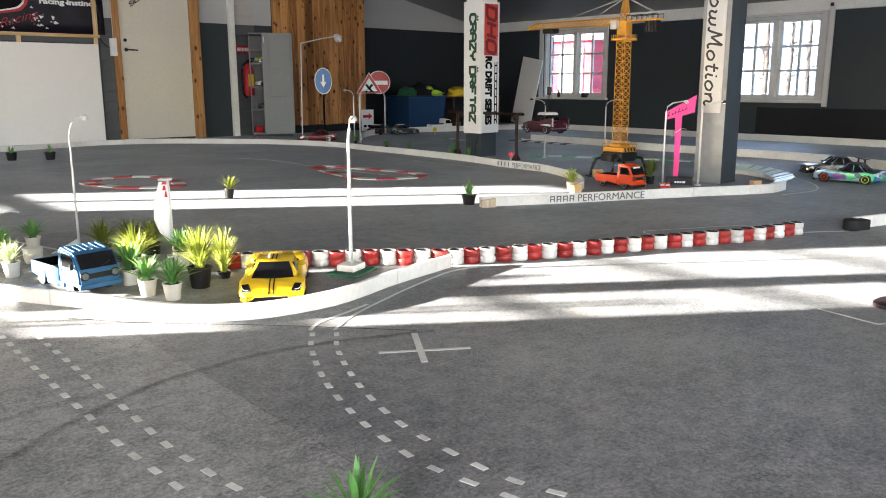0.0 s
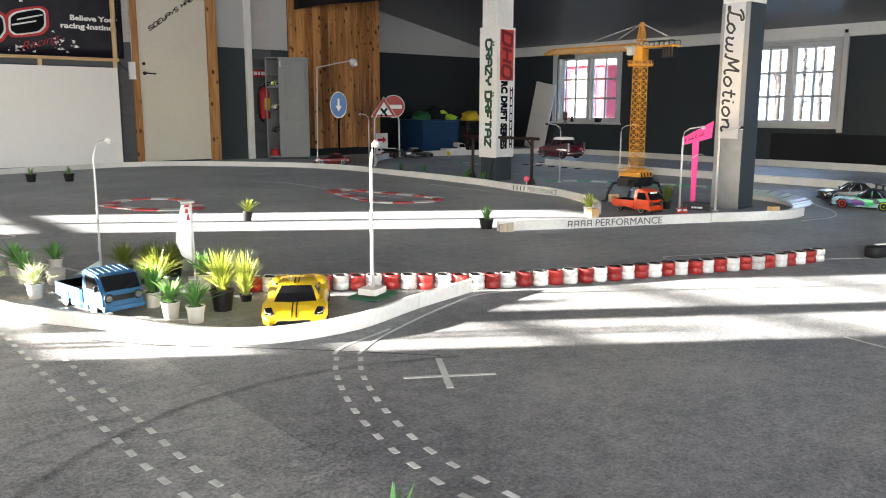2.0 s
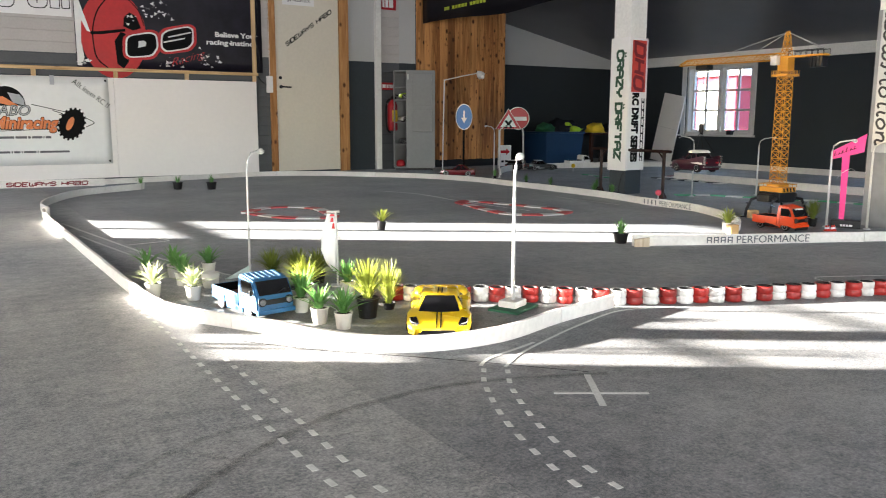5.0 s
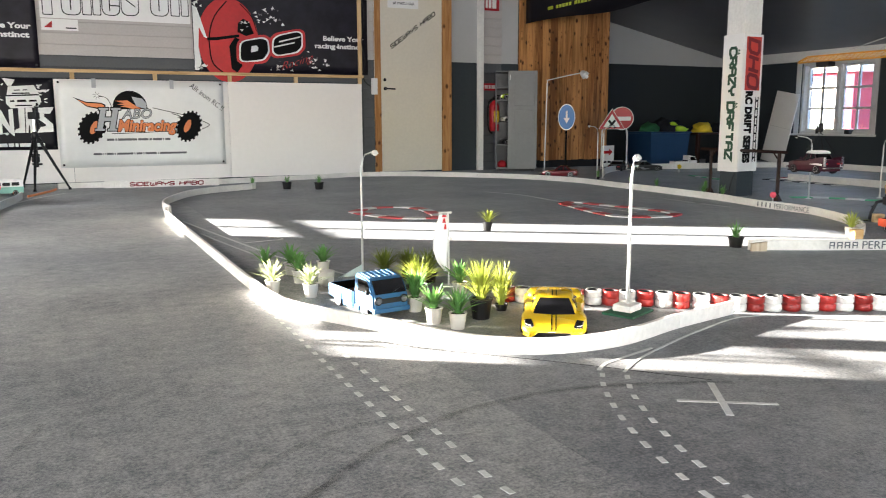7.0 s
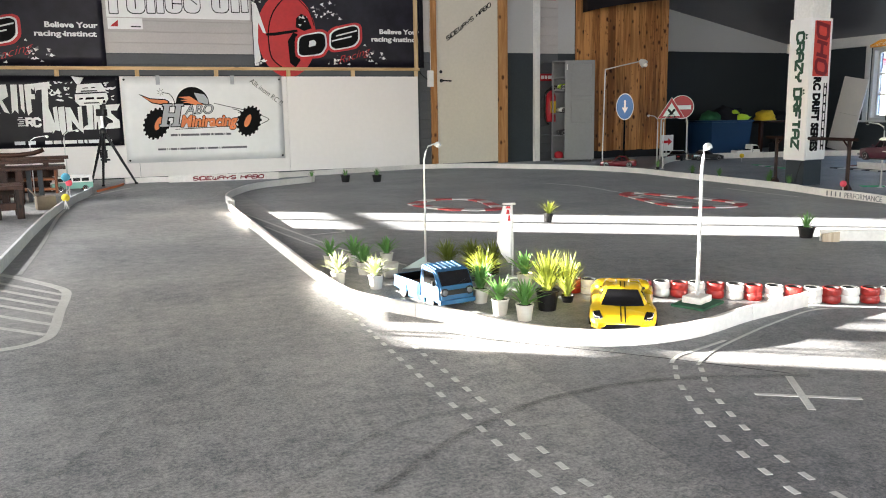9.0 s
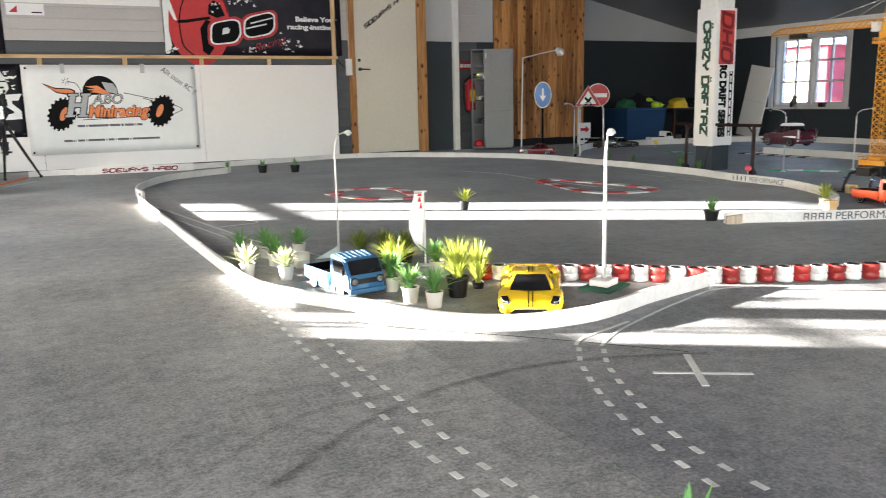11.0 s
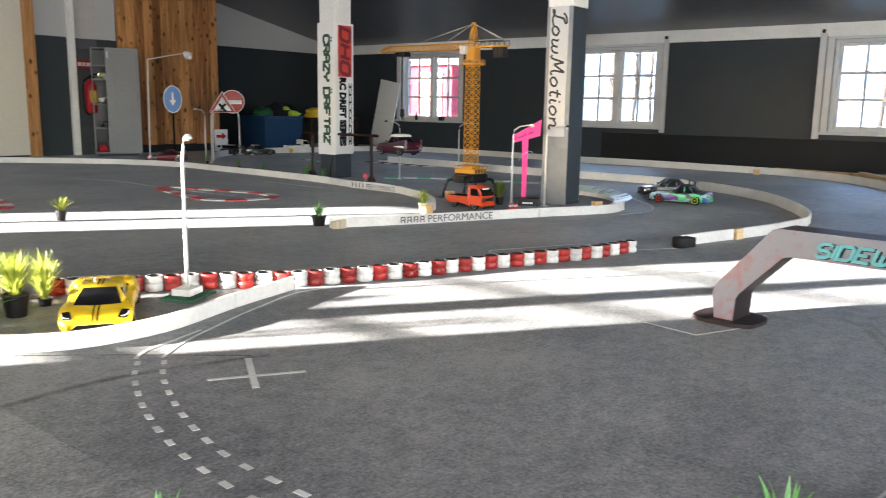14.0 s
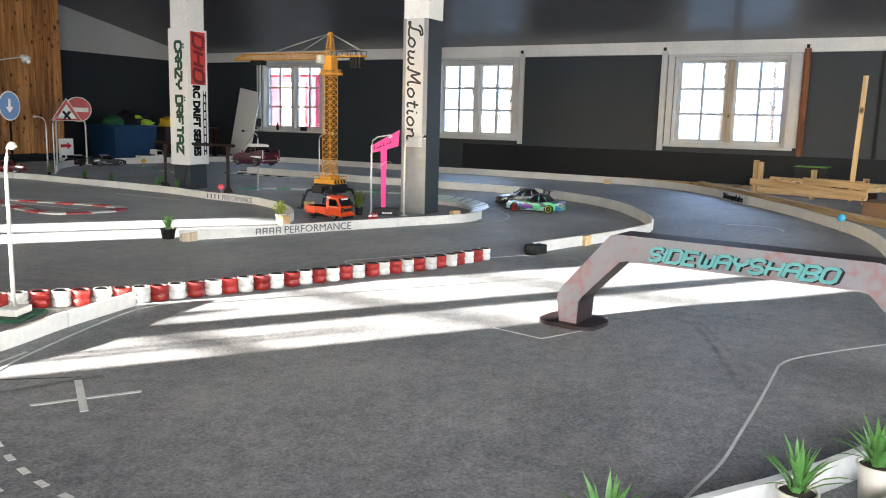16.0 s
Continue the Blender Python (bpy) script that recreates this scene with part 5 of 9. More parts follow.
plate = thing("sign", "white sign with tall outlined letter shapes", "sign", ROOM)
part("sheet", boxed((-0.22, UD - 0.006, 1.745), (1.30, UD - 0.001, 2.3), 0.002), SIGN_WHITE, plate)
# tall rounded letter shapes drawn in outline; their feet climb slightly to one side
for s, wide, slit in ((-0.194, 0.10, 0), (-0.012, 0.196, 1), (0.19, 0.096, 0), (0.292, 0.086, 0), (0.384, 0.186, 2), (0.578, 0.186, 3), (0.88, 0.196, 1), (1.092, 0.10, 0), (1.204, 0.085, 0)):
    foot, top = 1.773 + 0.037 * (s + 0.19), 2.29

    def rounded(g):
        r = (0.012 if slit == 0 else 0.065) - g * 0.5
        pts = []
        for cx, cz, a0 in ((s + wide - g - r, foot + g + r, -90), (s + wide - g - r, top - g - r, 0), (s + g + r, top - g - r, 90), (s + g + r, foot + g + r, 180)):
            pts += [(cx + r * math.cos(radians(a0 + q * 30)), cz + r * math.sin(radians(a0 + q * 30))) for q in range(4)]
        return pts
    part("letter_outline", prismed(rounded(0.0), UD - 0.0085, UD - 0.0065, "y"), PRINT_BLACK, plate)
    part("letter_fill", prismed(rounded(0.009), UD - 0.0105, UD - 0.0087, "y"), VINYL_WHITE, plate)
    for a, b, z0, z1 in {0: (), 1: ((0.44, 0.50, 0.055, 0.45),), 2: ((0.40, 0.46, 0.05, 0.40), (0.46, 0.98, 0.10, 0.112)), 3: ((0.10, 0.80, 0.09, 0.104),)}[slit]:
        tilt = 0.10 if slit == 3 else 0.0
        part("letter_slit", prismed([(s + wide * a, foot + z0 + tilt), (s + wide * b, foot + z0), (s + wide * b, foot + z1), (s + wide * a, foot + z1 + tilt)], UD - 0.0125, UD - 0.0107, "y"), PRINT_BLACK, plate)
note = thing("notice", "small white notice with a red triangle", "notice", ROOM)
part("sheet", boxed((-0.215, UD - 0.005, 1.62), (0.14, UD - 0.001, 1.735)), SIGN_WHITE, note)
part("triangle", prismed([(-0.19, 1.645), (-0.11, 1.645), (-0.11, 1.715)], UD - 0.007, UD - 0.0052, "y"), PRINT_RED, note)
part("bar", prismed([(0.02, 1.64), (0.12, 1.64), (0.12, 1.652), (0.02, 1.652)], UD - 0.007, UD - 0.0052, "y"), PRINT_BLACK, note)

socket = thing("switch_box", "white plastic switch box beside the door", "switch box", ROOM)
part("housing", boxed((3.455, D1 - 0.06, 0.99), (3.53, D1 - 0.018, 1.19), 0.006), SIGN_WHITE, socket)
part("rocker", boxed((3.472, D1 - 0.066, 1.10), (3.512, D1 - 0.0605, 1.16), 0.002), SIGN_WHITE, socket)
part("conduit", tubed([(3.505, D1 - 0.03, 1.19), (3.507, D1 - 0.03, 1.8), (3.505, D1 - 0.03, 2.5)], 0.008), LAMP_GREY, socket)
cable = thing("cable", "black cable looping down the corner post", "cable", ROOM)
part("cord", tubed([tuple(p) for p in smooth_line([(3.34, D1 - 0.03, 2.3), (3.37, D1 - 0.04, 1.9), (3.33, D1 - 0.05, 1.62), (3.375, D1 - 0.04, 1.4), (3.34, D1 - 0.05, 1.2), (3.40, D1 - 0.03, 1.12), (3.46, D1 - 0.025, 1.08)])], 0.006, 6), BLACK_PLASTIC, cable)

door = thing("door_1", "closed cream flush door with dark lever handle", "door", ROOM, kind="structure")
leaf = part("leaf", boxed((3.585, D1 - 0.022, 0.02), (4.44, D1 - 0.001, 2.32), 0.004), DOOR_PAINT, door)
part("frame_post", boxed((3.502, D1 - 0.045, 0.0), (3.582, D1 - 0.001, 2.45), 0.004), PINE_TRIM, door, "stained pine frame")
part("frame_post", boxed((4.443, D1 - 0.045, 0.0), (4.572, D1 - 0.001, 2.45), 0.004), PINE_TRIM, door, "stained pine frame")
bm = bmesh.new()
lathe(bm, [(0.022, D1 - 0.031), (0.022, D1 - 0.0225)], 14, "y", (3.645, 0, 1.065))
tube(bm, [(3.645, D1 - 0.03, 1.065), (3.645, D1 - 0.07, 1.065), (3.66, D1 - 0.078, 1.064), (3.76, D1 - 0.078, 1.06)], 0.009)
part("door_handle", bm, BLACK_PLASTIC, door, "dark lever handle", smooth=True)
part("lock_rose", lathed([(0.02, D1 - 0.03), (0.02, D1 - 0.0225)], 14, "y", (3.64, 0, 1.175)), BLACK_PLASTIC, door)
block_letters("lettering", "SIDEWAYS HABO", 0.055, 0.755, PRINT_BLACK, leaf, facing_d(3.735, D1 - 0.0223, 1.552, 35.8), 0.2, 0.35, gap=0.28)
part("notice", boxed((3.69, D1 - 0.0255, 2.06), (4.11, D1 - 0.0225, 2.3)), SIGN_WHITE, leaf, "white printed notice")
letters("lettering", "p\u00e5 mattan tack", 0.062, PRINT_BLACK, door, facing_d(3.76, D1 - 0.0265, 2.105), 0.001, 0.8)
letters("lettering", "INGA SKOR", 0.10, PRINT_BLACK, door, facing_d(3.73, D1 - 0.0265, 2.18), 0.001, 0.62, 0, 0.003)

single("pipe_casing", boxed((4.965, D1 - 0.06, 0.0), (5.042, D1 - 0.001, 3.3), 0.004), WHITE_PAINT, "white boxed-in pipe running up the wall", "pipe casing", ROOM, kind="structure")

fire_sign = thing("fire_sign", "red fire extinguisher sign on the siding", "sign", ROOM, "red safety signs")
part("plate", boxed((5.055, D1 - 0.022, 1.06), (5.27, D1 - 0.018, 1.155), 0.001), SIGN_RED, fire_sign)
part("print", bars(bmesh.new(), 5.075, 1.085, [0.05, 0.03, 0.06], 0.045, D1 - 0.0235, D1 - 0.0222, 0.012), SIGN_WHITE, fire_sign)
hose_sign = thing("hose_sign", "red square fire hose sign high on the siding", "sign", ROOM, "red safety signs")
part("plate", boxed((5.07, D1 - 0.022, 2.10), (5.29, D1 - 0.018, 2.32), 0.001), SIGN_RED, hose_sign)
part("print", bars(bmesh.new(), 5.085, 2.13, [0.03, 0.04, 0.06], 0.13, D1 - 0.0235, D1 - 0.0222, 0.015), SIGN_WHITE, hose_sign)

ext = thing("fire_extinguisher", "red fire extinguisher with black hose on the wall", "fire extinguisher", ROOM @ flat_at(5.17, D1 - 0.12, 0.52))
part("cylinder", lathed([(0.0, 0.0), (0.062, 0.0), (0.068, 0.012), (0.068, 0.33), (0.05, 0.375), (0.025, 0.39), (0.025, 0.41)], 20), SIGN_RED, ext, smooth=True)
part("label_plate", boxed((-0.036, -0.0715, 0.12), (0.036, -0.058, 0.27), 0.002), CLOTH_YELLOW, ext, "yellow printed label")
part("valve", boxed((-0.03, -0.02, 0.405), (0.05, 0.02, 0.445), 0.006), BLACK_PLASTIC, ext)
part("handle", tubed([(-0.02, 0, 0.44), (0.03, -0.02, 0.47), (0.075, -0.03, 0.465)], 0.008), BLACK_PLASTIC, ext)
part("hose", tubed([tuple(p) for p in smooth_line([(-0.02, 0.0, 0.42), (-0.085, 0, 0.38), (-0.10, 0, 0.2), (-0.085, -0.01, 0.02), (-0.04, -0.02, -0.03)])], 0.011, 7), BLACK_RUBBER, ext)
part("bracket", boxed((-0.02, 0.07, 0.1), (0.02, 0.118, 0.36)), STEEL, ext)

# steel cabinet with one leaf missing, standing askew
CABINET = ROOM @ flat_at(5.07, D1 - 0.35, 0, -27)
cab = thing("cabinet", "grey steel cabinet, one half open with shelves", "cabinet", CABINET)
for n, a, b in (("side_panel", (0, 0, 0.03), (0.012, 0.36, 1.285)), ("side_panel", (0.518, 0, 0.03), (0.53, 0.36, 1.285)), ("back_panel", (0.012, 0.35, 0.03), (0.518, 0.36, 1.285)), ("top_panel", (0, 0, 1.2855), (0.53, 0.36, 1.30)), ("bottom_panel", (0.012, 0.001, 0.03), (0.518, 0.35, 0.05))):
    part(n, boxed(a, b, 0.002), GREY_STEEL, cab)
for z in (0.33, 0.62, 0.92, 1.08):
    part("shelf", boxed((0.013, 0.01, z), (0.517, 0.349, z + 0.015), 0.001), GREY_STEEL, cab)
leaf = part("door", boxed((0.155, -0.022, 0.035), (0.535, -0.002, 1.30), 0.003), GREY_STEEL, cab)
for z0, z1 in ((0.50, 0.80), (0.84, 1.26)):
    frame_bm = bmesh.new()
    for a, b in (((0.23, z0), (0.50, z0 + 0.012)), ((0.23, z1 - 0.012), (0.50, z1)), ((0.23, z0 + 0.012), (0.242, z1 - 0.012)), ((0.488, z0 + 0.012), (0.50, z1 - 0.012))):
        box(frame_bm, (a[0], -0.034, a[1]), (b[0], -0.0225, b[1]), 0.003)
    part("raised_panel_edge", frame_bm, GREY_STEEL, leaf)
part("handle", boxed((0.175, -0.034, 1.18), (0.187, -0.023, 1.25), 0.003), LAMP_GREY, leaf, "small pale handle")
part("plinth", boxed((0.02, 0.03, 0.0), (0.51, 0.34, 0.03)), BLACK_PLASTIC, cab)

# vertical pine boarding beyond the cabinet
boarding = thing("wooden_boarding", "vertical knotty varnished pine boarding", "boarding", ROOM, kind="structure")
part("backing", boxed((5.60, D1 - 0.012, 0.0), (7.10, D1 - 0.001, 2.5)), WALL_BLACK, boarding)
wide = 1.5 / 12
shared = bpy.data.meshes.new("board")
bm = boxed((0, 0, 0), (wide - 0.0015, 0.022, 2.35), 0.002)
bmesh.ops.recalc_face_normals(bm, faces=bm.faces)
bm.to_mesh(shared)
bm.free()
shared.materials.append(PINE)
for k in range(12):
    ob = new("board", shared)
    ob.parent = boarding
    ob.location = (5.602 + wide * k, D1 - 0.035 - 0.003 * (k % 2), 0.10 + 0.004 * ((k * 7) % 3))

# long banner hung from the ceiling, running away from the door wall
hung = thing("banner", "long black vinyl banner hung under the ceiling", "banner", ROOM)
bm = bmesh.new()
cols = []
for i in range(31):
    d = 9.68 - 4.0 * i / 30
    cols.append([bm.verts.new((5.70 + 0.02 * math.sin(5 * d), d, z)) for z in (1.93 + 0.03 * math.sin(2.2 * d), 2.25, 2.62)])
for a, b in zip(cols, cols[1:]):
    for k in range(2):
        bm.faces.new((a[k], b[k], b[k + 1], a[k + 1]))
sheet = part("sheet", bm, VINYL_BLACK, hung, smooth=True)
sheet.modifiers.new("thickness", "SOLIDIFY").thickness = 0.002
for a, b in ((8.6, 8.95), (8.2, 8.55), (9.0, 9.12)):
    for q in range(5):
        e = a + (b - a) * q / 5
        part("yellow_print", prismed([(e, 2.06), (e + (b - a) * 0.14, 2.06), (e + (b - a) * 0.14, 2.10), (e, 2.10)], 5.66, 5.664, "x"), PRINT_YELLOW, hung)
for a in (7.55, 7.35, 6.9):
    part("white_print", prismed([(a, 2.05), (a + 0.13, 2.05), (a + 0.13, 2.18), (a, 2.18)], 5.66, 5.664, "x"), PRINT_WHITE, hung)
for d in (9.6, 5.75):
    part("cord", tubed([(5.70, d, 2.6), (5.70, d, ceiling_height(5.7) + 0.02)], 0.004, 6), BLACK_PLASTIC, hung)

# ---- the track ----
def barrier(points, label, mat=KERB_WHITE, high=0.056, thick=0.014, step=0.06, category="track barrier", group="white track barriers"):
    line = smooth_line(points, step)
    whole = thing("track_barrier", label, category, Matrix.Identity(4), group)
    per = max(6, round(1.15 / step))
    at = 0
    while at < len(line) - 1:
        end = at + per if at + per + 4 < len(line) else len(line) - 1
        run = [p.copy() for p in line[at:end + 1]]
        run[-1] = run[-1] + (run[-2] - run[-1]).normalized() * 0.003
        bm = bmesh.new()
        off = 0.0012 * math.sin(7.0 * at)
        ribbon(bm, run, thick / 2 + off, -thick / 2 + off, 0.001, high + 0.0015 * math.sin(3.1 * at))
        part("board", bm, mat, whole)
        at = end
    return whole


barrier([(-3.21, 5.42), (-3.11, 5.23), (-2.60, 4.50), (-2.31, 4.10), (-2.08, 3.775), (-1.77, 3.345), (-1.59, 3.095), (-1.44, 2.89), (-1.32, 2.735), (-1.20, 2.615), (-1.06, 2.53), (-0.94, 2.475), (-0.82, 2.42), (-0.667, 2.335), (-0.55, 2.275), (-0.43, 2.243), (-0.31, 2.247), (-0.19, 2.295), (-0.08, 2.37), (0.0, 2.46), (0.12, 2.62), (0.33, 2.85)], "low curved white board barrier round the planted island", high=0.048)
barrier([(-3.13, 5.33), (-3.18, 5.42), (-3.40, 5.72), (-3.58, 6.22), (-3.65, 6.83), (-3.41, 7.46)], "low white board barrier bending away from the island")
barrier([(-5.35, 7.2), (-5.21, 7.35), (-4.587, 7.60), (-4.105, 7.92), (-3.761, 8.28), (-3.217, 8.88), (-2.833, 9.30), (-2.297, 9.48), (-1.714, 9.42), (-0.908, 9.2), (-0.274, 8.75), (0.08, 8.25), (0.51, 7.62), (0.91, 6.98), (1.15, 6.48), (1.39, 6.10), (1.50, 5.50), (1.46, 5.07), (1.36, 4.84)], "long white board barrier sweeping round the far bend")
far = barrier([(0.66, 4.30), (1.07, 4.36), (1.69, 4.49), (1.98, 4.54)], "white board barrier with grey lettering")
barrier([(1.985, 4.55), (2.30, 4.60), (2.54, 4.66), (2.70, 4.80)], "white board barrier piece beside the pillar")
barrier([(0.05, 9.75), (0.10, 10.3), (0.29, 10.85), (0.75, 11.2), (1.35, 11.45), (2.0, 11.75), (2.5, 11.85), (3.0, 11.7), (3.45, 11.1), (4.0, 10.2), (4.52, 9.37), (5.2, 8.4), (5.78, 7.5), (5.95, 7.05), (5.99, 6.57), (5.88, 6.0), (5.65, 5.44), (5.22, 4.42), (4.74, 3.54), (4.40, 3.10), (4.05, 2.75)], "long white board barrier along the walls", high=0.075)
barrier([(2.06, 9.43), (2.30, 9.06), (2.63, 8.55), (2.95, 7.85), (3.48, 7.12), (3.89, 6.51), (4.07, 5.83), (4.05, 5.15), (3.83, 4.55), (3.60, 4.12), (3.50, 3.98)], "white board barrier of the inner lane", high=0.072)
barrier([(3.46, 3.95), (3.33, 3.86), (2.93, 3.66), (2.53, 3.52), (2.27, 3.42)], "white board barrier piece ending at a rubber block")
barrier([(-2.75, 2.57), (-3.27, 3.34), (-3.68, 3.95), (-4.15, 4.67), (-4.54, 5.32), (-4.85, 5.95), (-5.03, 6.25)], "low grubby white barrier along the outer lane", KERB_OLD, 0.06)
barrier([(-5.05, 6.36), (-5.12, 6.6), (-5.21, 6.9), (-5.30, 7.1)], "short orange barrier strip beside the tripod", PRINT_ORANGE, 0.02)
barrier([(0.45, 0.86), (1.06, 0.905), (1.24, 0.913), (1.50, 0.947), (2.3, 1.08)], "grubby white board barrier in front of the potted plants", KERB_OLD, 0.056, 0.016)
barrier([(0.60, 0.73), (1.24, 0.775), (1.55, 0.80), (2.3, 0.92)], "white board barrier behind the potted plants", KERB_WHITE, 0.056, 0.016)
letters("lettering", "PERFORMANCE", 0.058, PRINT_GREY, far, Matrix.Translation((1.229, 4.372, 0.010)) @ pose(0, 0, 0, 90, 0, 12.0), 0.002, 1.08)
bm = bmesh.new()
x = 1.065
for k in range(4):
    for a, b in (((x, 0.012), (x + 0.006, 0.046)), ((x + 0.022, 0.012), (x + 0.028, 0.046)), ((x + 0.0062, 0.040), (x + 0.0218, 0.046)), ((x + 0.0062, 0.024), (x + 0.0218, 0.029))):
        box(bm, (a[0], -0.004, a[1]), (b[0], -0.002, b[1]))
    x += 0.039
bmesh.ops.transform(bm, matrix=Matrix.Translation((0, 4.356 - 0.19 * 1.065 - 0.012, 0)) @ Matrix(((1, 0, 0, 0), (0.19, 1, 0, 0), (0, 0, 1, 0), (0, 0, 0, 1))), verts=bm.verts)
part("logo_bars", bm, PRINT_GREY, far)

bend = thing("track_barrier", "thin white facing strip with faded grey lettering", "track barrier", Matrix.Translation((1.135, 6.49, 0)) @ pose(0, 0, 0, 0, 0, -58.5), "white track barriers")
part("board", boxed((0.0, -0.014, 0.001), (0.62, -0.009, 0.055), 0.001), KERB_WHITE, bend)
letters("lettering", "PERFORMANCE", 0.056, PRINT_GREY, bend, Matrix.Translation((0.20, -0.0155, 0.008)) @ pose(0, 0, 0, 90, 0, 0), 0.001, 0.86)
for k in range(4):
    part("logo_bar", boxed((0.03 + 0.042 * k, -0.0165, 0.010), (0.040 + 0.042 * k, -0.0145, 0.046)), PRINT_GREY, bend)

# loose ends along the barriers
hose_end = thing("rubber_block", "black rubber hose block at the barrier end", "rubber block", flat_at(2.25, 3.395, 0, 14), "rubber end blocks")
part("block", lathed([(0.0, 0.0), (0.032, 0.0), (0.038, 0.006), (0.038, 0.046), (0.032, 0.052), (0.0, 0.052)], 16), BLACK_RUBBER, hose_end, smooth=True)
part("block_tail", boxed((0.0, -0.036, 0.002), (0.075, 0.036, 0.05), 0.006), BLACK_RUBBER, hose_end)
wedge = thing("wooden_wedge", "bare pine wedge at the barrier end", "wooden wedge", flat_at(0.635, 4.280, 0, 8))
part("wedge", prismed([(0.03, 0.0), (0.11, 0.0), (0.11, 0.050), (0.03, 0.040)], -0.022, -0.006, "y"), MULLION_WOOD, wedge)
for x, y, a, lab in ((1.335, 4.80, 30, "small pine block behind the barrier"), (5.70, 7.42, -50, "small pine block at a barrier joint"), (2.70, 3.575, 25, "small pine block at a barrier joint"), (1.72, 5.62, 10, "small pine block beside the crane"), (2.52, 4.84, 15, "small pine block at the pillar foot")):
    single("wooden_block", boxed((-0.03, -0.02, 0.0), (0.035, 0.02, 0.056), 0.003), RAW_X, lab, "wooden block", flat_at(x, y, 0, a), "small pine blocks")
single("green_tab", boxed((-0.03, -0.009, 0.012), (0.035, -0.0072, 0.05)), LIME, "green tape tab on the white barrier", "tape", flat_at(2.60, 3.553, 0, 22))

block_letters("lettering", "SIDEWAYS HABO", 0.046, 0.715, PRINT_MAROON, single("kerb_board", boxed((0, -0.004, 0.0), (1.12, 0.004, 0.072), 0.001), KERB_WHITE, "low white board with dark red lettering", "track barrier", flat_at(-4.955, 7.372, 0, 28.2)), Matrix.Translation((0.24, -0.0045, 0.010)) @ pose(0, 0, 0, 90, 0, 0), 0.24, 0.2, gap=0.26)
letters("lettering", "Sidewayshabo", 0.072, PRINT_BLACK, single("kerb_board", boxed((0, -0.004, 0.0), (0.58, 0.004, 0.080), 0.001), KERB_WHITE, "white barrier board with black lettering", "track barrier", flat_at(5.725, 5.66, 0, -113)), Matrix.Translation((0.02, -0.006, 0.014)) @ pose(0, 0, 0, 90, 0, 0), 0.002, 1.12, 0.1, 0.004)

# clear plastic fins at the tip of the pillar island
fins = thing("plastic_fins", "milky clear plastic fins curving round the island tip", "plastic fins", Matrix.Identity(4))
line = smooth_line([(2.64, 4.76), (2.76, 4.92), (2.85, 5.15), (2.88, 5.42), (2.84, 5.65), (2.74, 5.82)], 0.10)
for i, p in enumerate(line):
    n = side_of(line, i)
    a = math.degrees(math.atan2(n.y, n.x))
    fin = part("fin", boxed((-0.060, -0.046, -0.0015), (0.060, 0.046, 0.0015), 0.001), CLEAR_PLASTIC, fins)
    fin.matrix_local = Matrix.Translation(p + Vector((0, 0, 0.055))) @ pose(0, 0, 0, 0, 0, a) @ pose(0, 0, 0, 0, 16, 8 * (i % 3 - 1))
part("rail", ribbon(bmesh.new(), smooth_line([(2.58, 4.70), (2.75, 4.90), (2.85, 5.15), (2.88, 5.42), (2.84, 5.66), (2.73, 5.84)], 0.06), 0.006, -0.006, 0.001, 0.045), KERB_WHITE, fins)

# tyre wall
def tyre_mesh(mat):
    bm = bmesh.new()
    lathe(bm, [(0.022, 0.002), (0.027, 0.0), (0.0305, 0.004), (0.0308, 0.022), (0.0272, 0.0262), (0.0272, 0.0284), (0.0308, 0.032), (0.0305, 0.051), (0.0285, 0.0545), (0.0255, 0.0545), (0.0240, 0.051), (0.0235, 0.006)], 18)
    bm.faces.ensure_lookup_table()
    mesh = bpy.data.meshes.new("tyre")
    bmesh.ops.recalc_face_normals(bm, faces=bm.faces)
    bm.to_mesh(mesh)
    bm.free()
    for poly in mesh.polygons:
        poly.use_smooth = True
    mesh.materials.append(mat)
    mesh.materials.append(BLACK_RUBBER)
    for poly in mesh.polygons:               # bare rubber inside the ring
        c = poly.center
        if math.hypot(c.x, c.y) < 0.0262 and c.z > 0.001:
            poly.material_index = 1
    return mesh


TYRES = {"red": tyre_mesh(RED_RUBBER), "white": tyre_mesh(WHITE_RUBBER)}
line = smooth_line([(-0.50, 2.93), (-0.30, 2.925), (0.0, 2.93), (0.14, 2.925), (0.36, 2.905), (0.56, 2.94), (0.80, 2.985), (1.04, 3.05), (1.30, 3.115), (1.56, 3.18), (1.72, 3.235), (1.88, 3.305), (1.965, 3.345)], 0.004)
gone, k = 0.0, 0
rnd = random.Random(2)
for a, b in zip(line, line[1:]):
    gone += (b - a).length
    if gone >= 0.0635 * (k + 0.5):
        red = k % 2 == 0
        ob = new("tyre", TYRES["red" if red else "white"])
        ob.matrix_world = Matrix.Translation(b + Vector((rnd.uniform(-0.003, 0.003), rnd.uniform(-0.004, 0.004), 0))) @ pose(0, 0, 0, 0, 0, rnd.uniform(0, 90))
        tagged(ob, "small %s-painted rubber tyre in the tyre wall" % ("red" if red else "white"), "tyre", "red and white tyre wall")
        k += 1

# ---- markings on the carpet ----
def flat_strip(bm, pts, wide, z=0.0012):
    line = [Vector((*p, 0)) for p in pts]
    ribbon(bm, line, wide / 2, -wide / 2, 0.0002, z)
    return bm


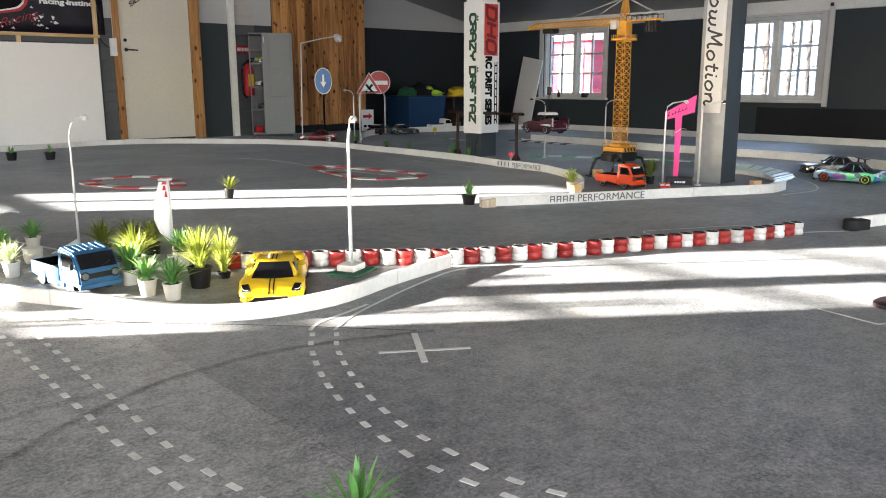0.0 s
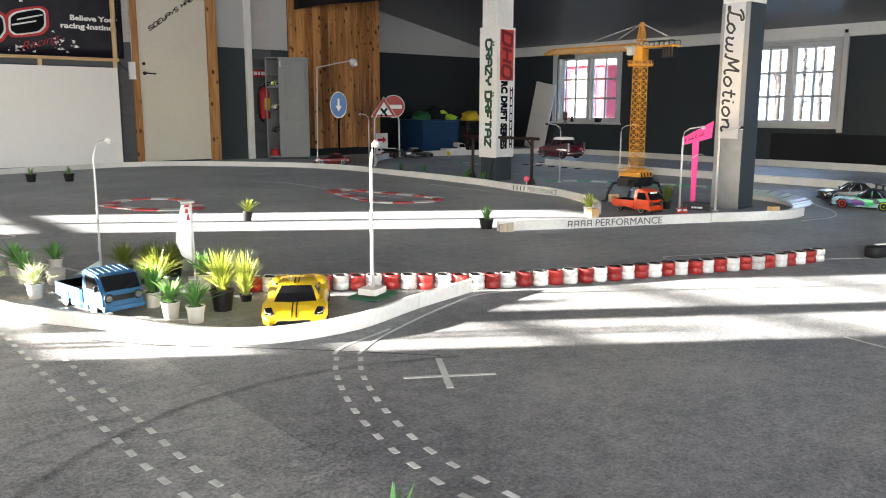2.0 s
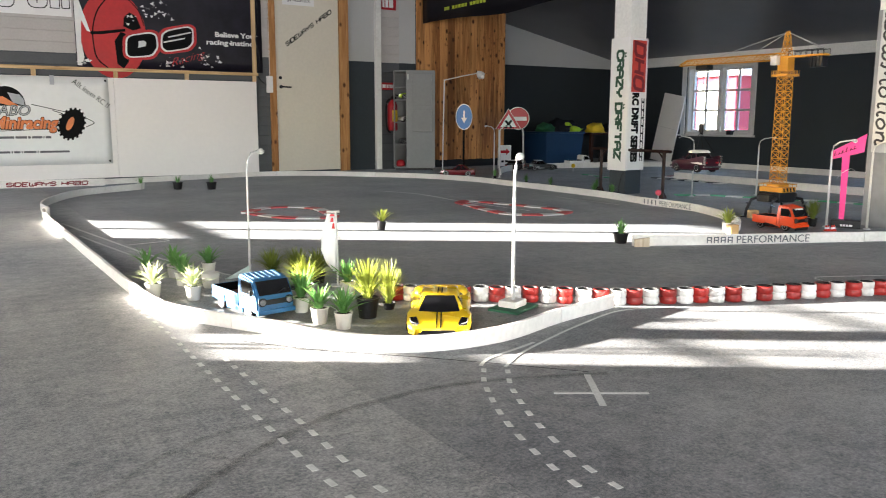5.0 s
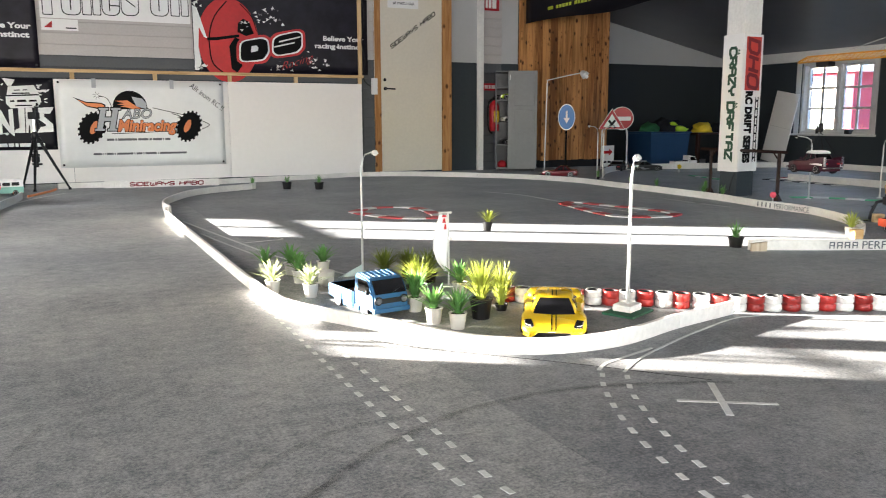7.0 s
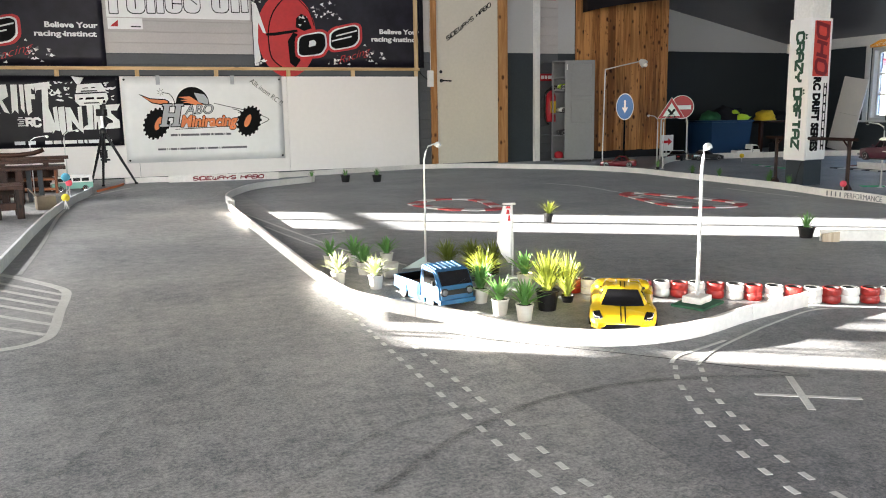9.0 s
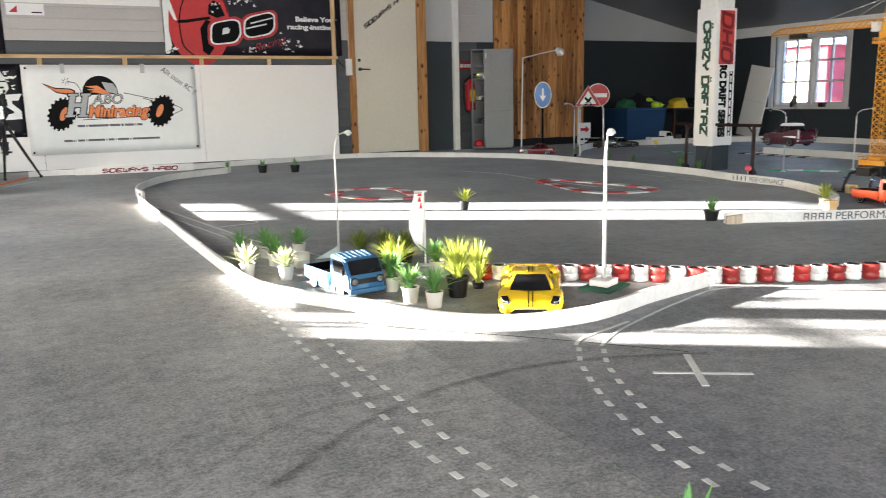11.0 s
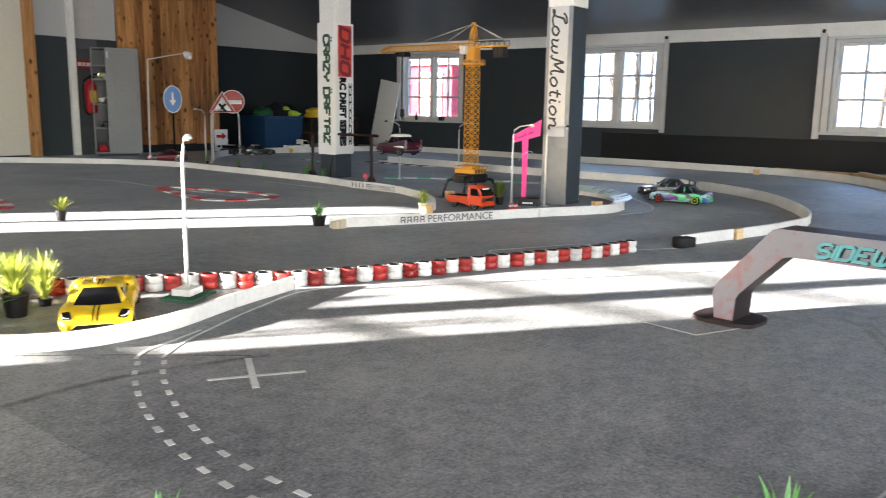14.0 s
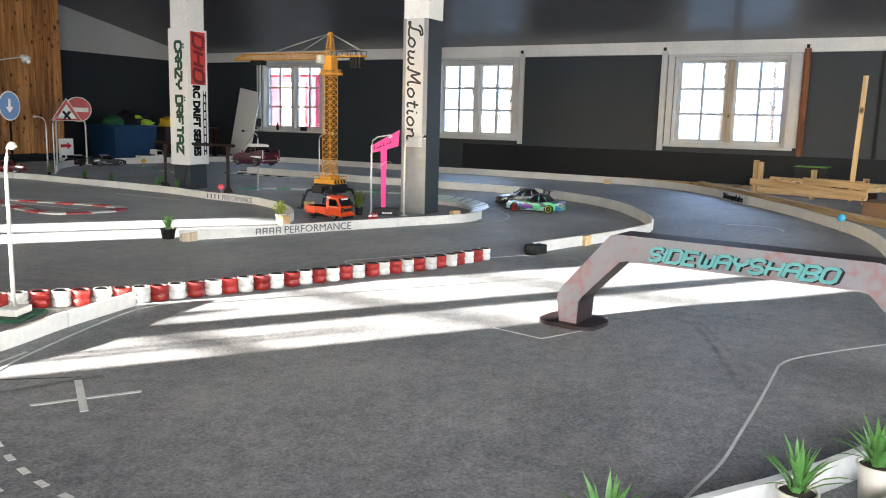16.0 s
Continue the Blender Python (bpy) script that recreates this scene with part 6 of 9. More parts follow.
for pts, extra in (
        ([(-1.43, 2.80), (-1.278, 2.606), (-1.183, 2.481), (-1.104, 2.372), (-1.016, 2.245), (-0.914, 2.096), (-0.829, 1.973), (-0.738, 1.843), (-0.647, 1.714), (-0.558, 1.591), (-0.469, 1.463), (-0.373, 1.342), (-0.24, 1.19), (-0.05, 1.04)], 0.070),
        ([(-0.86, 2.148), (-0.817, 2.085), (-0.729, 1.959), (-0.638, 1.826), (-0.546, 1.698), (-0.457, 1.566), (-0.369, 1.437), (-0.32, 1.375), (-0.19, 1.23), (0.0, 1.08)], 0.007),
        ([(-0.131, 2.105), (-0.131, 2.006), (-0.123, 1.934), (-0.094, 1.774), (-0.054, 1.633), (0.003, 1.486), (0.079, 1.344), (0.125, 1.281), (0.26, 1.15)], 0.0),
        ([(-0.067, 2.098), (-0.065, 2.0), (-0.058, 1.932), (-0.027, 1.774), (0.018, 1.618), (0.078, 1.473), (0.158, 1.346), (0.252, 1.227), (0.40, 1.12)], 0.0)):
    mark = thing("lane_marking", "dashed line of short white tape strips", "floor marking", Matrix.Identity(4), "dashed lane lines")
    line = smooth_line(pts, 0.004)
    pitch, length = 0.0778, 0.036
    total = extra
    piece = []
    for a, b in zip(line, line[1:]):
        total += (b - a).length
        if (total % pitch) < length:
            piece.append(b)
        elif len(piece) > 3:
            part("tape_strip", ribbon(bmesh.new(), [piece[0], piece[len(piece) // 2], piece[-1]], 0.0068, -0.0068, 0.0002, 0.0012), TAPE, mark)
            piece = []

cross = thing("floor_cross", "white tape cross on the carpet", "floor marking", Matrix.Identity(4))
part("tape_strip", flat_strip(bmesh.new(), [(0.042, 1.915), (0.277, 1.927)], 0.013), TAPE, cross)
part("tape_strip", flat_strip(bmesh.new(), [(0.142, 2.063), (0.151, 1.832)], 0.017, 0.0018), TAPE, cross)

for pts, wide, lab in (
        ([(-0.14, 2.125), (-0.12, 2.19), (-0.05, 2.28), (0.02, 2.37)], 0.011, "short bent strip of pale floor tape"),
        ([(-0.073, 2.12), (-0.03, 2.24), (0.06, 2.40), (0.19, 2.60), (0.35, 2.80), (0.55, 2.87)], 0.009, "curved line of pale floor tape beside the barrier"),
        ([(1.0, 0.94), (1.13, 1.01), (1.28, 1.09), (1.43, 1.19), (1.65, 1.34), (1.86, 1.488), (1.94, 1.54), (2.06, 1.57), (2.42, 1.575), (2.9, 1.54)], 0.0065, "curved pale tape line towards the arch"),
        ([(-2.86, 2.89), (-3.345, 3.60), (-3.69, 4.08), (-4.115, 4.68), (-4.46, 5.22), (-4.73, 5.70), (-4.92, 6.26), (-4.99, 6.80)], 0.02, "long pale tape line along the outer lane"),
        ([(-2.85, 4.98), (-2.51, 4.61), (-1.82, 3.87), (-1.63, 3.68), (-1.23, 3.35)], 0.014, "pale tape line inside the island barrier"),
        ([(-2.45, 4.44), (-2.24, 4.21), (-1.74, 3.68), (-1.66, 3.60)], 0.012, "pale tape line inside the island barrier"),
        ([(-2.04, 4.13), (-1.96, 4.215), (-1.88, 4.30), (-1.95, 4.38), (-2.03, 4.46)], 0.012, "thin bent tape line on the track"),
        ([(1.296, 3.40), (1.296, 3.474), (1.55, 3.525), (1.814, 3.571), (1.84, 3.50)], 0.006, "thin pale tape line beyond the tyres"),
        ([(1.98, 3.36), (2.10, 3.37), (2.22, 3.37)], 0.008, "thin pale tape line to the rubber block"),
        ([(2.55, 4.56), (2.85, 4.72), (3.02, 5.0), (3.10, 5.4)], 0.010, "thin pale tape line round the island tip"),
        ([(-1.1, 7.5), (-0.72, 7.2), (-0.34, 6.62), (-0.05, 6.25), (0.2, 5.95)], 0.012, "thin pale tape line across the far track"),
        ([(0.50, 7.05), (0.72, 6.72), (0.94, 6.42)], 0.010, "thin pale tape line across the far track"),
        ([(4.25, 4.1), (4.4, 4.0), (4.45, 3.85), (4.35, 3.7)], 0.008, "thin curved tape line beside the outer barrier")):
    line = smooth_line(pts, 0.03)
    bm = bmesh.new()
    ribbon(bm, line, wide / 2, -wide / 2, 0.0002, 0.0012)
    single("tape_line", bm, TAPE, lab, "floor marking", Matrix.Identity(4), "pale tape lines")

arch_tape = thing("tape_line", "thin angular tape outline round the arch foot", "floor marking", Matrix.Identity(4), "pale tape lines")
for a, b in (((1.36, 2.17), (1.437, 2.003)), ((1.437, 2.003), (1.62, 2.04)), ((1.62, 2.04), (1.80, 2.16))):
    part("tape_strip", flat_strip(bmesh.new(), [a, b], 0.006), TAPE, arch_tape)
hatch = thing("hatched_marking", "rounded white tape outline with slanting stripes", "floor marking", Matrix.Identity(4))
edge = smooth_line([(-3.05, 2.90), (-2.824, 2.827), (-2.56, 2.712), (-2.427, 2.635), (-2.345, 2.54), (-2.20, 2.325), (-2.06, 2.126), (-2.005, 2.02), (-2.02, 1.93), (-2.12, 1.84), (-2.3, 1.78)], 0.02)
part("tape_outline", ribbon(bmesh.new(), edge, 0.017, -0.017, 0.0002, 0.0012), TAPE, hatch)
for a, b in (((-2.36, 2.56), (-3.0, 2.78)), ((-2.31, 2.47), (-2.95, 2.68)), ((-2.25, 2.38), (-2.85, 2.56)), ((-2.19, 2.29), (-2.75, 2.44)), ((-2.10, 2.17), (-2.62, 2.30)), ((-2.04, 2.06), (-2.5, 2.15))):
    part("tape_strip", flat_strip(bmesh.new(), [a, b], 0.02), TAPE, hatch)


def striped_kerb(points, label, colours, wide=0.09, pitch=0.19, closed=True, category="kerb plate"):
    k = thing("kerb_plate", label, category, Matrix.Identity(4), "striped kerb plates")
    pts = list(points) + ([points[0]] if closed else [])
    line = smooth_line(pts, 0.02)
    total, run, index = 0.0, [line[0]], 0
    for a, b in zip(line, line[1:]):
        total += (b - a).length
        run.append(b)
        if total >= pitch * (index + 1) or b is line[-1]:
            if len(run) > 2:
                part("stripe", ribbon(bmesh.new(), run, wide / 2, -wide / 2, 0.0, 0.008), colours[index % 2], k)
            run = [b]
            index += 1
    return k


striped_kerb([(-1.85, 5.66), (-1.80, 5.92), (-1.62, 6.04), (-1.42, 5.96), (-1.27, 5.70), (-1.18, 5.44), (-1.30, 5.36), (-1.49, 5.37), (-1.62, 5.45), (-1.75, 5.55)], "oval red and white striped kerb on the carpet", (RED_TAPE, KERB_OLD), 0.085, 0.155)
striped_kerb([(-0.34, 6.46), (-0.26, 6.62), (0.0, 6.41), (0.27, 6.19), (0.42, 6.02), (0.47, 5.87), (0.365, 5.71), (0.07, 5.68), (-0.11, 5.94), (-0.24, 6.24)], "long oval red and white striped kerb", (RED_TAPE, KERB_OLD), 0.085, 0.155)
striped_kerb([(1.58, 7.30), (1.85, 7.30), (2.08, 7.19), (2.45, 6.96), (2.70, 6.82), (2.95, 6.55), (3.05, 6.3)], "green and white striped kerb strip", (GREEN_PAINT, TAPE), 0.10, 0.15, False)
striped_kerb([(1.10, 10.0), (1.25, 9.65), (1.33, 9.4)], "short green and white kerb strip", (GREEN_PAINT, TAPE), 0.09, 0.13, False)
striped_kerb([(1.84, 9.50), (2.05, 9.20), (2.25, 8.90), (2.40, 8.65)], "black and white striped kerb strip", (BLACK_RUBBER, TAPE), 0.11, 0.10, False)

def rubbed_carpet(name, strength, scale):
    m = material(name, (0.040, 0.040, 0.042), 0.6, spread=0.3, grain=90, patch=10, bump=0.2)
    nt = m.node_tree
    tc, noise_tex, rng = nt.nodes.new("ShaderNodeTexCoord"), nt.nodes.new("ShaderNodeTexNoise"), nt.nodes.new("ShaderNodeMapRange")
    noise_tex.inputs["Scale"].default_value, noise_tex.inputs["Detail"].default_value = scale, 8
    rng.inputs["From Min"].default_value, rng.inputs["From Max"].default_value = 0.3, 0.75
    rng.inputs["To Min"].default_value, rng.inputs["To Max"].default_value = 0.0, strength
    nt.links.new(tc.outputs["Object"], noise_tex.inputs["Vector"])
    nt.links.new(noise_tex.outputs["Fac"], rng.inputs["Value"])
    nt.links.new(rng.outputs["Result"], nt.nodes["Principled BSDF"].inputs["Alpha"])
    return m


SKID, SKID_DARK = rubbed_carpet("faintly_rubbed_carpet", 0.09, 16), rubbed_carpet("dark_rubbed_carpet", 0.12, 11)
ARC = [(-0.681, 1.256), (-0.652, 1.34), (-0.613, 1.484), (-0.556, 1.60), (-0.47, 1.745), (-0.351, 1.86), (-0.22, 1.955), (-0.02, 2.03), (0.2, 2.08)]
bm = bmesh.new()
for pts, wide in (
        (ARC, 0.030),
        ([(-0.855, 1.18), (-0.824, 1.291), (-0.798, 1.393), (-0.765, 1.50), (-0.69, 1.62), (-0.55, 1.72)], 0.020),
        ([(-1.30, 1.20), (-1.325, 1.347), (-1.375, 1.524)], 0.016),
        ([(-0.778, 1.499), (-0.708, 1.508), (-0.627, 1.479)], 0.012),
        ([(2.02, 2.06), (1.995, 1.934), (1.831, 1.664), (1.661, 1.41)], 0.022),
        ([(2.06, 2.0), (2.003, 1.88), (1.794, 1.512)], 0.016)):
    ribbon(bm, smooth_line(pts, 0.03), wide / 2, -wide / 2, 0.0001, 0.0007)
single("skid_marks", bm, SKID, "faint rubbed tyre tracks on the carpet", "skid marks", Matrix.Identity(4), kind="stuff")
single("skid_mark", ribbon(bmesh.new(), smooth_line(ARC, 0.03), 0.0075, -0.0075, 0.0008, 0.0011), SKID_DARK, "long dark curved tyre track on the carpet", "skid mark", Matrix.Identity(4), "dark tyre tracks")
single("skid_mark", ribbon(bmesh.new(), smooth_line([(-0.565, 1.59), (-0.44, 1.615), (-0.33, 1.70)], 0.03), 0.003, -0.003, 0.0012, 0.0015), SKID_DARK, "short dark tyre track on the carpet", "skid mark", Matrix.Identity(4), "dark tyre tracks")
single("skid_mark", ribbon(bmesh.new(), smooth_line([(1.985, 1.91), (1.90, 1.77), (1.81, 1.635)], 0.03), 0.003, -0.003, 0.0008, 0.0011), SKID_DARK, "short dark tyre track before the arch", "skid mark", Matrix.Identity(4), "dark tyre tracks")
single("carpet_joint", boxed((0.7488, -0.6, 0.0001), (0.7512, 1.62, 0.0006)), SKID_DARK, "thin dark joint between two carpet rolls", "carpet joint", ROOM, kind="structure")
single("carpet_crease", ribbon(bmesh.new(), smooth_line([(-0.861, 2.325), (-0.632, 2.252), (-0.459, 2.221), (-0.295, 2.192), (-0.10, 2.15), (0.15, 2.09)], 0.03), 0.0016, -0.0016, 0.0001, 0.0007), BLACK_RUBBER, "thin black cord lying on the carpet", "cord", Matrix.Identity(4))


# ---- plants ----
def plant(x, y, z, label, leaves=38, high=0.084, spread=0.088, pot_r=0.030, pot_h=0.054, leaf=LEAF, pot=POT_WHITE, wide=0.0062, tilt=(0, 0), seed=1, stand=True):
    rnd = random.Random(seed)
    p = thing("potted_plant", label, "potted plant", Matrix.Translation((x, y, z)) @ pose(0, 0, 0, tilt[0], tilt[1], rnd.uniform(0, 360)), "small artificial plants")
    if stand:
        shell = part("pot", lathed([(0.0, 0.0), (pot_r * 0.74, 0.0), (pot_r * 0.96, pot_h * 0.94), (pot_r * 1.04, pot_h * 0.94), (pot_r * 1.04, pot_h), (pot_r * 0.93, pot_h), (pot_r * 0.9, pot_h - 0.006), (0.0, pot_h - 0.006)], 22), pot, p, smooth=False)
        part("soil", lathed([(pot_r * 0.91, pot_h - 0.0055), (pot_r * 0.5, pot_h - 0.002), (0.0, pot_h - 0.001)], 16), SOIL, p)
    bm = bmesh.new()
    base = pot_h - 0.006 if stand else 0.0
    for k in range(leaves):
        a = 2 * math.pi * (k * 0.618) + rnd.uniform(-0.3, 0.3)
        lean = (k + 0.5) / leaves
        reach = spread * (0.15 + 0.95 * lean) * rnd.uniform(0.75, 1.2)
        top = high * (1.05 - 0.5 * lean * lean) * rnd.uniform(0.75, 1.12)
        droop = rnd.uniform(0.0, 0.25) * lean * high
        side = Vector((-math.sin(a), math.cos(a), 0))
        root = Vector((math.cos(a), math.sin(a), 0)) * pot_r * 0.35 * rnd.random()
        w = wide * rnd.uniform(0.7, 1.25)
        rows = []
        for j in range(5):
            t = j / 4
            c = root + Vector((math.cos(a), math.sin(a), 0)) * reach * t ** 1.5 + Vector((0, 0, base + top * (1.25 * t - 0.25 * t * t) - droop * t ** 3))
            ww = w * (0.75 + 0.7 * t - 1.43 * t * t)
            fold = Vector((0, 0, -0.25 * ww))
            rows.append([bm.verts.new(c - side * ww), bm.verts.new(c + fold), bm.verts.new(c + side * ww)])
        for r0, r1 in zip(rows, rows[1:]):
            bm.faces.new((r0[0], r0[1], r1[1], r1[0]))
            bm.faces.new((r0[1], r0[2], r1[2], r1[1]))
    part("leaves", bm, leaf, p, smooth=False)
    return p


AGAVE = "small artificial agave in a white plastic pot"
plant(-1.555, 3.26, 0, AGAVE, seed=2)
plant(-1.385, 2.915, 0, AGAVE + " on the island edge", seed=3, leaf=LEAF_SUNLIT)
plant(-1.215, 2.875, 0, AGAVE + " beside the blue pickup", seed=4, leaf=LEAF_SUNLIT)
plant(-1.455, 3.30, 0, AGAVE, seed=5)
plant(-1.355, 3.135, 0, AGAVE, seed=6)
plant(-1.325, 3.36, 0, AGAVE, seed=16)
plant(-0.675, 2.56, 0, AGAVE + " on the island edge", seed=7)
plant(-0.585, 2.50, 0, AGAVE + " on the island edge", seed=8, leaf=LEAF)
plant(-0.772, 2.715, 0, AGAVE + " beside the blue pickup", seed=9, high=0.10)
plant(-0.64, 2.91, 0, AGAVE + " behind the others", seed=10, pot_h=0.072)
plant(-0.528, 2.65, 0, "tall yellow-green artificial grass in a black pot", 170, 0.135, 0.105, 0.040, 0.070, LEAF_YELLOW, POT_BLACK, 0.0030, seed=11)
plant(-0.470, 2.775, 0, "narrow yellow-green artificial grass in a black pot", 130, 0.150, 0.075, 0.024, 0.024, LEAF_YELLOW, POT_BLACK, 0.0028, seed=12)
plant(-0.795, 2.89, 0, "bushy yellow-green artificial grass tuft in a white pot", 170, 0.105, 0.115, 0.034, 0.062, LEAF_YELLOW, POT_WHITE, 0.0030, seed=13)
for x, y, k in ((-1.01, 3.22, 14), (-0.91, 3.25, 15), (-0.82, 3.22, 17)):
    plant(x, y, 0, "dark green artificial grass tuft with yellow tips", 130, 0.10, 0.10, 0.036, 0.045, LEAF_DARK, POT_BLACK, 0.0036, seed=k)
SMALL_BLACK = "small artificial plant in a square black pot"
plant(-0.76, 4.79, 0.004, "tilted small artificial plant in a black pot", 34, 0.085, 0.10, 0.030, 0.055, LEAF_YELLOW, POT_BLACK, 0.006, (0, 8), 21)
plant(0.615, 4.40, 0, SMALL_BLACK + " at the barrier end", 26, 0.085, 0.06, 0.042, 0.055, LEAF, POT_BLACK, 0.005, seed=22)
plant(-3.07, 7.52, 0, SMALL_BLACK, 22, 0.07, 0.045, 0.048, 0.07, LEAF, POT_BLACK, 0.005, seed=23)
plant(-2.75, 7.55, 0, SMALL_BLACK, 22, 0.075, 0.045, 0.048, 0.07, LEAF, POT_BLACK, 0.005, seed=24)
plant(-3.42, 7.50, 0.0, "small artificial plant in a white pot by the barrier end", 22, 0.07, 0.05, 0.035, 0.06, LEAF, POT_WHITE, 0.005, seed=25)
plant(1.345, 4.92, 0, AGAVE + " beside the orange pickup", 38, 0.095, 0.095, 0.036, 0.055, seed=26, leaf=LEAF_YELLOW)
plant(1.96, 5.20, 0, "dark green artificial grass in a black pot", 120, 0.13, 0.08, 0.03, 0.05, LEAF_DARK, POT_BLACK, 0.003, seed=27)
plant(-0.012, 1.02, 0, AGAVE + " near the track edge", 36, 0.085, 0.080, 0.034, 0.062, seed=31)
plant(0.82, 0.85, 0, AGAVE + " between two barriers", 36, 0.088, 0.080, 0.034, 0.062, seed=32)
plant(1.195, 0.84, 0, AGAVE + " between two barriers", 30, 0.085, 0.08, 0.033, 0.072, seed=33)
plant(1.415, 0.86, 0, AGAVE + " between two barriers", 30, 0.085, 0.08, 0.033, 0.072, seed=34)
for k, (x, y) in enumerate(((0.52, 8.05), (0.95, 7.85), (-0.02, 9.25), (0.86, 7.35), (1.0, 7.2), (0.30, 8.45))):
    plant(x, y, 0, "low artificial grass tuft behind the barrier", 40, 0.085, 0.06, 0.02, 0.03, LEAF, POT_BLACK, 0.004, seed=40 + k)

strip = thing("kerb_strip", "low white kerb strip with slanted dark blocks", "kerb", flat_at(2.02, 9.66, 0, -35))
part("base", boxed((0.0, -0.06, 0.0), (0.56, 0.06, 0.012), 0.003), KERB_WHITE, strip)
for k in range(5):
    part("block", prismed([(0.02 + 0.11 * k, -0.058), (0.075 + 0.11 * k, -0.058), (0.095 + 0.11 * k, 0.058), (0.04 + 0.11 * k, 0.058)], 0.0122, 0.019, "z"), PRINT_MAROON, strip, "dark slanted block")

# ---- vehicles ----
def wheel(parent, x, y, r, wide, rim, outer):
    """A tyre and a spoked rim; outer: +1 or -1, the side that shows."""
    tyre = part("wheel", lathed([(r * 0.62, -wide / 2), (r * 0.92, -wide / 2), (r, -wide * 0.32), (r, wide * 0.32), (r * 0.92, wide / 2), (r * 0.62, wide / 2)], 20, "y", (x, y, r)), BLACK_RUBBER, parent, "black rubber tyre", smooth=False)
    bm = bmesh.new()
    face = y + outer * wide * 0.42
    lathe(bm, [(r * 0.72, face - outer * 0.004), (r * 0.76, face + outer * 0.0025), (r * 0.60, face + outer * 0.002), (r * 0.58, face - outer * wide * 0.4)], 18, "y", (x, 0, r))
    for k in range(6):
        a = 2 * math.pi * k / 6
        c, s = math.cos(a), math.sin(a)
        t = 0.17 * r
        prism(bm, [(x - s * t, r + c * t), (x + s * t, r - c * t), (x + c * 0.63 * r + s * t, r + s * 0.63 * r - c * t), (x + c * 0.63 * r - s * t, r + s * 0.63 * r + c * t)], min(face, face - outer * 0.004), max(face, face - outer * 0.004), "y")
    lathe(bm, [(r * 0.14, face - outer * 0.004), (r * 0.14, face + outer * 0.003)], 10, "y", (x, 0, r))
    part("rim", bm, rim, tyre)
    return tyre


def hull(stations, round_top=0.62):
    """A car body from stations (x, half width, floor, shoulder, top)."""
    rings = []
    for x, w, zb, zs, zt in stations:
        half = [(0.0, zb), (w * 0.86, zb), (w * 0.97, zb + 0.22 * (zs - zb)), (w, zb + 0.6 * (zs - zb)), (w * 0.98, zs), (w * 0.90, zs + 0.6 * (zt - zs)), (w * round_top, zt - 0.04 * (zt - zs)), (0.0, zt)]
        ring = [Vector((x, y, z)) for y, z in half] + [Vector((x, -y, z)) for y, z in half[-2:0:-1]]
        rings.append(ring)
    return loft(bmesh.new(), rings)


def cabin(parent, base, roof, zb, zt, wb, wt, paint, glass=DARK_GLASS, pillar_r=0.0045, frame=None):
    """Greenhouse: base and roof are (rear, front) x; glass block, roof skin and pillars."""
    bm = bmesh.new()
    rings = []
    for t in (0.0, 0.5, 1.0):
        x0, x1 = base[0] + (roof[0] - base[0]) * t, base[1] + (roof[1] - base[1]) * t
        w = wb + (wt - wb) * t ** 1.2
        z = zb + (zt - zb) * t
        bow = 0.08 * (x1 - x0)
        rings.append([Vector(p) for p in ((x0, -w * 0.82, z), (x0 + bow, -w, z), (x1 - bow * 1.5, -w, z), (x1, -w * 0.72, z), (x1 + 0.01 * (1 - t), 0, z), (x1, w * 0.72, z), (x1 - bow * 1.5, w, z), (x0 + bow, w, z), (x0, w * 0.82, z), (x0 - 0.006 * (1 - t), 0, z))])
    loft(bm, rings)
    windows = part("cabin_glass", bm, glass, parent, "dark tinted glass")
    skin = []
    for dz, k in ((0.0005, 1.0), (0.004, 0.985), (0.0075, 0.90)):
        skin.append([Vector((p.x + (roof[0] + roof[1]) / 2 * 0 + ((roof[0] + roof[1]) / 2 - p.x) * (1 - k), p.y * k, p.z + dz)) for p in rings[-1]])
    part("roof", loft(bmesh.new(), skin), paint, parent, smooth=False)
    for i in (1, 2, 3, 5, 6, 7):
        bm = tubed([rings[0][i] * 1.0, rings[1][i] * 1.0, rings[2][i] * 1.0], pillar_r, 6)
        part("pillar", bm, frame or paint, parent)
    for sgn in (-1, 1):
        mid = [Vector(((base[0] + base[1]) / 2 - 0.01, sgn * (wb + 0.0005), zb)), Vector(((roof[0] + roof[1]) / 2 - 0.005, sgn * (wt + 0.0005), zt))]
        part("pillar", tubed(mid, pillar_r, 6), frame or paint, parent)
    return windows


def lamp_patch(parent, name, x, y, z, a, b, mat, thick=0.004, label=""):
    """A shallow lamp glass on the nose or tail."""
    return part(name, boxed((x - thick, y - a / 2, z - b / 2), (x + thick, y + a / 2, z + b / 2), 0.0015), mat, parent, label)


def arches(parent, xs, w, r, mat=BLACK_PLASTIC):
    for x in xs:
        for sgn in (-1, 1):
            part("wheel_arch", lathed([(0.0, sgn * (w - 0.022)), (r * 1.16, sgn * (w - 0.022)), (r * 1.16, sgn * (w + 0.0008)), (r * 1.0, sgn * (w + 0.0012)), (r * 1.0, sgn * (w - 0.021)), (0.0, sgn * (w - 0.021))], 20, "y", (x, 0, r)), mat, parent, "dark wheel arch")


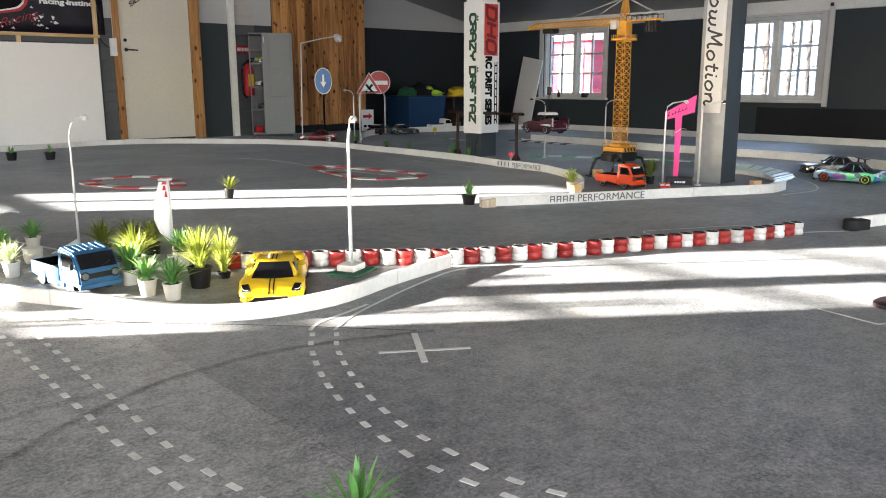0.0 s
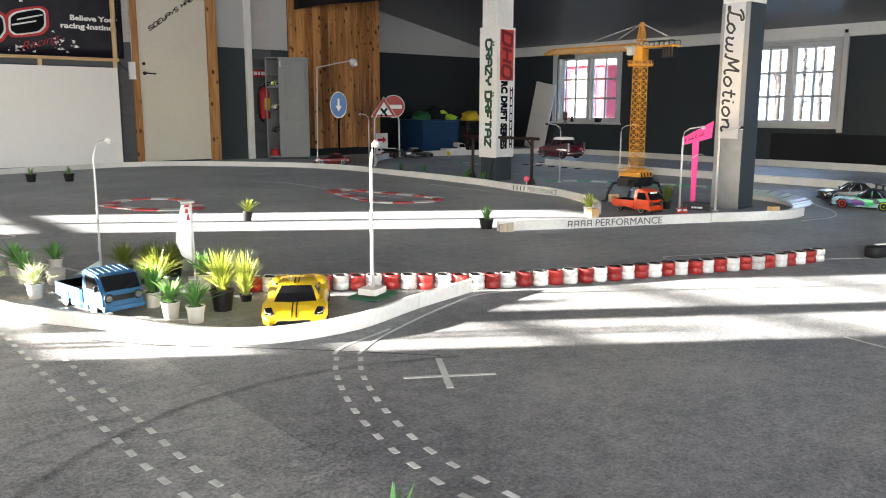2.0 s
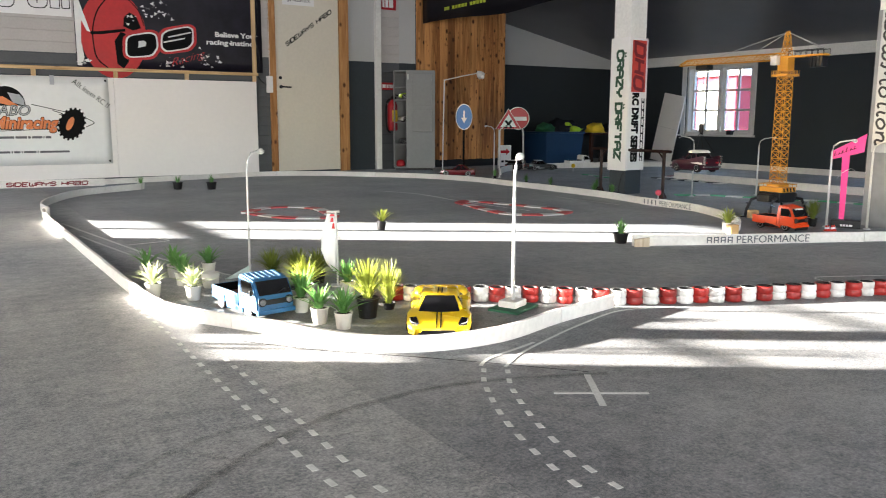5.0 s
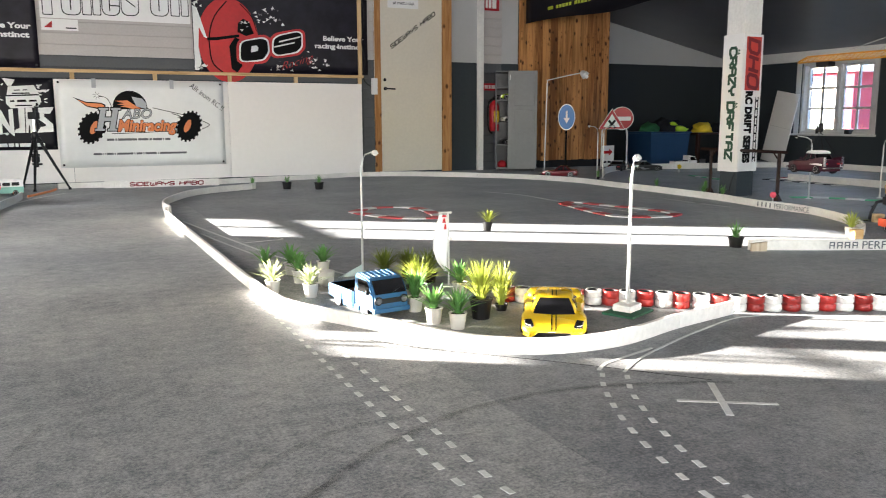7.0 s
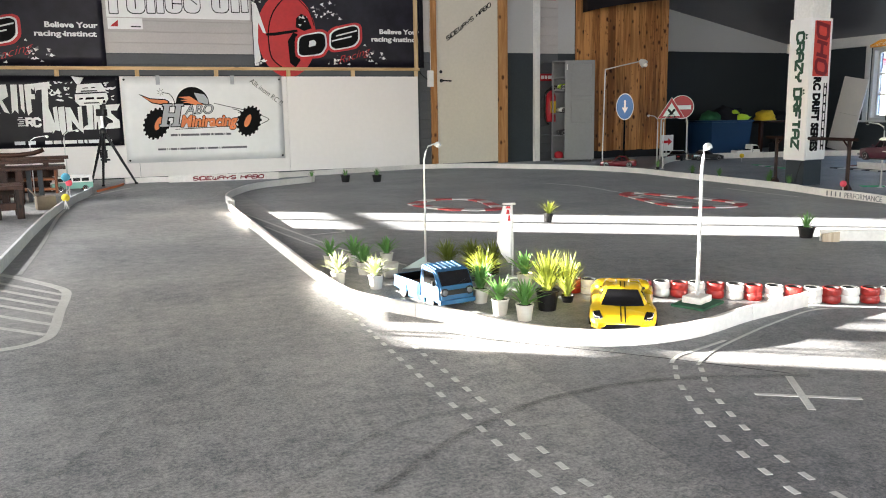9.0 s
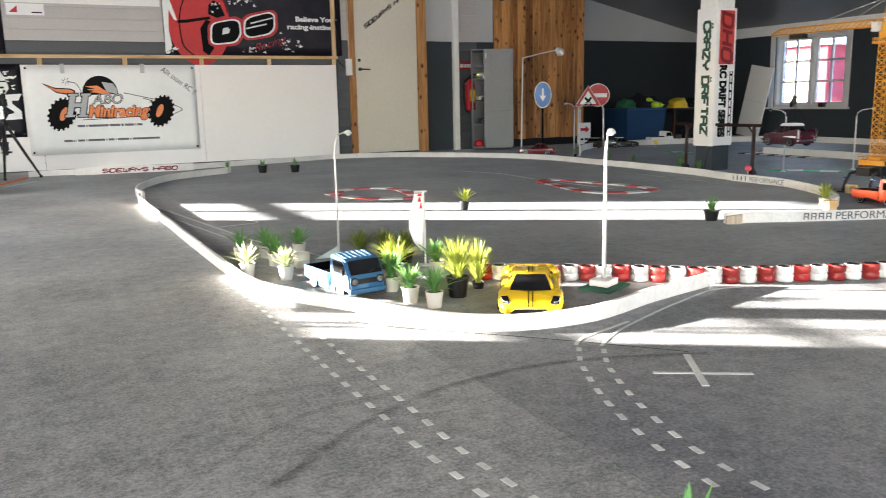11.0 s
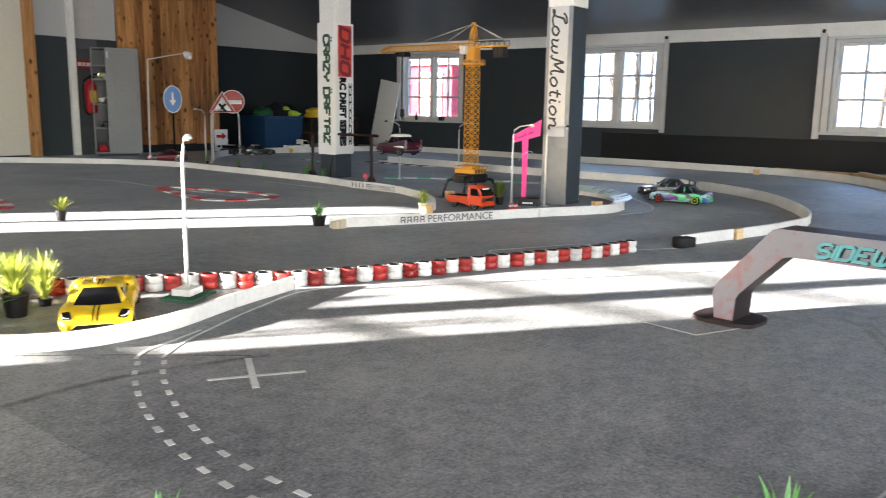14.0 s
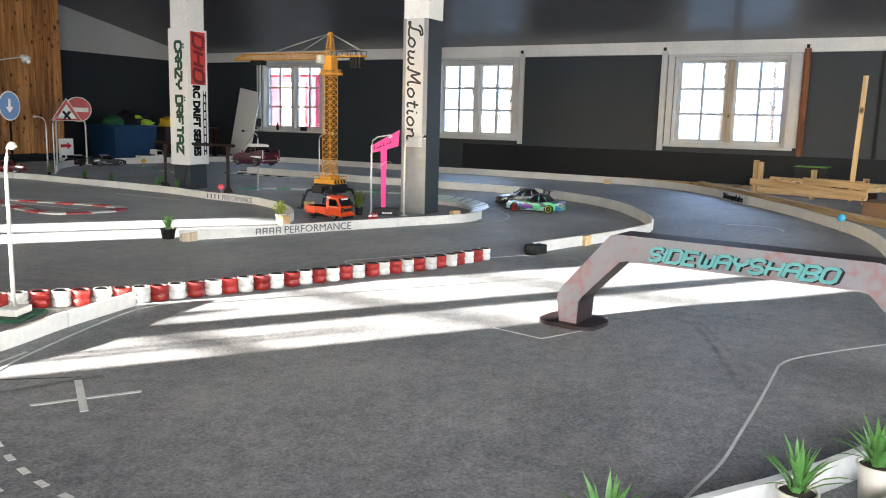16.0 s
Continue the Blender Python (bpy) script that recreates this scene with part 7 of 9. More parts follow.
# yellow mid-engined sports car
yc = thing("model_car", "bright yellow model sports car with black stripes", "model car", flat_at(-0.279, 2.612, 0.0, -88) @ Matrix.Diagonal((0.98, 1.01, 0.89, 1)))
part("body", hull([(-0.215, 0.088, 0.030, 0.064, 0.072), (-0.20, 0.098, 0.020, 0.071, 0.080), (-0.14, 0.104, 0.014, 0.077, 0.085), (-0.07, 0.102, 0.013, 0.073, 0.083), (0.0, 0.094, 0.013, 0.064, 0.079), (0.06, 0.096, 0.013, 0.062, 0.074), (0.12, 0.103, 0.014, 0.064, 0.070), (0.165, 0.102, 0.015, 0.056, 0.062), (0.20, 0.096, 0.016, 0.044, 0.050), (0.222, 0.080, 0.018, 0.032, 0.037)]), YELLOW_CAR, yc, smooth=True)
part("cabin_shell", loft(bmesh.new(), [[Vector((x0, -w, z)), Vector((x0 + 0.3 * (x1 - x0), -w * 1.02, z)), Vector((x1 - 0.03, -w, z)), Vector((x1, -w * 0.86, z)), Vector((x1 + bow, 0, z)), Vector((x1, w * 0.86, z)), Vector((x1 - 0.03, w, z)), Vector((x0 + 0.3 * (x1 - x0), w * 1.02, z)), Vector((x0, w, z))] for x0, x1, w, z, bow in ((-0.17, 0.122, 0.076, 0.066, 0.010), (-0.15, 0.070, 0.067, 0.088, 0.008), (-0.12, 0.022, 0.057, 0.107, 0.004), (-0.11, 0.008, 0.050, 0.112, 0.002))]), YELLOW_CAR, yc, smooth=True)
part("windscreen", loft(bmesh.new(), [[Vector((x + 0.0022, -w, z + 0.0012)), Vector((x + bow + 0.0022, 0, z + 0.0012)), Vector((x + 0.0022, w, z + 0.0012)), Vector((x - 0.004, w, z - 0.002)), Vector((x + bow - 0.004, 0, z - 0.002)), Vector((x - 0.004, -w, z - 0.002))] for x, w, z, bow in ((0.116, 0.0655, 0.0685, 0.0105), (0.070, 0.0575, 0.088, 0.0082), (0.027, 0.0475, 0.1055, 0.0045))]), DARK_GLASS, yc, "dark windscreen")
for sgn in (-1, 1):
    part("side_window", loft(bmesh.new(), [[Vector((x0, sgn * w, z)), Vector((x1, sgn * w, z)), Vector((x1, sgn * (w - 0.006), z)), Vector((x0, sgn * (w - 0.006), z))] for x0, x1, w, z in ((-0.07, 0.060, 0.0735, 0.078), (-0.06, 0.022, 0.0620, 0.100))]), DARK_GLASS, yc)
part("engine_cover", loft(bmesh.new(), [[Vector((x, w * u, z0 + (z - z0) * v)) for u, v in ((-1, 0), (-1.02, 0.35), (-1.0, 0.62), (-0.95, 0.82), (-0.86, 0.94), (-0.70, 0.985), (0, 1.0), (0.70, 0.985), (0.86, 0.94), (0.95, 0.82), (1.0, 0.62), (1.02, 0.35), (1, 0))] for x, w, z0, z in ((-0.085, 0.078, 0.060, 0.098), (-0.10, 0.088, 0.055, 0.103), (-0.135, 0.0935, 0.050, 0.104), (-0.18, 0.093, 0.050, 0.101), (-0.205, 0.089, 0.050, 0.096), (-0.216, 0.084, 0.052, 0.088))]), YELLOW_CAR, yc, smooth=True)
for sgn in (-1, 1):
    part("stripe", loft(bmesh.new(), [[Vector((x, sgn * 0.0065 - 0.002, z)), Vector((x, sgn * 0.0065 + 0.002, z)), Vector((x, sgn * 0.0065 + 0.002, z + 0.0016)), Vector((x, sgn * 0.0065 - 0.002, z + 0.0016))] for x, z in ((0.2215, 0.0370), (0.20, 0.0500), (0.165, 0.0620), (0.12, 0.0700), (0.108, 0.0710))]), PRINT_BLACK, yc)
    part("stripe", boxed((-0.070, sgn * 0.0065 - 0.002, 0.1130), (0.016, sgn * 0.0065 + 0.002, 0.1146)), PRINT_BLACK, yc)
    lamp = part("headlight", loft(bmesh.new(), [[Vector((0.168, sgn * 0.093, 0.050)), Vector((0.168, sgn * 0.072, 0.052)), Vector((0.168, sgn * 0.070, 0.0635)), Vector((0.168, sgn * 0.092, 0.0605))], [Vector((0.206, sgn * 0.088, 0.038)), Vector((0.209, sgn * 0.062, 0.038)), Vector((0.206, sgn * 0.060, 0.0490)), Vector((0.204, sgn * 0.086, 0.0475))]]), DARK_GLASS, yc, "dark headlight glass")
    for y, r, x in ((0.067, 0.0036, 0.2110), (0.076, 0.0034, 0.2095)):
        part("lens", lathed([(0.0, 0.196), (r, 0.196), (r, x - 0.001), (0.0, x)], 10, "x", (0, sgn * y, 0.0425)), LAMP_LENS, lamp)
    part("light_strip", tubed([(0.178, sgn * 0.090, 0.0600), (0.192, sgn * 0.0885, 0.0545), (0.200, sgn * 0.082, 0.0505), (0.204, sgn * 0.070, 0.0495)], 0.0014, 5), POT_WHITE, lamp, "white light strip")
    part("air_slot", prismed([(sgn * 0.064, 0.066), (sgn * 0.078, 0.066), (sgn * 0.074, 0.088), (sgn * 0.064, 0.093)], -0.086, -0.0835, "x"), BLACK_PLASTIC, yc, "dark air tunnel beside the cabin")
    part("antenna_peg", tubed([(-0.045, sgn * 0.02, 0.111), (-0.045, sgn * 0.02, 0.126)], 0.002, 6), CHROME, yc)
part("grille", prismed([(-0.066, 0.010), (0.066, 0.010), (0.048, 0.030), (-0.048, 0.030)], 0.214, 0.2262, "x"), BLACK_PLASTIC, yc, "wide black lower grille")
for sgn in (-1, 1):
    part("bumper_fang", loft(bmesh.new(), [[Vector((x, sgn * y0, z0)), Vector((x, sgn * y1, z0)), Vector((x, sgn * y2, z1)), Vector((x, sgn * y3, z1))] for x, y0, y1, y2, y3, z0, z1 in ((0.196, 0.070, 0.094, 0.094, 0.060, 0.012, 0.040), (0.224, 0.067, 0.076, 0.074, 0.050, 0.013, 0.035))]), YELLOW_CAR, yc)
    part("side_vent", boxed((0.203, sgn * 0.0865 - 0.002, 0.018), (0.2075, sgn * 0.0865 + 0.002, 0.034), 0.001), BLACK_PLASTIC, yc, "dark corner vent")
part("splitter", prismed([(0.17, -0.096), (0.215, -0.080), (0.232, -0.045), (0.232, 0.045), (0.215, 0.080), (0.17, 0.096)], 0.008, 0.012, "z"), BLACK_PLASTIC, yc)
arches(yc, (-0.135, 0.13), 0.0945, 0.028)
for x in (-0.135, 0.13):
    for sgn in (-1, 1):
        wheel(yc, x, sgn * 0.090, 0.030, 0.026, BLACK_PLASTIC, sgn)


def pickup(x, y, turn, paint, label, size=(1, 1, 1), lamp=POT_WHITE, strip=False):
    """A small cab-over pickup with an open bed."""
    t = thing("model_pickup", label, "model truck", flat_at(x, y, 0.0, turn) @ Matrix.Diagonal((*size, 1)), "small cab-over pickups")
    w = 0.075
    side = [(0.040, 0.032), (0.165, 0.030), (0.178, 0.042), (0.178, 0.078), (0.172, 0.098), (0.142, 0.152), (0.128, 0.157), (0.054, 0.169), (0.042, 0.163), (0.040, 0.10)]
    bm = prismed(side, -w, w, "y")
    bmesh.ops.bevel(bm, geom=[e for e in bm.edges if abs(e.verts[0].co.y - e.verts[1].co.y) < 1e-6], offset=0.006, segments=2, affect="EDGES")
    cab_part = part("cab", bm, paint, t)
    part("windscreen", prismed([(0.1745, 0.100), (0.1775, 0.101), (0.1492, 0.152), (0.1462, 0.151)], -w * 0.86, w * 0.86, "y"), DARK_GLASS, cab_part, "dark windscreen")
    part("wiper", tubed([(0.1755, 0.01, 0.105), (0.168, 0.045, 0.118)], 0.0014, 5), BLACK_PLASTIC, cab_part)
    for sgn in (-1, 1):
        lo, hi = sorted((sgn * (w + 0.0012), sgn * (w - 0.002)))
        # The cab is solid: its shaded interior is painted on as a black panel.
        part("side_window", prismed([(0.066, 0.100), (0.158, 0.100), (0.134, 0.148), (0.066, 0.150)], lo, hi, "y"), CAR_INTERIOR_DARK, cab_part, "black panel painted as the dark cab interior")
        part("door_line", prismed([(0.058, 0.042), (0.060, 0.042), (0.060, 0.155), (0.058, 0.155)], lo, hi, "y"), BLACK_PLASTIC, cab_part)
        part("door_handle", boxed((0.068, sgn * (w + 0.001) - 0.002, 0.086), (0.084, sgn * (w + 0.001) + 0.002, 0.090)), BLACK_PLASTIC, cab_part)
        part("mirror", boxed((0.150, sgn * (w + 0.012) - 0.006, 0.100), (0.158, sgn * (w + 0.012) + 0.006, 0.122), 0.002), BLACK_PLASTIC, cab_part)
        part("lamp_housing", lathed([(0.0, 0.1765), (0.0172, 0.1765), (0.0172, 0.1800), (0.0, 0.1805)], 18, "x", (0, sgn * 0.054, 0.0745)), BLACK_PLASTIC, cab_part, "dark lamp housing")
        part("headlight", lathed([(0.0, 0.180), (0.0125, 0.180), (0.0122, 0.1825), (0.008, 0.1845), (0.0, 0.185)], 16, "x", (0, sgn * 0.054, 0.0745)), lamp, cab_part, "round headlight", smooth=True)
    part("grille", boxed((0.1765, -0.070, 0.062), (0.1790, 0.070, 0.083), 0.001), BLACK_PLASTIC, cab_part, "black grille panel")
    if strip:
        part("sun_strip", prismed([(0.1545, 0.1425), (0.1572, 0.1435), (0.1516, 0.1535), (0.1489, 0.1525)], -w * 0.5, w * 0.5, "y"), SIGN_WHITE, cab_part, "white sticker along the windscreen top")
        for sgn in (-1, 1):
            lo, hi = sorted((sgn * (w + 0.0052), sgn * (w + 0.0034)))
            part("side_graphic", prismed([(-0.055, 0.018), (0.060, 0.018), (0.060, 0.026), (0.0, 0.036), (-0.055, 0.044)], lo - sgn * 0.0032, hi - sgn * 0.0032, "y"), BLACK_PLASTIC, t, "black side graphic")
        part("air_dam", boxed((0.1795, -w + 0.01, 0.012), (0.1875, w - 0.01, 0.030), 0.002), BLACK_PLASTIC, t, "black front air dam")
    part("bumper", boxed((0.168, -w - 0.002, 0.026), (0.186, w + 0.002, 0.045), 0.004), paint, t)
    for k in range(6):
        part("roof_rib", prismed([(0.056, 0.1665), (0.124, 0.1566), (0.124, 0.1610), (0.056, 0.1708)], -0.055 + 0.022 * k - 0.0028, -0.055 + 0.022 * k + 0.0028, "y"), paint, cab_part)
    part("bed_floor", boxed((-0.165, -w + 0.004, 0.046), (0.036, w - 0.004, 0.052)), RUST_WOOD if paint is BLUE_CAR else BLACK_PLASTIC, t, "dark bed floor")
    for sgn in (-1, 1):
        part("bed_side", boxed((-0.168, sgn * (w - 0.002) - 0.003, 0.038), (0.036, sgn * (w - 0.002) + 0.003, 0.088), 0.0015), paint, t)
        part("bed_lining", boxed((-0.165, sgn * (w - 0.0075) - 0.0012, 0.0525), (0.032, sgn * (w - 0.0075) + 0.0012, 0.0872)), CAR_INTERIOR_DARK, t, "dark bed lining")
        part("mudguard", boxed((-0.138, sgn * (w + 0.003) - 0.0018, 0.036), (-0.062, sgn * (w + 0.003) + 0.0018, 0.064), 0.0015), paint, t)
    for sgn in (-1, 1):
        part("side_skirt", boxed((-0.055, sgn * (w - 0.004) - 0.004, 0.016), (0.066, sgn * (w - 0.004) + 0.004, 0.0375), 0.002), paint, t)
    part("tailgate", boxed((-0.172, -w + 0.002, 0.042), (-0.1685, w - 0.002, 0.088), 0.001), paint, t)
    part("headboard", boxed((0.0365, -w + 0.002, 0.050), (0.0395, w - 0.002, 0.104), 0.001), paint, t)
    part("bed_lining", boxed((0.0325, -w + 0.010, 0.0525), (0.0355, w - 0.010, 0.102)), CAR_INTERIOR_DARK, t, "dark bed lining")
    part("bed_lining", boxed((-0.1675, -w + 0.010, 0.0525), (-0.1650, w - 0.010, 0.0872)), CAR_INTERIOR_DARK, t, "dark bed lining")
    part("chassis", boxed((-0.165, -0.035, 0.022), (0.16, 0.035, 0.050), 0.002), BLACK_PLASTIC, t)
    for xw in (-0.10, 0.105):
        for sgn in (-1, 1):
            wheel(t, xw, sgn * 0.062, 0.029, 0.024, STEEL, sgn)
    return t


pickup(-0.952, 2.725, -46, BLUE_CAR, "blue model pickup with ribbed roof and empty bed", (0.98, 0.92, 0.87), LAMP_LENS)
pickup(1.70, 5.06, -58, ORANGE_CAR, "orange model pickup parked under the crane", (0.88, 0.88, 0.92), STEEL_DARK, True)


def saloon(x, y, z, turn, paint, label, rims=(STEEL, STEEL), wing=False, length=0.42, roof_paint=None, name="model_car", glass=DARK_GLASS, tall=1.0, long_roof=False):
    c = thing(name, label, "model car", flat_at(x, y, z, turn), "model cars")
    h, k = length / 2, tall
    part("body", hull([(-h, 0.076, 0.030, 0.066 * k, 0.076 * k), (-h * 0.96, 0.088, 0.020, 0.074 * k, 0.086 * k), (-h * 0.62, 0.095, 0.014, 0.076 * k, 0.086 * k), (-h * 0.2, 0.092, 0.012, 0.072 * k, 0.082 * k), (h * 0.2, 0.092, 0.012, 0.070 * k, 0.080 * k), (h * 0.62, 0.095, 0.014, 0.068 * k, 0.077 * k), (h * 0.93, 0.088, 0.018, 0.060 * k, 0.068 * k), (h, 0.074, 0.022, 0.048 * k, 0.056 * k)]), paint, c)
    cabin(c, (-h * (0.80 if long_roof else 0.66), h * 0.30), (-h * (0.62 if long_roof else 0.40), h * 0.02), 0.078 * k, 0.124 * k, 0.084, 0.064, roof_paint or paint, glass, frame=paint)
    for sgn in (-1, 1):
        lamp_patch(c, "headlight", h * 0.975, sgn * 0.062, 0.052 * k, 0.03, 0.014, CHROME)
        lamp_patch(c, "tail_light", -h * 0.985, sgn * 0.060, 0.060 * k, 0.034, 0.014, SIGN_RED)
        part("mirror", boxed((h * 0.20, sgn * 0.096 - 0.007, 0.084 * k), (h * 0.25, sgn * 0.096 + 0.007, 0.094 * k), 0.002), paint, c)
        part("side_skirt", boxed((-h * 0.45, sgn * 0.094 - 0.004, 0.008), (h * 0.45, sgn * 0.094 + 0.004, 0.016), 0.0015), BLACK_PLASTIC, c)
    part("front_bumper", boxed((h * 0.93, -0.08, 0.010), (h * 1.03, 0.08, 0.020), 0.003), BLACK_PLASTIC, c)
    part("rear_bumper", boxed((-h * 1.02, -0.08, 0.018), (-h * 0.95, 0.08, 0.036), 0.003), paint, c)
    if wing:
        part("rear_wing", boxed((-h * 1.06, -0.098, 0.112 * k), (-h * 0.90, 0.098, 0.116 * k), 0.0015), BLACK_PLASTIC, c)
        for sgn in (-1, 1):
            part("wing_stay", boxed((-h * 1.0, sgn * 0.06 - 0.002, 0.082 * k), (-h * 0.94, sgn * 0.06 + 0.002, 0.1115 * k)), BLACK_PLASTIC, c)
    arches(c, (-h * 0.62, h * 0.62), 0.0915, 0.032)
    for xw, rim in ((-h * 0.62, rims[0]), (h * 0.62, rims[1])):
        for sgn in (-1, 1):
            wheel(c, xw, sgn * 0.083, 0.032, 0.026, rim, sgn)
    return c


saloon(3.34, 5.13, 0, 130, DRIFT_GREEN, "green and blue printed model saloon with lime and red wheels", (LIME, RED_PLASTIC), roof_paint=BLACK_PLASTIC)
saloon(3.52, 5.62, 0, 168, DRIFT_BLACK, "black printed model coupe with rear wing", (STEEL, STEEL), True)
saloon(-0.46, 9.66, 0, 175, RED_CAR, "dark red model coupe parked behind the barrier")
saloon(0.62, 10.95, 0, 20, DRIFT_BLACK, "black and white model car body behind the barrier", roof_paint=CAR_WHITE)
saloon(0.28, 10.95, 0, 70, BLACK_PLASTIC, "black model car body behind the barrier", roof_paint=CAR_WHITE)
t = pickup(1.20, 11.75, 25, CAR_WHITE, "white model pickup beside the blue bin")
for height, turn, paint, top, lab in ((0.935, 190, LIME, BLACK_PLASTIC, "lime and black model car body on a cabinet shelf"), (0.635, 200, CAR_WHITE, None, "white model car body on a cabinet shelf"), (0.345, 195, BLACK_PLASTIC, None, "black model car body on a cabinet shelf")):
    spot = CABINET @ Vector((0.25, 0.175, height))
    saloon(*spot, turn, paint, lab, roof_paint=top, length=0.36)
single("red_helmet", lathed([(0.0, 0.0), (0.055, 0.0), (0.062, 0.03), (0.055, 0.065), (0.03, 0.085), (0.0, 0.09)], 16), SIGN_RED, "small red helmet on the cabinet floor", "helmet", CABINET @ flat_at(0.085, 0.07, 0.051), smooth=True)

bus = thing("model_bus", "mint green and white model camper bus", "model bus", flat_at(-5.39, 6.45, 0, 226) @ Matrix.Diagonal((0.90, 0.92, 0.94, 1)))
bm = prismed([(-0.19, 0.028), (0.185, 0.028), (0.197, 0.05), (0.197, 0.088), (-0.197, 0.088), (-0.197, 0.04)], -0.072, 0.072, "y")
part("body", bm, MINT_CAR, bus)
part("upper_body", prismed([(-0.197, 0.0885), (0.197, 0.0885), (0.185, 0.13), (0.165, 0.152), (-0.18, 0.154), (-0.192, 0.14)], -0.068, 0.068, "y"), CAR_WHITE, bus, "white upper body and roof")
for sgn in (-1, 1):
    for k in range(4):
        lo, hi = sorted((sgn * 0.0695, sgn * 0.066))
        part("side_window", prismed([(-0.16 + 0.083 * k, 0.100), (-0.09 + 0.083 * k, 0.100), (-0.092 + 0.083 * k, 0.132), (-0.158 + 0.083 * k, 0.132)], lo, hi, "y"), DARK_GLASS, bus)
    part("headlight", lathed([(0.0, 0.196), (0.015, 0.196), (0.012, 0.202), (0.0, 0.203)], 14, "x", (0, sgn * 0.045, 0.075)), CHROME, bus)
part("windscreen", prismed([(0.193, 0.094), (0.1975, 0.094), (0.184, 0.134), (0.180, 0.134)], -0.058, 0.058, "y"), DARK_GLASS, bus)
part("bumper", boxed((0.185, -0.074, 0.022), (0.208, 0.074, 0.036), 0.004), CAR_WHITE, bus)
part("roof_rack", boxed((-0.12, -0.05, 0.1535), (0.08, 0.05, 0.164), 0.003), CAR_WHITE, bus)
for xw in (-0.12, 0.115):
    for sgn in (-1, 1):
        wheel(bus, xw, sgn * 0.062, 0.030, 0.022, CHROME, sgn)

# plum saloon hung from the crane hook
hung_car = saloon(1.472, 6.26, 0.284, 118, PLUM_CAR, "plum and white finned model car hanging from the crane", (CHROME, CHROME), roof_paint=CAR_WHITE, length=0.40, tall=1.25)
for sgn in (-1, 1):
    part("tail_fin", prismed([(-0.20, 0.07), (-0.02, 0.098), (-0.18, 0.128), (-0.21, 0.128)], sgn * 0.088 - 0.004, sgn * 0.088 + 0.004, "y"), PLUM_CAR, hung_car)
    part("fin_trim", boxed((-0.222, sgn * 0.088 - 0.007, 0.055), (-0.205, sgn * 0.088 + 0.007, 0.126), 0.003), CHROME, hung_car, "bright tail fin trim")
    part("side_flash", prismed([(-0.19, 0.060), (-0.06, 0.068), (-0.06, 0.071), (-0.14, 0.078), (-0.19, 0.075)], min(sgn * 0.0935, sgn * 0.0975), max(sgn * 0.0935, sgn * 0.0975), "y"), CAR_WHITE, hung_car, "white side flash")
part("hardtop", loft(bmesh.new(), [[Vector((x0, -w * 0.86, z)), Vector((x0 + 0.02, -w, z)), Vector((x1 - 0.02, -w, z)), Vector((x1, -w * 0.86, z)), Vector((x1, w * 0.86, z)), Vector((x1 - 0.02, w, z)), Vector((x0 + 0.02, w, z)), Vector((x0, w * 0.86, z))] for x0, x1, w, z in ((-0.110, 0.020, 0.074, 0.149), (-0.108, 0.018, 0.073, 0.159), (-0.096, 0.008, 0.064, 0.168), (-0.07, -0.012, 0.045, 0.1715))]), CAR_WHITE, hung_car, "white hardtop roof")
part("chrome_bumper", boxed((0.188, -0.092, 0.030), (0.212, 0.092, 0.048), 0.006), CHROME, hung_car)
part("chrome_bumper", boxed((-0.218, -0.092, 0.034), (-0.196, 0.092, 0.050), 0.006), CHROME, hung_car)
hung_car.matrix_world = hung_car.matrix_world @ Matrix.Diagonal((0.89, 0.90, 0.94, 1))

# ---- arch over the lane ----
arch = thing("track_arch", "weathered pinkish grey arch with turquoise lettering", "arch", flat_at(1.62, 2.09, 0.0, -61))
outer = [(-0.058, 0.012), (-0.069, 0.093), (-0.055, 0.125), (0.105, 0.312), (0.125, 0.318), (0.855, 0.318), (0.875, 0.312), (1.035, 0.125), (1.049, 0.093), (1.038, 0.012)]
inner = [(0.976, 0.012), (0.972, 0.085), (0.96, 0.104), (0.838, 0.233), (0.815, 0.238), (0.165, 0.238), (0.142, 0.233), (0.02, 0.104), (0.008, 0.085), (0.004, 0.012)]
part("front_board", prismed(outer + inner, -0.004, 0.0, "y"), ARCH_PAINT, arch, "grey board streaked with dull red")
part("core", prismed([(x, z) for x, z in outer + inner], 0.0005, 0.112, "y"), ARCH_DARK, arch, "dark maroon edge boards")
part("back_board", prismed(outer + inner, 0.1125, 0.1165, "y"), ARCH_PAINT, arch)
for cx in (-0.05, 1.01):
    part("foot_plate", prismed([(cx + 0.02 + 0.105 * math.copysign(abs(math.cos(a)) ** 0.6, math.cos(a)), 0.05 + 0.092 * math.copysign(abs(math.sin(a)) ** 0.6, math.sin(a))) for a in [2 * math.pi * k / 28 for k in range(28)]], 0.0, 0.012, "z"), ARCH_DARK, arch, "dark rounded foot plate")
block_letters("lettering_shadow", "SIDEWAYSHABO", 0.049, 0.520, BLACK_PLASTIC, arch, Matrix.Translation((0.2375, -0.0045, 0.2450)) @ pose(0, 0, 0, 90, 0, 0), 0.22, 0.36, 0.003, 0.30, label="black outline beside the letters")
block_letters("lettering", "SIDEWAYSHABO", 0.048, 0.518, TURQUOISE, arch, Matrix.Translation((0.2335, -0.0078, 0.2475)) @ pose(0, 0, 0, 90, 0, 0), 0.185, 0.36, 0.006, 0.30, label="raised turquoise letters")

# ---- tower crane ----
crane = thing("toy_crane", "orange-yellow toy tower crane on a black base", "toy crane", flat_at(1.905, 5.70, 0.0, 123))


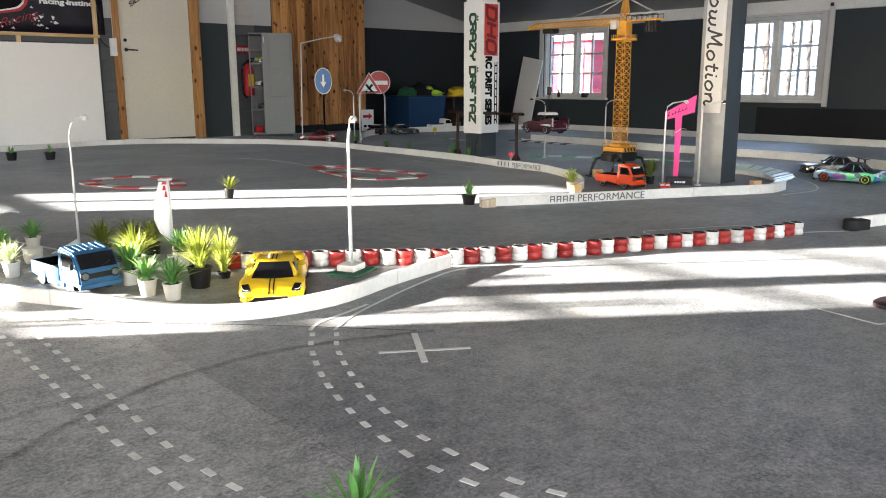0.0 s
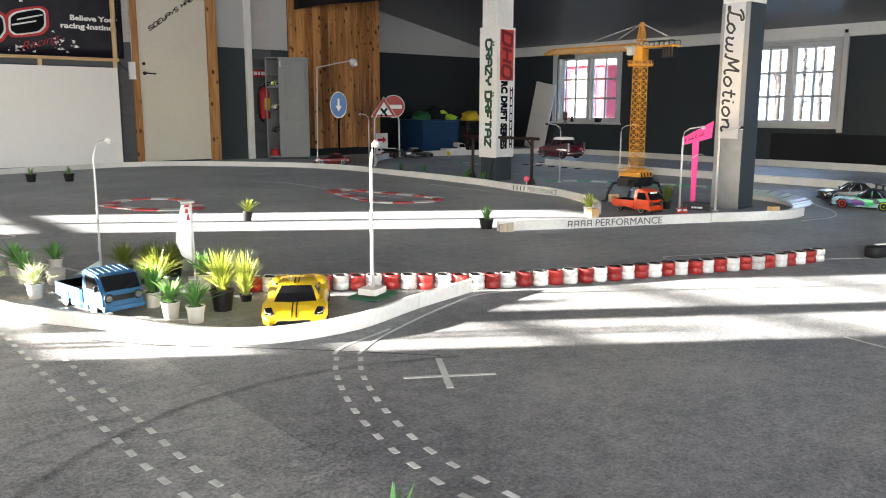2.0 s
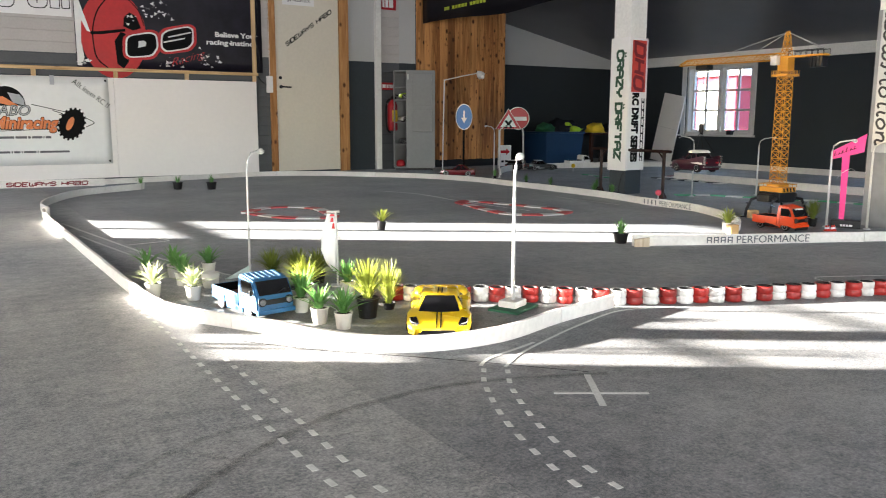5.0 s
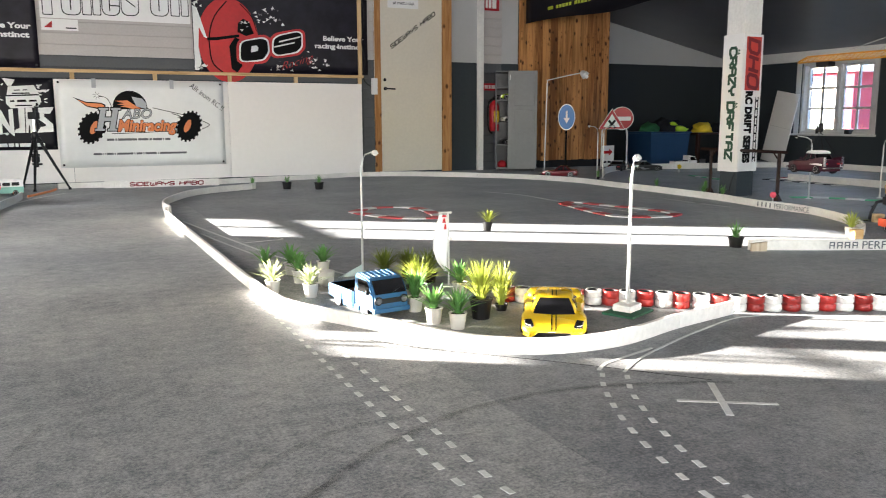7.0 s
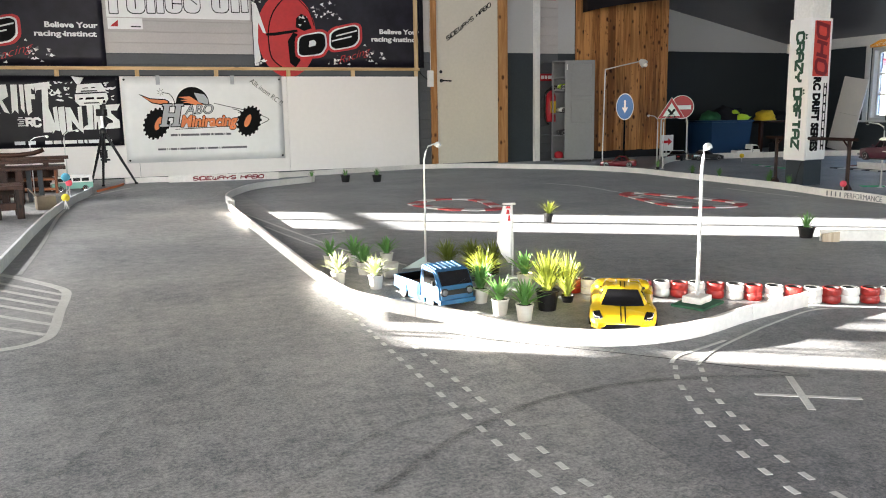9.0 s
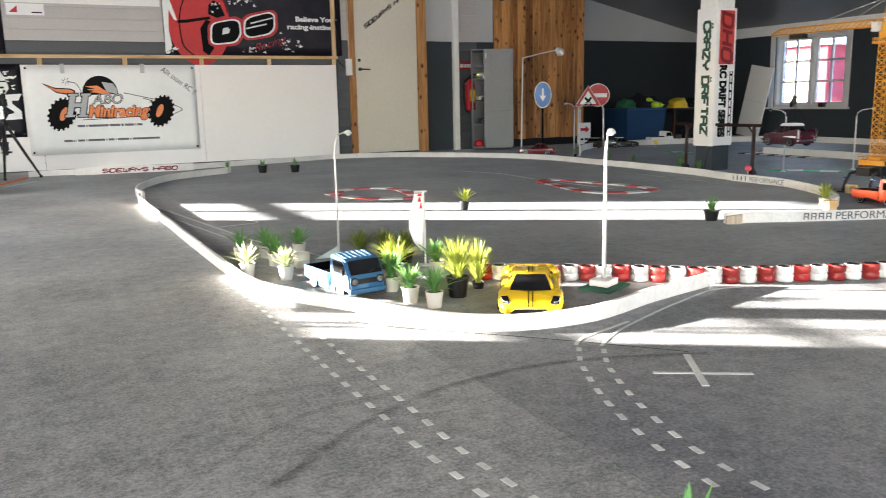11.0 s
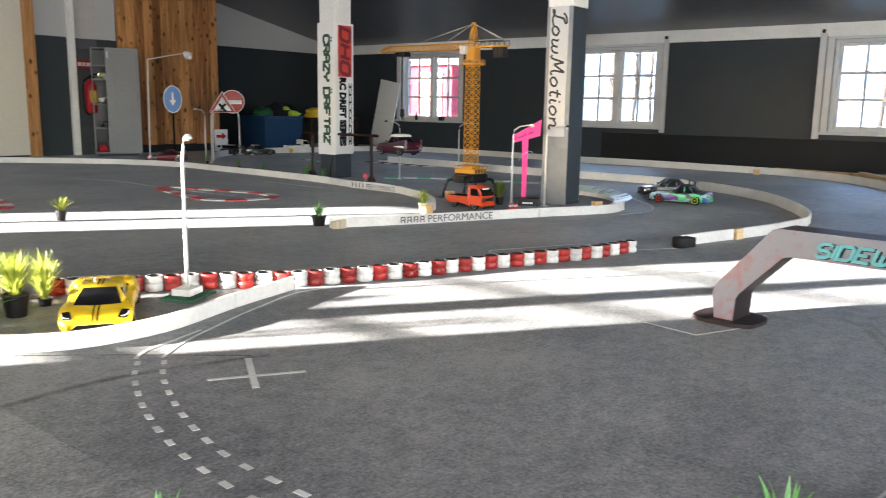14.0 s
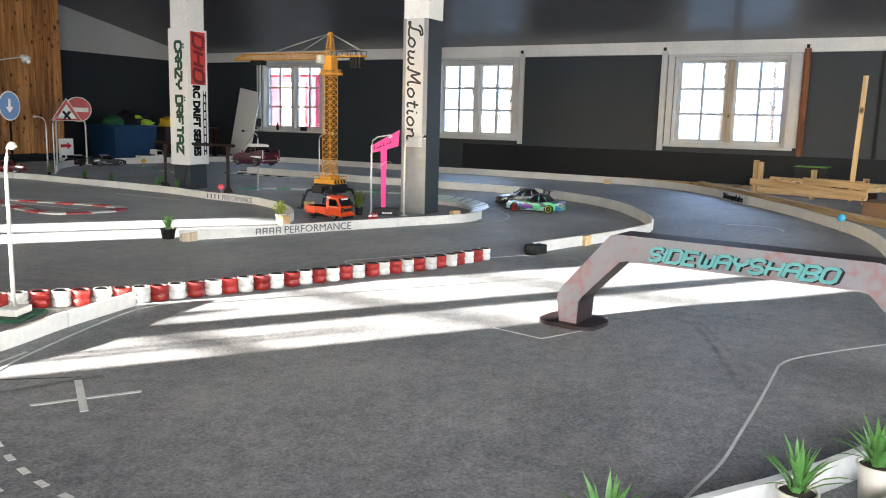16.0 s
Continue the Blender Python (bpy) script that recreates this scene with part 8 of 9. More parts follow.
def lattice(bm, a, b, wa, wb, bays, r=0.0028, brace=0.0020):
    """Four chords with zigzag bracing between two square ends, along the line a to b."""
    a, b = Vector(a), Vector(b)
    along = (b - a).normalized()
    side = along.cross(Vector((0, 0, 1)) if abs(along.z) < 0.9 else Vector((1, 0, 0))).normalized()
    up = side.cross(along)

    def corner(t, k):
        w = wa + (wb - wa) * t
        i, j = ((-1, -1), (1, -1), (1, 1), (-1, 1))[k % 4]
        return a + (b - a) * t + side * i * w / 2 + up * j * w / 2
    for k in range(4):
        tube(bm, [corner(0, k), corner(1, k)], r, 4)
    for n in range(bays):
        t0, t1 = n / bays, (n + 1) / bays
        for k in range(4):
            tube(bm, [corner(t0, k), corner(t1, k + 1)], brace, 4)
            tube(bm, [corner(t0, k + 1), corner(t1, k)], brace, 4)
            tube(bm, [corner(t1, k), corner(t1, k + 1)], brace, 4)
    return bm


part("mast", lattice(bmesh.new(), (0, 0, 0.225), (0, 0, 1.0), 0.078, 0.070, 17), CRANE_YELLOW, crane)
part("platform", boxed((-0.095, -0.072, 0.178), (0.095, 0.072, 0.212), 0.004), CRANE_YELLOW, crane)
part("mast_foot", boxed((-0.052, -0.052, 0.2125), (0.052, 0.052, 0.232), 0.004), CRANE_YELLOW, crane)
for k in range(4):
    for x in (-0.0962, 0.0962):
        part("hazard_stripe", prismed([(-0.060 + 0.034 * k, 0.182), (-0.046 + 0.034 * k, 0.182), (-0.036 + 0.034 * k, 0.208), (-0.050 + 0.034 * k, 0.208)], x - 0.001, x + 0.001, "x"), BLACK_PLASTIC, crane)
bm = bmesh.new()
for a, b in (((-0.10, -0.07), (0.10, -0.07)), ((-0.10, 0.07), (0.10, 0.07)), ((-0.10, -0.07), (-0.10, 0.07)), ((0.10, -0.07), (0.10, 0.07))):
    tube(bm, [(*a, 0.232), (*b, 0.232)], 0.0022, 5)
    for t in (0.0, 0.33, 0.66, 1.0):
        x, y = a[0] + (b[0] - a[0]) * t, a[1] + (b[1] - a[1]) * t
        tube(bm, [(x, y, 0.212), (x, y, 0.232)], 0.002, 5)
part("railing", bm, CRANE_YELLOW, crane)
part("turret", boxed((-0.088, -0.085, 0.108), (0.088, 0.085, 0.1775), 0.010), BLACK_PLASTIC, crane, "black base block")
for sy in (-1, 1):
    part("ballast_box", boxed((-0.05, sy * 0.118 - 0.032, 0.112), (0.05, sy * 0.118 + 0.032, 0.166), 0.008), BLACK_PLASTIC, crane, "black ballast box")
for sx in (-1, 1):
    for sy in (-1, 1):
        leg = part("leg", tubed([(sx * 0.06, sy * 0.08, 0.14), (sx * 0.085, sy * 0.155, 0.125), (sx * 0.095, sy * 0.185, 0.06), (sx * 0.10, sy * 0.195, 0.0)], 0.011, 8), BLACK_PLASTIC, crane)
        part("jack", tubed([(sx * 0.098, sy * 0.150, 0.085), (sx * 0.10, sy * 0.188, 0.10)], 0.005, 8), CHROME, leg, "small chrome jack")
        part("foot_pad", boxed((sx * 0.10 - 0.025, sy * 0.195 - 0.025, 0.0), (sx * 0.10 + 0.025, sy * 0.195 + 0.025, 0.008), 0.002), BLACK_PLASTIC, leg)
part("balcony", boxed((-0.062, -0.062, 0.965), (0.062, 0.062, 0.978), 0.003), CRANE_YELLOW, crane)
bm = bmesh.new()
for k in range(8):
    for sx, sy in ((1, 0), (0, 1)):
        for sgn in (-1, 1):
            x, y = (sgn * 0.062, -0.062 + 0.0177 * k) if sx else (-0.062 + 0.0177 * k, sgn * 0.062)
            tube(bm, [(x, y, 0.960), (x, y, 1.005)], 0.002, 4)
part("balcony_railing", bm, CRANE_YELLOW, crane)
part("slewing_block", boxed((-0.040, -0.036, 1.0), (0.040, 0.036, 1.10), 0.005), CRANE_YELLOW, crane)
part("driver_cab", boxed((0.02, 0.037, 1.04), (0.07, 0.075, 1.10), 0.004), LAMP_GREY, crane, "grey driver's cab")
part("tower_top", lattice(bmesh.new(), (0, 0, 1.10), (0, 0, 1.265), 0.055, 0.018, 4), CRANE_YELLOW, crane)
part("jib", lattice(bmesh.new(), (0.03, 0, 1.098), (0.86, 0, 1.105), 0.046, 0.040, 18, 0.0032), CRANE_YELLOW, crane)
part("jib_tip", lattice(bmesh.new(), (0.86, 0, 1.105), (0.96, 0, 1.088), 0.040, 0.012, 2, 0.0032), CRANE_YELLOW, crane)
part("counter_jib", boxed((-0.30, -0.035, 1.085), (-0.035, 0.035, 1.098), 0.003), CRANE_YELLOW, crane)
bm = bmesh.new()
for y in (-0.035, 0.035):
    tube(bm, [(-0.30, y, 1.128), (-0.04, y, 1.128)], 0.003, 5)
    for k in range(7):
        tube(bm, [(-0.30 + 0.043 * k, y, 1.095), (-0.30 + 0.043 * k, y, 1.128)], 0.0025, 4)
part("counter_jib_railing", bm, BLACK_PLASTIC, crane)
for k in range(4):
    part("counterweight", boxed((-0.29 + 0.025 * k, -0.028, 1.015), (-0.271 + 0.025 * k, 0.028, 1.0845), 0.004), BLACK_PLASTIC, crane, "black counterweight")
bm = bmesh.new()
for p in ((0.62, 0, 1.125), (0.30, 0, 1.122), (-0.28, 0.02, 1.13), (-0.28, -0.02, 1.13)):
    tube(bm, [(0, 0, 1.258), p], 0.0022, 5)
part("stay_cables", bm, LAMP_GREY, crane, "pale stay cables")
part("trolley", boxed((0.66, -0.034, 1.045), (0.77, 0.034, 1.078), 0.004), BLACK_PLASTIC, crane, "black trolley under the jib")
part("hoist_cable", tubed([(0.715, 0, 1.045), (0.715, 0, 0.64)], 0.0022, 5), BLACK_PLASTIC, crane)
part("hook_block", boxed((0.700, -0.012, 0.575), (0.730, 0.012, 0.64), 0.005), BLACK_PLASTIC, crane, "black hook block")
bm = bmesh.new()
for sx in (-1, 1):
    for sy in (-1, 1):
        tube(bm, [(0.715, 0, 0.578), (0.715 + sx * 0.09, sy * 0.06, 0.42)], 0.0018, 5)
part("slings", bm, BLACK_PLASTIC, crane)


# ---- small street lamps ----
def street_lamp(x, y, turn, label, high=0.55, reach=0.075, head=LAMP_GREY, r=0.0075, base=True):
    lamp = thing("street_lamp", label, "street lamp", flat_at(x, y, 0, turn), "model street lamps")
    line = [(0, 0, 0), (0, 0, high * 0.45), (0, 0, high * 0.86), (0.008, 0, high * 0.93), (reach * 0.35, 0, high * 0.975), (reach, 0, high)]
    part("post", tubed(line, [r, r * 0.9, r * 0.75, r * 0.7, r * 0.65, r * 0.6], 10), LAMP_GREY, lamp, smooth=True)
    part("lamp_head", lathed([(0.0, 0.006), (0.008, 0.004), (0.014, -0.004), (0.0155, -0.011), (0.013, -0.013), (0.0, -0.0115)], 16, "z", (reach + 0.006, 0, high)), head, lamp, smooth=True)
    part("bulb", lathed([(0.0, -0.0117), (0.009, -0.0132), (0.007, -0.0175), (0.0, -0.019)], 12, "z", (reach + 0.006, 0, high)), CAR_WHITE, lamp, smooth=True)
    if base:
        part("base", lathed([(0.0, 0.0), (0.022, 0.0), (0.022, 0.005), (0.010, 0.010)], 16), LAMP_GREY, lamp)
    return lamp


l1 = street_lamp(-0.03, 2.80, 60, "light grey model street lamp on a green plate", 0.548, 0.03, r=0.0066, base=False)
part("green_plate", boxed((-0.075, -0.06, 0.0), (0.085, 0.06, 0.010), 0.004), GREEN_FELT, l1, "dark green felt mat")
part("white_block", boxed((-0.045, -0.035, 0.0125), (0.04, 0.035, 0.036), 0.004), KERB_WHITE, l1, "white wooden block")
l2 = street_lamp(-1.135, 3.33, 10, "light grey model street lamp with slanting braces", 0.54, 0.055, r=0.0052)
for a, b in (((-0.10, -0.05), 0.050), ((0.04, 0.03), 0.025)):
    part("brace_plate", prismed([(0, 0.0), (1, 0.0), (0, 1.0)], -0.002, 0.002, "y"), CLEAR_PLASTIC, l2, "milky plastic brace").matrix_local = Matrix.Translation((0, 0, 0)) @ pose(0, 0, 0, 0, 0, math.degrees(math.atan2(a[1], a[0]))) @ Matrix.Diagonal((math.hypot(*a), 1, b, 1))
single("empty_pot", lathed([(0.0, 0.0), (0.030, 0.0), (0.036, 0.010), (0.043, 0.060), (0.041, 0.060), (0.034, 0.012), (0.0, 0.008)], 20), POT_WHITE, "empty white plastic pot behind the blue pickup", "pot", flat_at(-1.228, 3.10) @ Matrix.Diagonal((0.85, 0.85, 1, 1)), smooth=True)
street_lamp(2.035, 5.17, -15, "light grey model street lamp before the pink sign", 0.55, 0.12)
street_lamp(2.24, 5.07, -15, "light grey model street lamp beside the pillar", 0.55, 0.13, BLACK_PLASTIC)
street_lamp(2.31, 7.35, -15, "light grey model street lamp behind the crane", 0.52, 0.12)
street_lamp(1.70, 7.20, 165, "light grey model street lamp with dark head", 0.53, 0.12, BLACK_PLASTIC)
street_lamp(-0.03, 9.42, 165, "thin light grey model street lamp by the signs", 0.60, 0.10)
street_lamp(0.035, 9.42, 15, "thin light grey model street lamp by the signs", 0.60, 0.10)

tall = thing("tall_lamp", "tall pale lamp with long arm and round shade", "lamp", flat_at(-0.66, 9.92, 0, 0))
part("post", tubed([(0, 0, 0), (0.01, 0, 0.6), (0.02, 0, 1.145)], 0.0075, 10), LAMP_GREY, tall)
part("arm", tubed([(0.02, 0, 1.14), (0.25, 0, 1.19), (0.42, 0, 1.222)], 0.0065, 8), LAMP_GREY, tall)
part("shade", tubed([(0.42, 0, 1.240), (0.435, -0.005, 1.225), (0.455, -0.012, 1.205), (0.475, -0.02, 1.185)], [0.014, 0.034, 0.046, 0.05], 16), LAMP_GREY, tall, "round light shade", smooth=True)
part("bulb", lathed([(0.0, -0.026), (0.018, -0.018), (0.026, 0.0), (0.018, 0.018), (0.0, 0.026)], 14, "z", (0.482, -0.024, 1.178)), CAR_WHITE, tall, "round white bulb", smooth=True)
part("base", lathed([(0.0, 0.0), (0.07, 0.0), (0.07, 0.012), (0.02, 0.02)], 18), BLACK_PLASTIC, tall)

# ---- road signs ----
blue = thing("road_sign", "round blue road sign with white arrow on a post", "road sign", flat_at(-0.414, 10.53, -0.0466, 6) @ Matrix.Scale(1.07, 4))
part("post", tubed([(0, 0.016, 0.0436), (0, 0.016, 0.80)], 0.012, 10), PRINT_BLACK, blue, "dark post")
part("disc", lathed([(0.0, -0.004), (0.103, -0.004), (0.103, 0.0), (0.0, 0.0)], 40, "y", (0, 0, 0.70)), SIGN_WHITE, blue)
part("blue_face", lathed([(0.0, -0.0065), (0.095, -0.0065), (0.095, -0.0042), (0.0, -0.0042)], 40, "y", (0, 0, 0.70)), SIGN_BLUE, blue)
part("arrow", prismed([(-0.011, 0.775), (-0.011, 0.69), (-0.036, 0.69), (0.0, 0.625), (0.036, 0.69), (0.011, 0.69), (0.011, 0.775)], -0.009, -0.0067, "y"), SIGN_WHITE, blue, "white downward arrow")
disc_parts = [c for c in blue.children if c.name.startswith(("disc", "blue_face"))]
for c in disc_parts:
    c.matrix_local = Matrix.Translation((0, 0, 0.70)) @ Matrix.Diagonal((1, 1, 1.52, 1)) @ Matrix.Translation((0, 0, -0.70))

entry = thing("road_sign", "round red no-entry sign with white bar", "road sign", flat_at(0.314, 11.24, -0.156, 4) @ Matrix.Scale(1.235, 4))
part("post", tubed([(0.065, 0.01, 0.1264), (0.062, 0.01, 0.52), (0.04, 0.008, 0.62)], 0.008, 8), LAMP_GREY, entry)
part("disc", lathed([(0.0, -0.003), (0.126, -0.003), (0.126, 0.001), (0.0, 0.001)], 40, "y", (0, 0, 0.682)), SIGN_WHITE, entry)
part("red_face", lathed([(0.0, -0.0055), (0.119, -0.0055), (0.119, -0.0032), (0.0, -0.0032)], 40, "y", (0, 0, 0.682)), SIGN_RED, entry)
part("bar", boxed((-0.095, -0.008, 0.657), (0.095, -0.0057, 0.700)), SIGN_WHITE, entry)
warn = thing("road_sign", "red-edged triangular sign with black cross", "road sign", flat_at(0.178, 11.14, -0.156, 4) @ Matrix.Scale(1.235, 4))
part("post", tubed([(-0.105, 0.012, 0.1264), (-0.10, 0.012, 0.55), (-0.03, 0.01, 0.60)], 0.008, 8), LAMP_GREY, warn)
def triangle(r):
    return [(r * 1.0, 0.625 - 0.42 * r), (0.0, 0.625 + 1.16 * r), (-r * 1.0, 0.625 - 0.42 * r)]
part("edge", prismed(triangle(0.142), -0.004, 0.0, "y"), SIGN_WHITE, warn)
part("red_face", prismed(triangle(0.135), -0.0065, -0.0042, "y"), SIGN_RED, warn)
part("white_face", prismed(triangle(0.090), -0.009, -0.0067, "y"), SIGN_WHITE, warn)
bm = bmesh.new()
for sgn in (-1, 1):
    prism(bm, [(-0.045, 0.618 - sgn * 0.034), (-0.026, 0.618 - sgn * 0.050), (0.045, 0.618 + sgn * 0.034), (0.026, 0.618 + sgn * 0.050)], -0.0115 - 0.0006 * sgn, -0.0095 - 0.0003 * sgn, "y")
part("black_cross", bm, PRINT_BLACK, warn)

arrow_board = thing("sign_board", "small white board with red arrow on the floor", "sign board", ROOM @ pose(7.0, 9.55, 0.0, 0, 0, 0))
part("board", boxed((-0.10, -0.006, 0.0), (0.11, 0.006, 0.30), 0.002), SIGN_WHITE, arrow_board)
part("arrow", prismed([(-0.08, 0.185), (0.02, 0.185), (0.02, 0.155), (0.085, 0.205), (0.02, 0.255), (0.02, 0.225), (-0.08, 0.225)], -0.0085, -0.0065, "y"), PRINT_RED, arrow_board)
part("print", bars(bmesh.new(), -0.07, 0.05, [0.05, 0.06], 0.03, -0.0085, -0.0065, 0.02), PRINT_BLACK, arrow_board)

pink = thing("pink_sign", "hot pink arrow-shaped sign on a pink post", "sign", flat_at(2.138, 5.20, 0.0, -22))
part("post", prismed([(-0.016, 0.045), (0.015, 0.045), (0.020, 0.47), (-0.024, 0.47)], -0.006, 0.006, "y"), PINK, pink)
part("board", prismed([(-0.085, 0.425), (0.035, 0.456), (0.098, 0.476), (0.106, 0.588), (-0.080, 0.478)], -0.014, -0.0065, "y"), PINK, pink)
bm = bmesh.new()
for k, (a, h) in enumerate(((-0.072, 0.03), (-0.048, 0.018), (-0.03, 0.022), (-0.008, 0.03), (0.016, 0.018), (0.036, 0.024))):
    z = 0.446 + 0.40 * (a + 0.072)
    prism(bm, [(a, z), (a + 0.004, z), (a + 0.010, z + h), (a + 0.006, z + h)], -0.0160, -0.0142, "y")
    prism(bm, [(a + 0.005, z + 0.004), (a + 0.018, z + 0.008), (a + 0.018, z + 0.011), (a + 0.005, z + 0.007)], -0.0160, -0.0142, "y")
part("scribble", bm, PRINT_BLACK, pink, "black hand-drawn strokes")
part("arrow_wire", tubed([tuple(p) for p in smooth_line([(-0.045, -0.012, 0.30), (-0.02, -0.02, 0.34), (0.03, -0.02, 0.37), (0.055, -0.012, 0.355)], 0.02)], 0.002, 5), LAMP_GREY, pink)
black_box = thing("black_box", "long black box with white print under the pink sign", "box", flat_at(2.14, 5.14, 0.0, -22))
part("case", boxed((-0.085, -0.03, 0.0), (0.085, 0.045, 0.05), 0.004), BLACK_PLASTIC, black_box)
part("print", bars(bmesh.new(), -0.03, 0.012, [0.012, 0.012, 0.012, 0.02], 0.012, -0.032, -0.0302, 0.004), PRINT_WHITE, black_box)
for k in range(4):
    cone = thing("traffic_cone", "tiny red and white traffic cone", "traffic cone", flat_at(1.955 + 0.018 * k, 4.98 + 0.012 * (k % 2), 0), "tiny traffic cones")
    part("cone", lathed([(0.012, 0.002), (0.009, 0.012), (0.006, 0.024), (0.003, 0.036), (0.0, 0.037)], 12), RED_PLASTIC, cone, smooth=True)
    part("band", lathed([(0.0092, 0.012), (0.0064, 0.024)], 12), CAR_WHITE, cone)
    part("base", boxed((-0.014, -0.014, 0.0), (0.014, 0.014, 0.002)), RED_PLASTIC, cone)

# gate across the lane beside the pillar
gate = thing("gate_frame", "dark brown wooden gate frame over the lane", "gate", Matrix.Identity(4))
for x, y in ((0.955, 7.62), (1.395, 6.98)):
    part("post", boxed((x - 0.013, y - 0.013, 0.0), (x + 0.013, y + 0.013, 0.395), 0.002), BROWN_WOOD, gate)
    part("foot", lathed([(0.042, 0.0), (0.028, 0.03), (0.015, 0.055)], 4, "z", (x, y, 0)), BROWN_WOOD, gate)
part("lintel", tubed([(0.88, 7.73, 0.402), (1.44, 6.915, 0.402)], 0.013, 4), BROWN_WOOD, gate)
for (x, y), (a, b) in (((0.955, 7.62), (0.99, 7.57)), ((1.395, 6.98), (1.36, 7.03))):
    part("brace", tubed([(x, y, 0.33), (a, b, 0.395)], 0.008, 4), BROWN_WOOD, gate)

flag = thing("feather_flag", "white feather flag on a thin pole", "flag", flat_at(-0.725, 3.16, 0, 13))
part("pole", tubed([(0, 0, 0), (0, 0, 0.20), (-0.003, 0, 0.30)], 0.004, 8), LAMP_GREY, flag)
bm = bmesh.new()
cols = []
shape = [(0.062, -0.012), (0.10, -0.042), (0.15, -0.060), (0.20, -0.058), (0.25, -0.046), (0.295, -0.034)]
for z, x in shape:
    cols.append([bm.verts.new((x * t - 0.004, 0.004 * math.sin(9 * t + 20 * z), z)) for t in (0.0, 0.25, 0.5, 0.75, 1.0)])
for a, b in zip(cols, cols[1:]):
    for k in range(4):
        bm.faces.new((a[k], a[k + 1], b[k + 1], b[k]))
cloth = part("cloth", bm, VINYL_WHITE, flag, "white cloth with faded red print", smooth=True)
cloth.modifiers.new("thickness", "SOLIDIFY").thickness = 0.001
part("cross_bar", tubed([(-0.04, 0, 0.303), (0.012, 0, 0.303)], 0.0045, 6), LAMP_GREY, flag)
part("clip", boxed((0.001, -0.008, 0.19), (0.014, 0.008, 0.205), 0.002), SIGN_WHITE, flag)
bm = bmesh.new()
for z0, z1, x0, x1 in ((0.285, 0.294, -0.028, -0.008), (0.262, 0.28, -0.026, -0.012), (0.235, 0.258, -0.02, -0.008)):
    prism(bm, [(x0, z0), (x1, z0), (x1 - 0.003, z1), (x0 + 0.004, z1)], -0.0072, -0.0058, "y")
part("red_print", bm, PRINT_RED, flag)
part("base", boxed((-0.025, -0.025, 0.0), (0.025, 0.025, 0.006), 0.002), LAMP_GREY, flag)

FOAM_TEAL = material("teal_blue_foam", (0.06, 0.26, 0.36), 0.7, spread=0.06, grain=60, patch=9, bump=0.1)
FOAM_PINK = material("coral_pink_foam", (0.80, 0.10, 0.14), 0.7, spread=0.06, grain=60, patch=9, bump=0.1)
# coloured foam balls on the barriers
for x, y, z, r, mat, lab in ((1.24, 6.42, 0.10, 0.024, FOAM_PINK, "pink foam ball above the barrier"), (1.02, 10.6, 0.075, 0.028, CLOTH_YELLOW, "yellow foam ball by the far barrier"), (4.72, 3.58, 0.095, 0.026, material("sky_blue_foam", (0.05, 0.38, 0.55), 0.6), "blue foam ball on the barrier"), (-4.41, 5.14, 0.085, 0.030, FOAM_YELLOW, "yellow foam ball on the barrier"), (-4.685, 5.535, 0.159, 0.026, FOAM_PINK, "pink foam ball by the outer lane"), (-4.70, 5.52, 0.207, 0.034, FOAM_TEAL, "turquoise foam ball by the outer lane")):
    ball = thing("foam_ball", lab, "ball", flat_at(x, y, 0), "foam balls")
    part("ball", lathed([(max(0.0, r * math.sin(math.pi * k / 10)), z - r * math.cos(math.pi * k / 10)) for k in range(11)], 16), mat, ball, smooth=True)
    part("peg", tubed([(0, 0, 0), (0, 0, z - r + 0.004)], 0.004, 6), LAMP_GREY, ball)

for k in range(3):
    single("tassel", tubed([(0, 0, 0.07), (0.012 * k - 0.012, 0, 0.03), (0.02 * k - 0.016, 0.0, 0.004)], 0.004, 6), SIGN_WHITE, "white string tassel under the yellow ball", "tassel", flat_at(-4.385, 5.105), "tassel strings")

# ---- things along the walls ----
tripod = thing("camera_tripod", "black camera tripod with small head", "tripod", flat_at(-5.52, 7.15, 0, 0))
for k, (a, reach) in enumerate(((8, 0.31), (150, 0.37), (-62, 0.27))):
    c, s = math.cos(radians(a)), math.sin(radians(a))
    leg = part("leg", tubed([(0.02 * c, 0.02 * s, 0.52), (reach * 0.55 * c, reach * 0.55 * s, 0.25), (reach * c, reach * s, 0.012)], [0.016, 0.014, 0.010], 8), BLACK_PLASTIC, tripod)
    part("rubber_foot", lathed([(0.0, 0.0), (0.016, 0.0), (0.014, 0.02), (0.0, 0.022)], 10, "z", (reach * c, reach * s, 0)), BLACK_RUBBER, leg)
part("column", tubed([(0, 0, 0.22), (0, 0, 0.70)], 0.014, 8), BLACK_PLASTIC, tripod)
part("spreader", boxed((-0.05, -0.012, 0.24), (0.05, 0.012, 0.26), 0.003), BLACK_PLASTIC, tripod)
part("collar", lathed([(0.03, 0.50), (0.036, 0.52), (0.036, 0.55), (0.02, 0.57)], 12), BLACK_PLASTIC, tripod)
part("head", boxed((-0.045, -0.03, 0.69), (0.045, 0.035, 0.76), 0.008), BLACK_PLASTIC, tripod)
part("silver_column", tubed([(0, 0, 0.571), (0, 0, 0.688)], 0.0155, 10), STEEL, tripod, "bare steel centre column")
part("bracket", boxed((-0.062, -0.030, 0.335), (0.050, -0.018, 0.352), 0.002), BLACK_PLASTIC, tripod)
for x in (-0.030, 0.034):
    part("bracket_arm", boxed((x - 0.009, -0.028, 0.27), (x + 0.009, -0.0165, 0.334), 0.002), BLACK_PLASTIC, tripod)
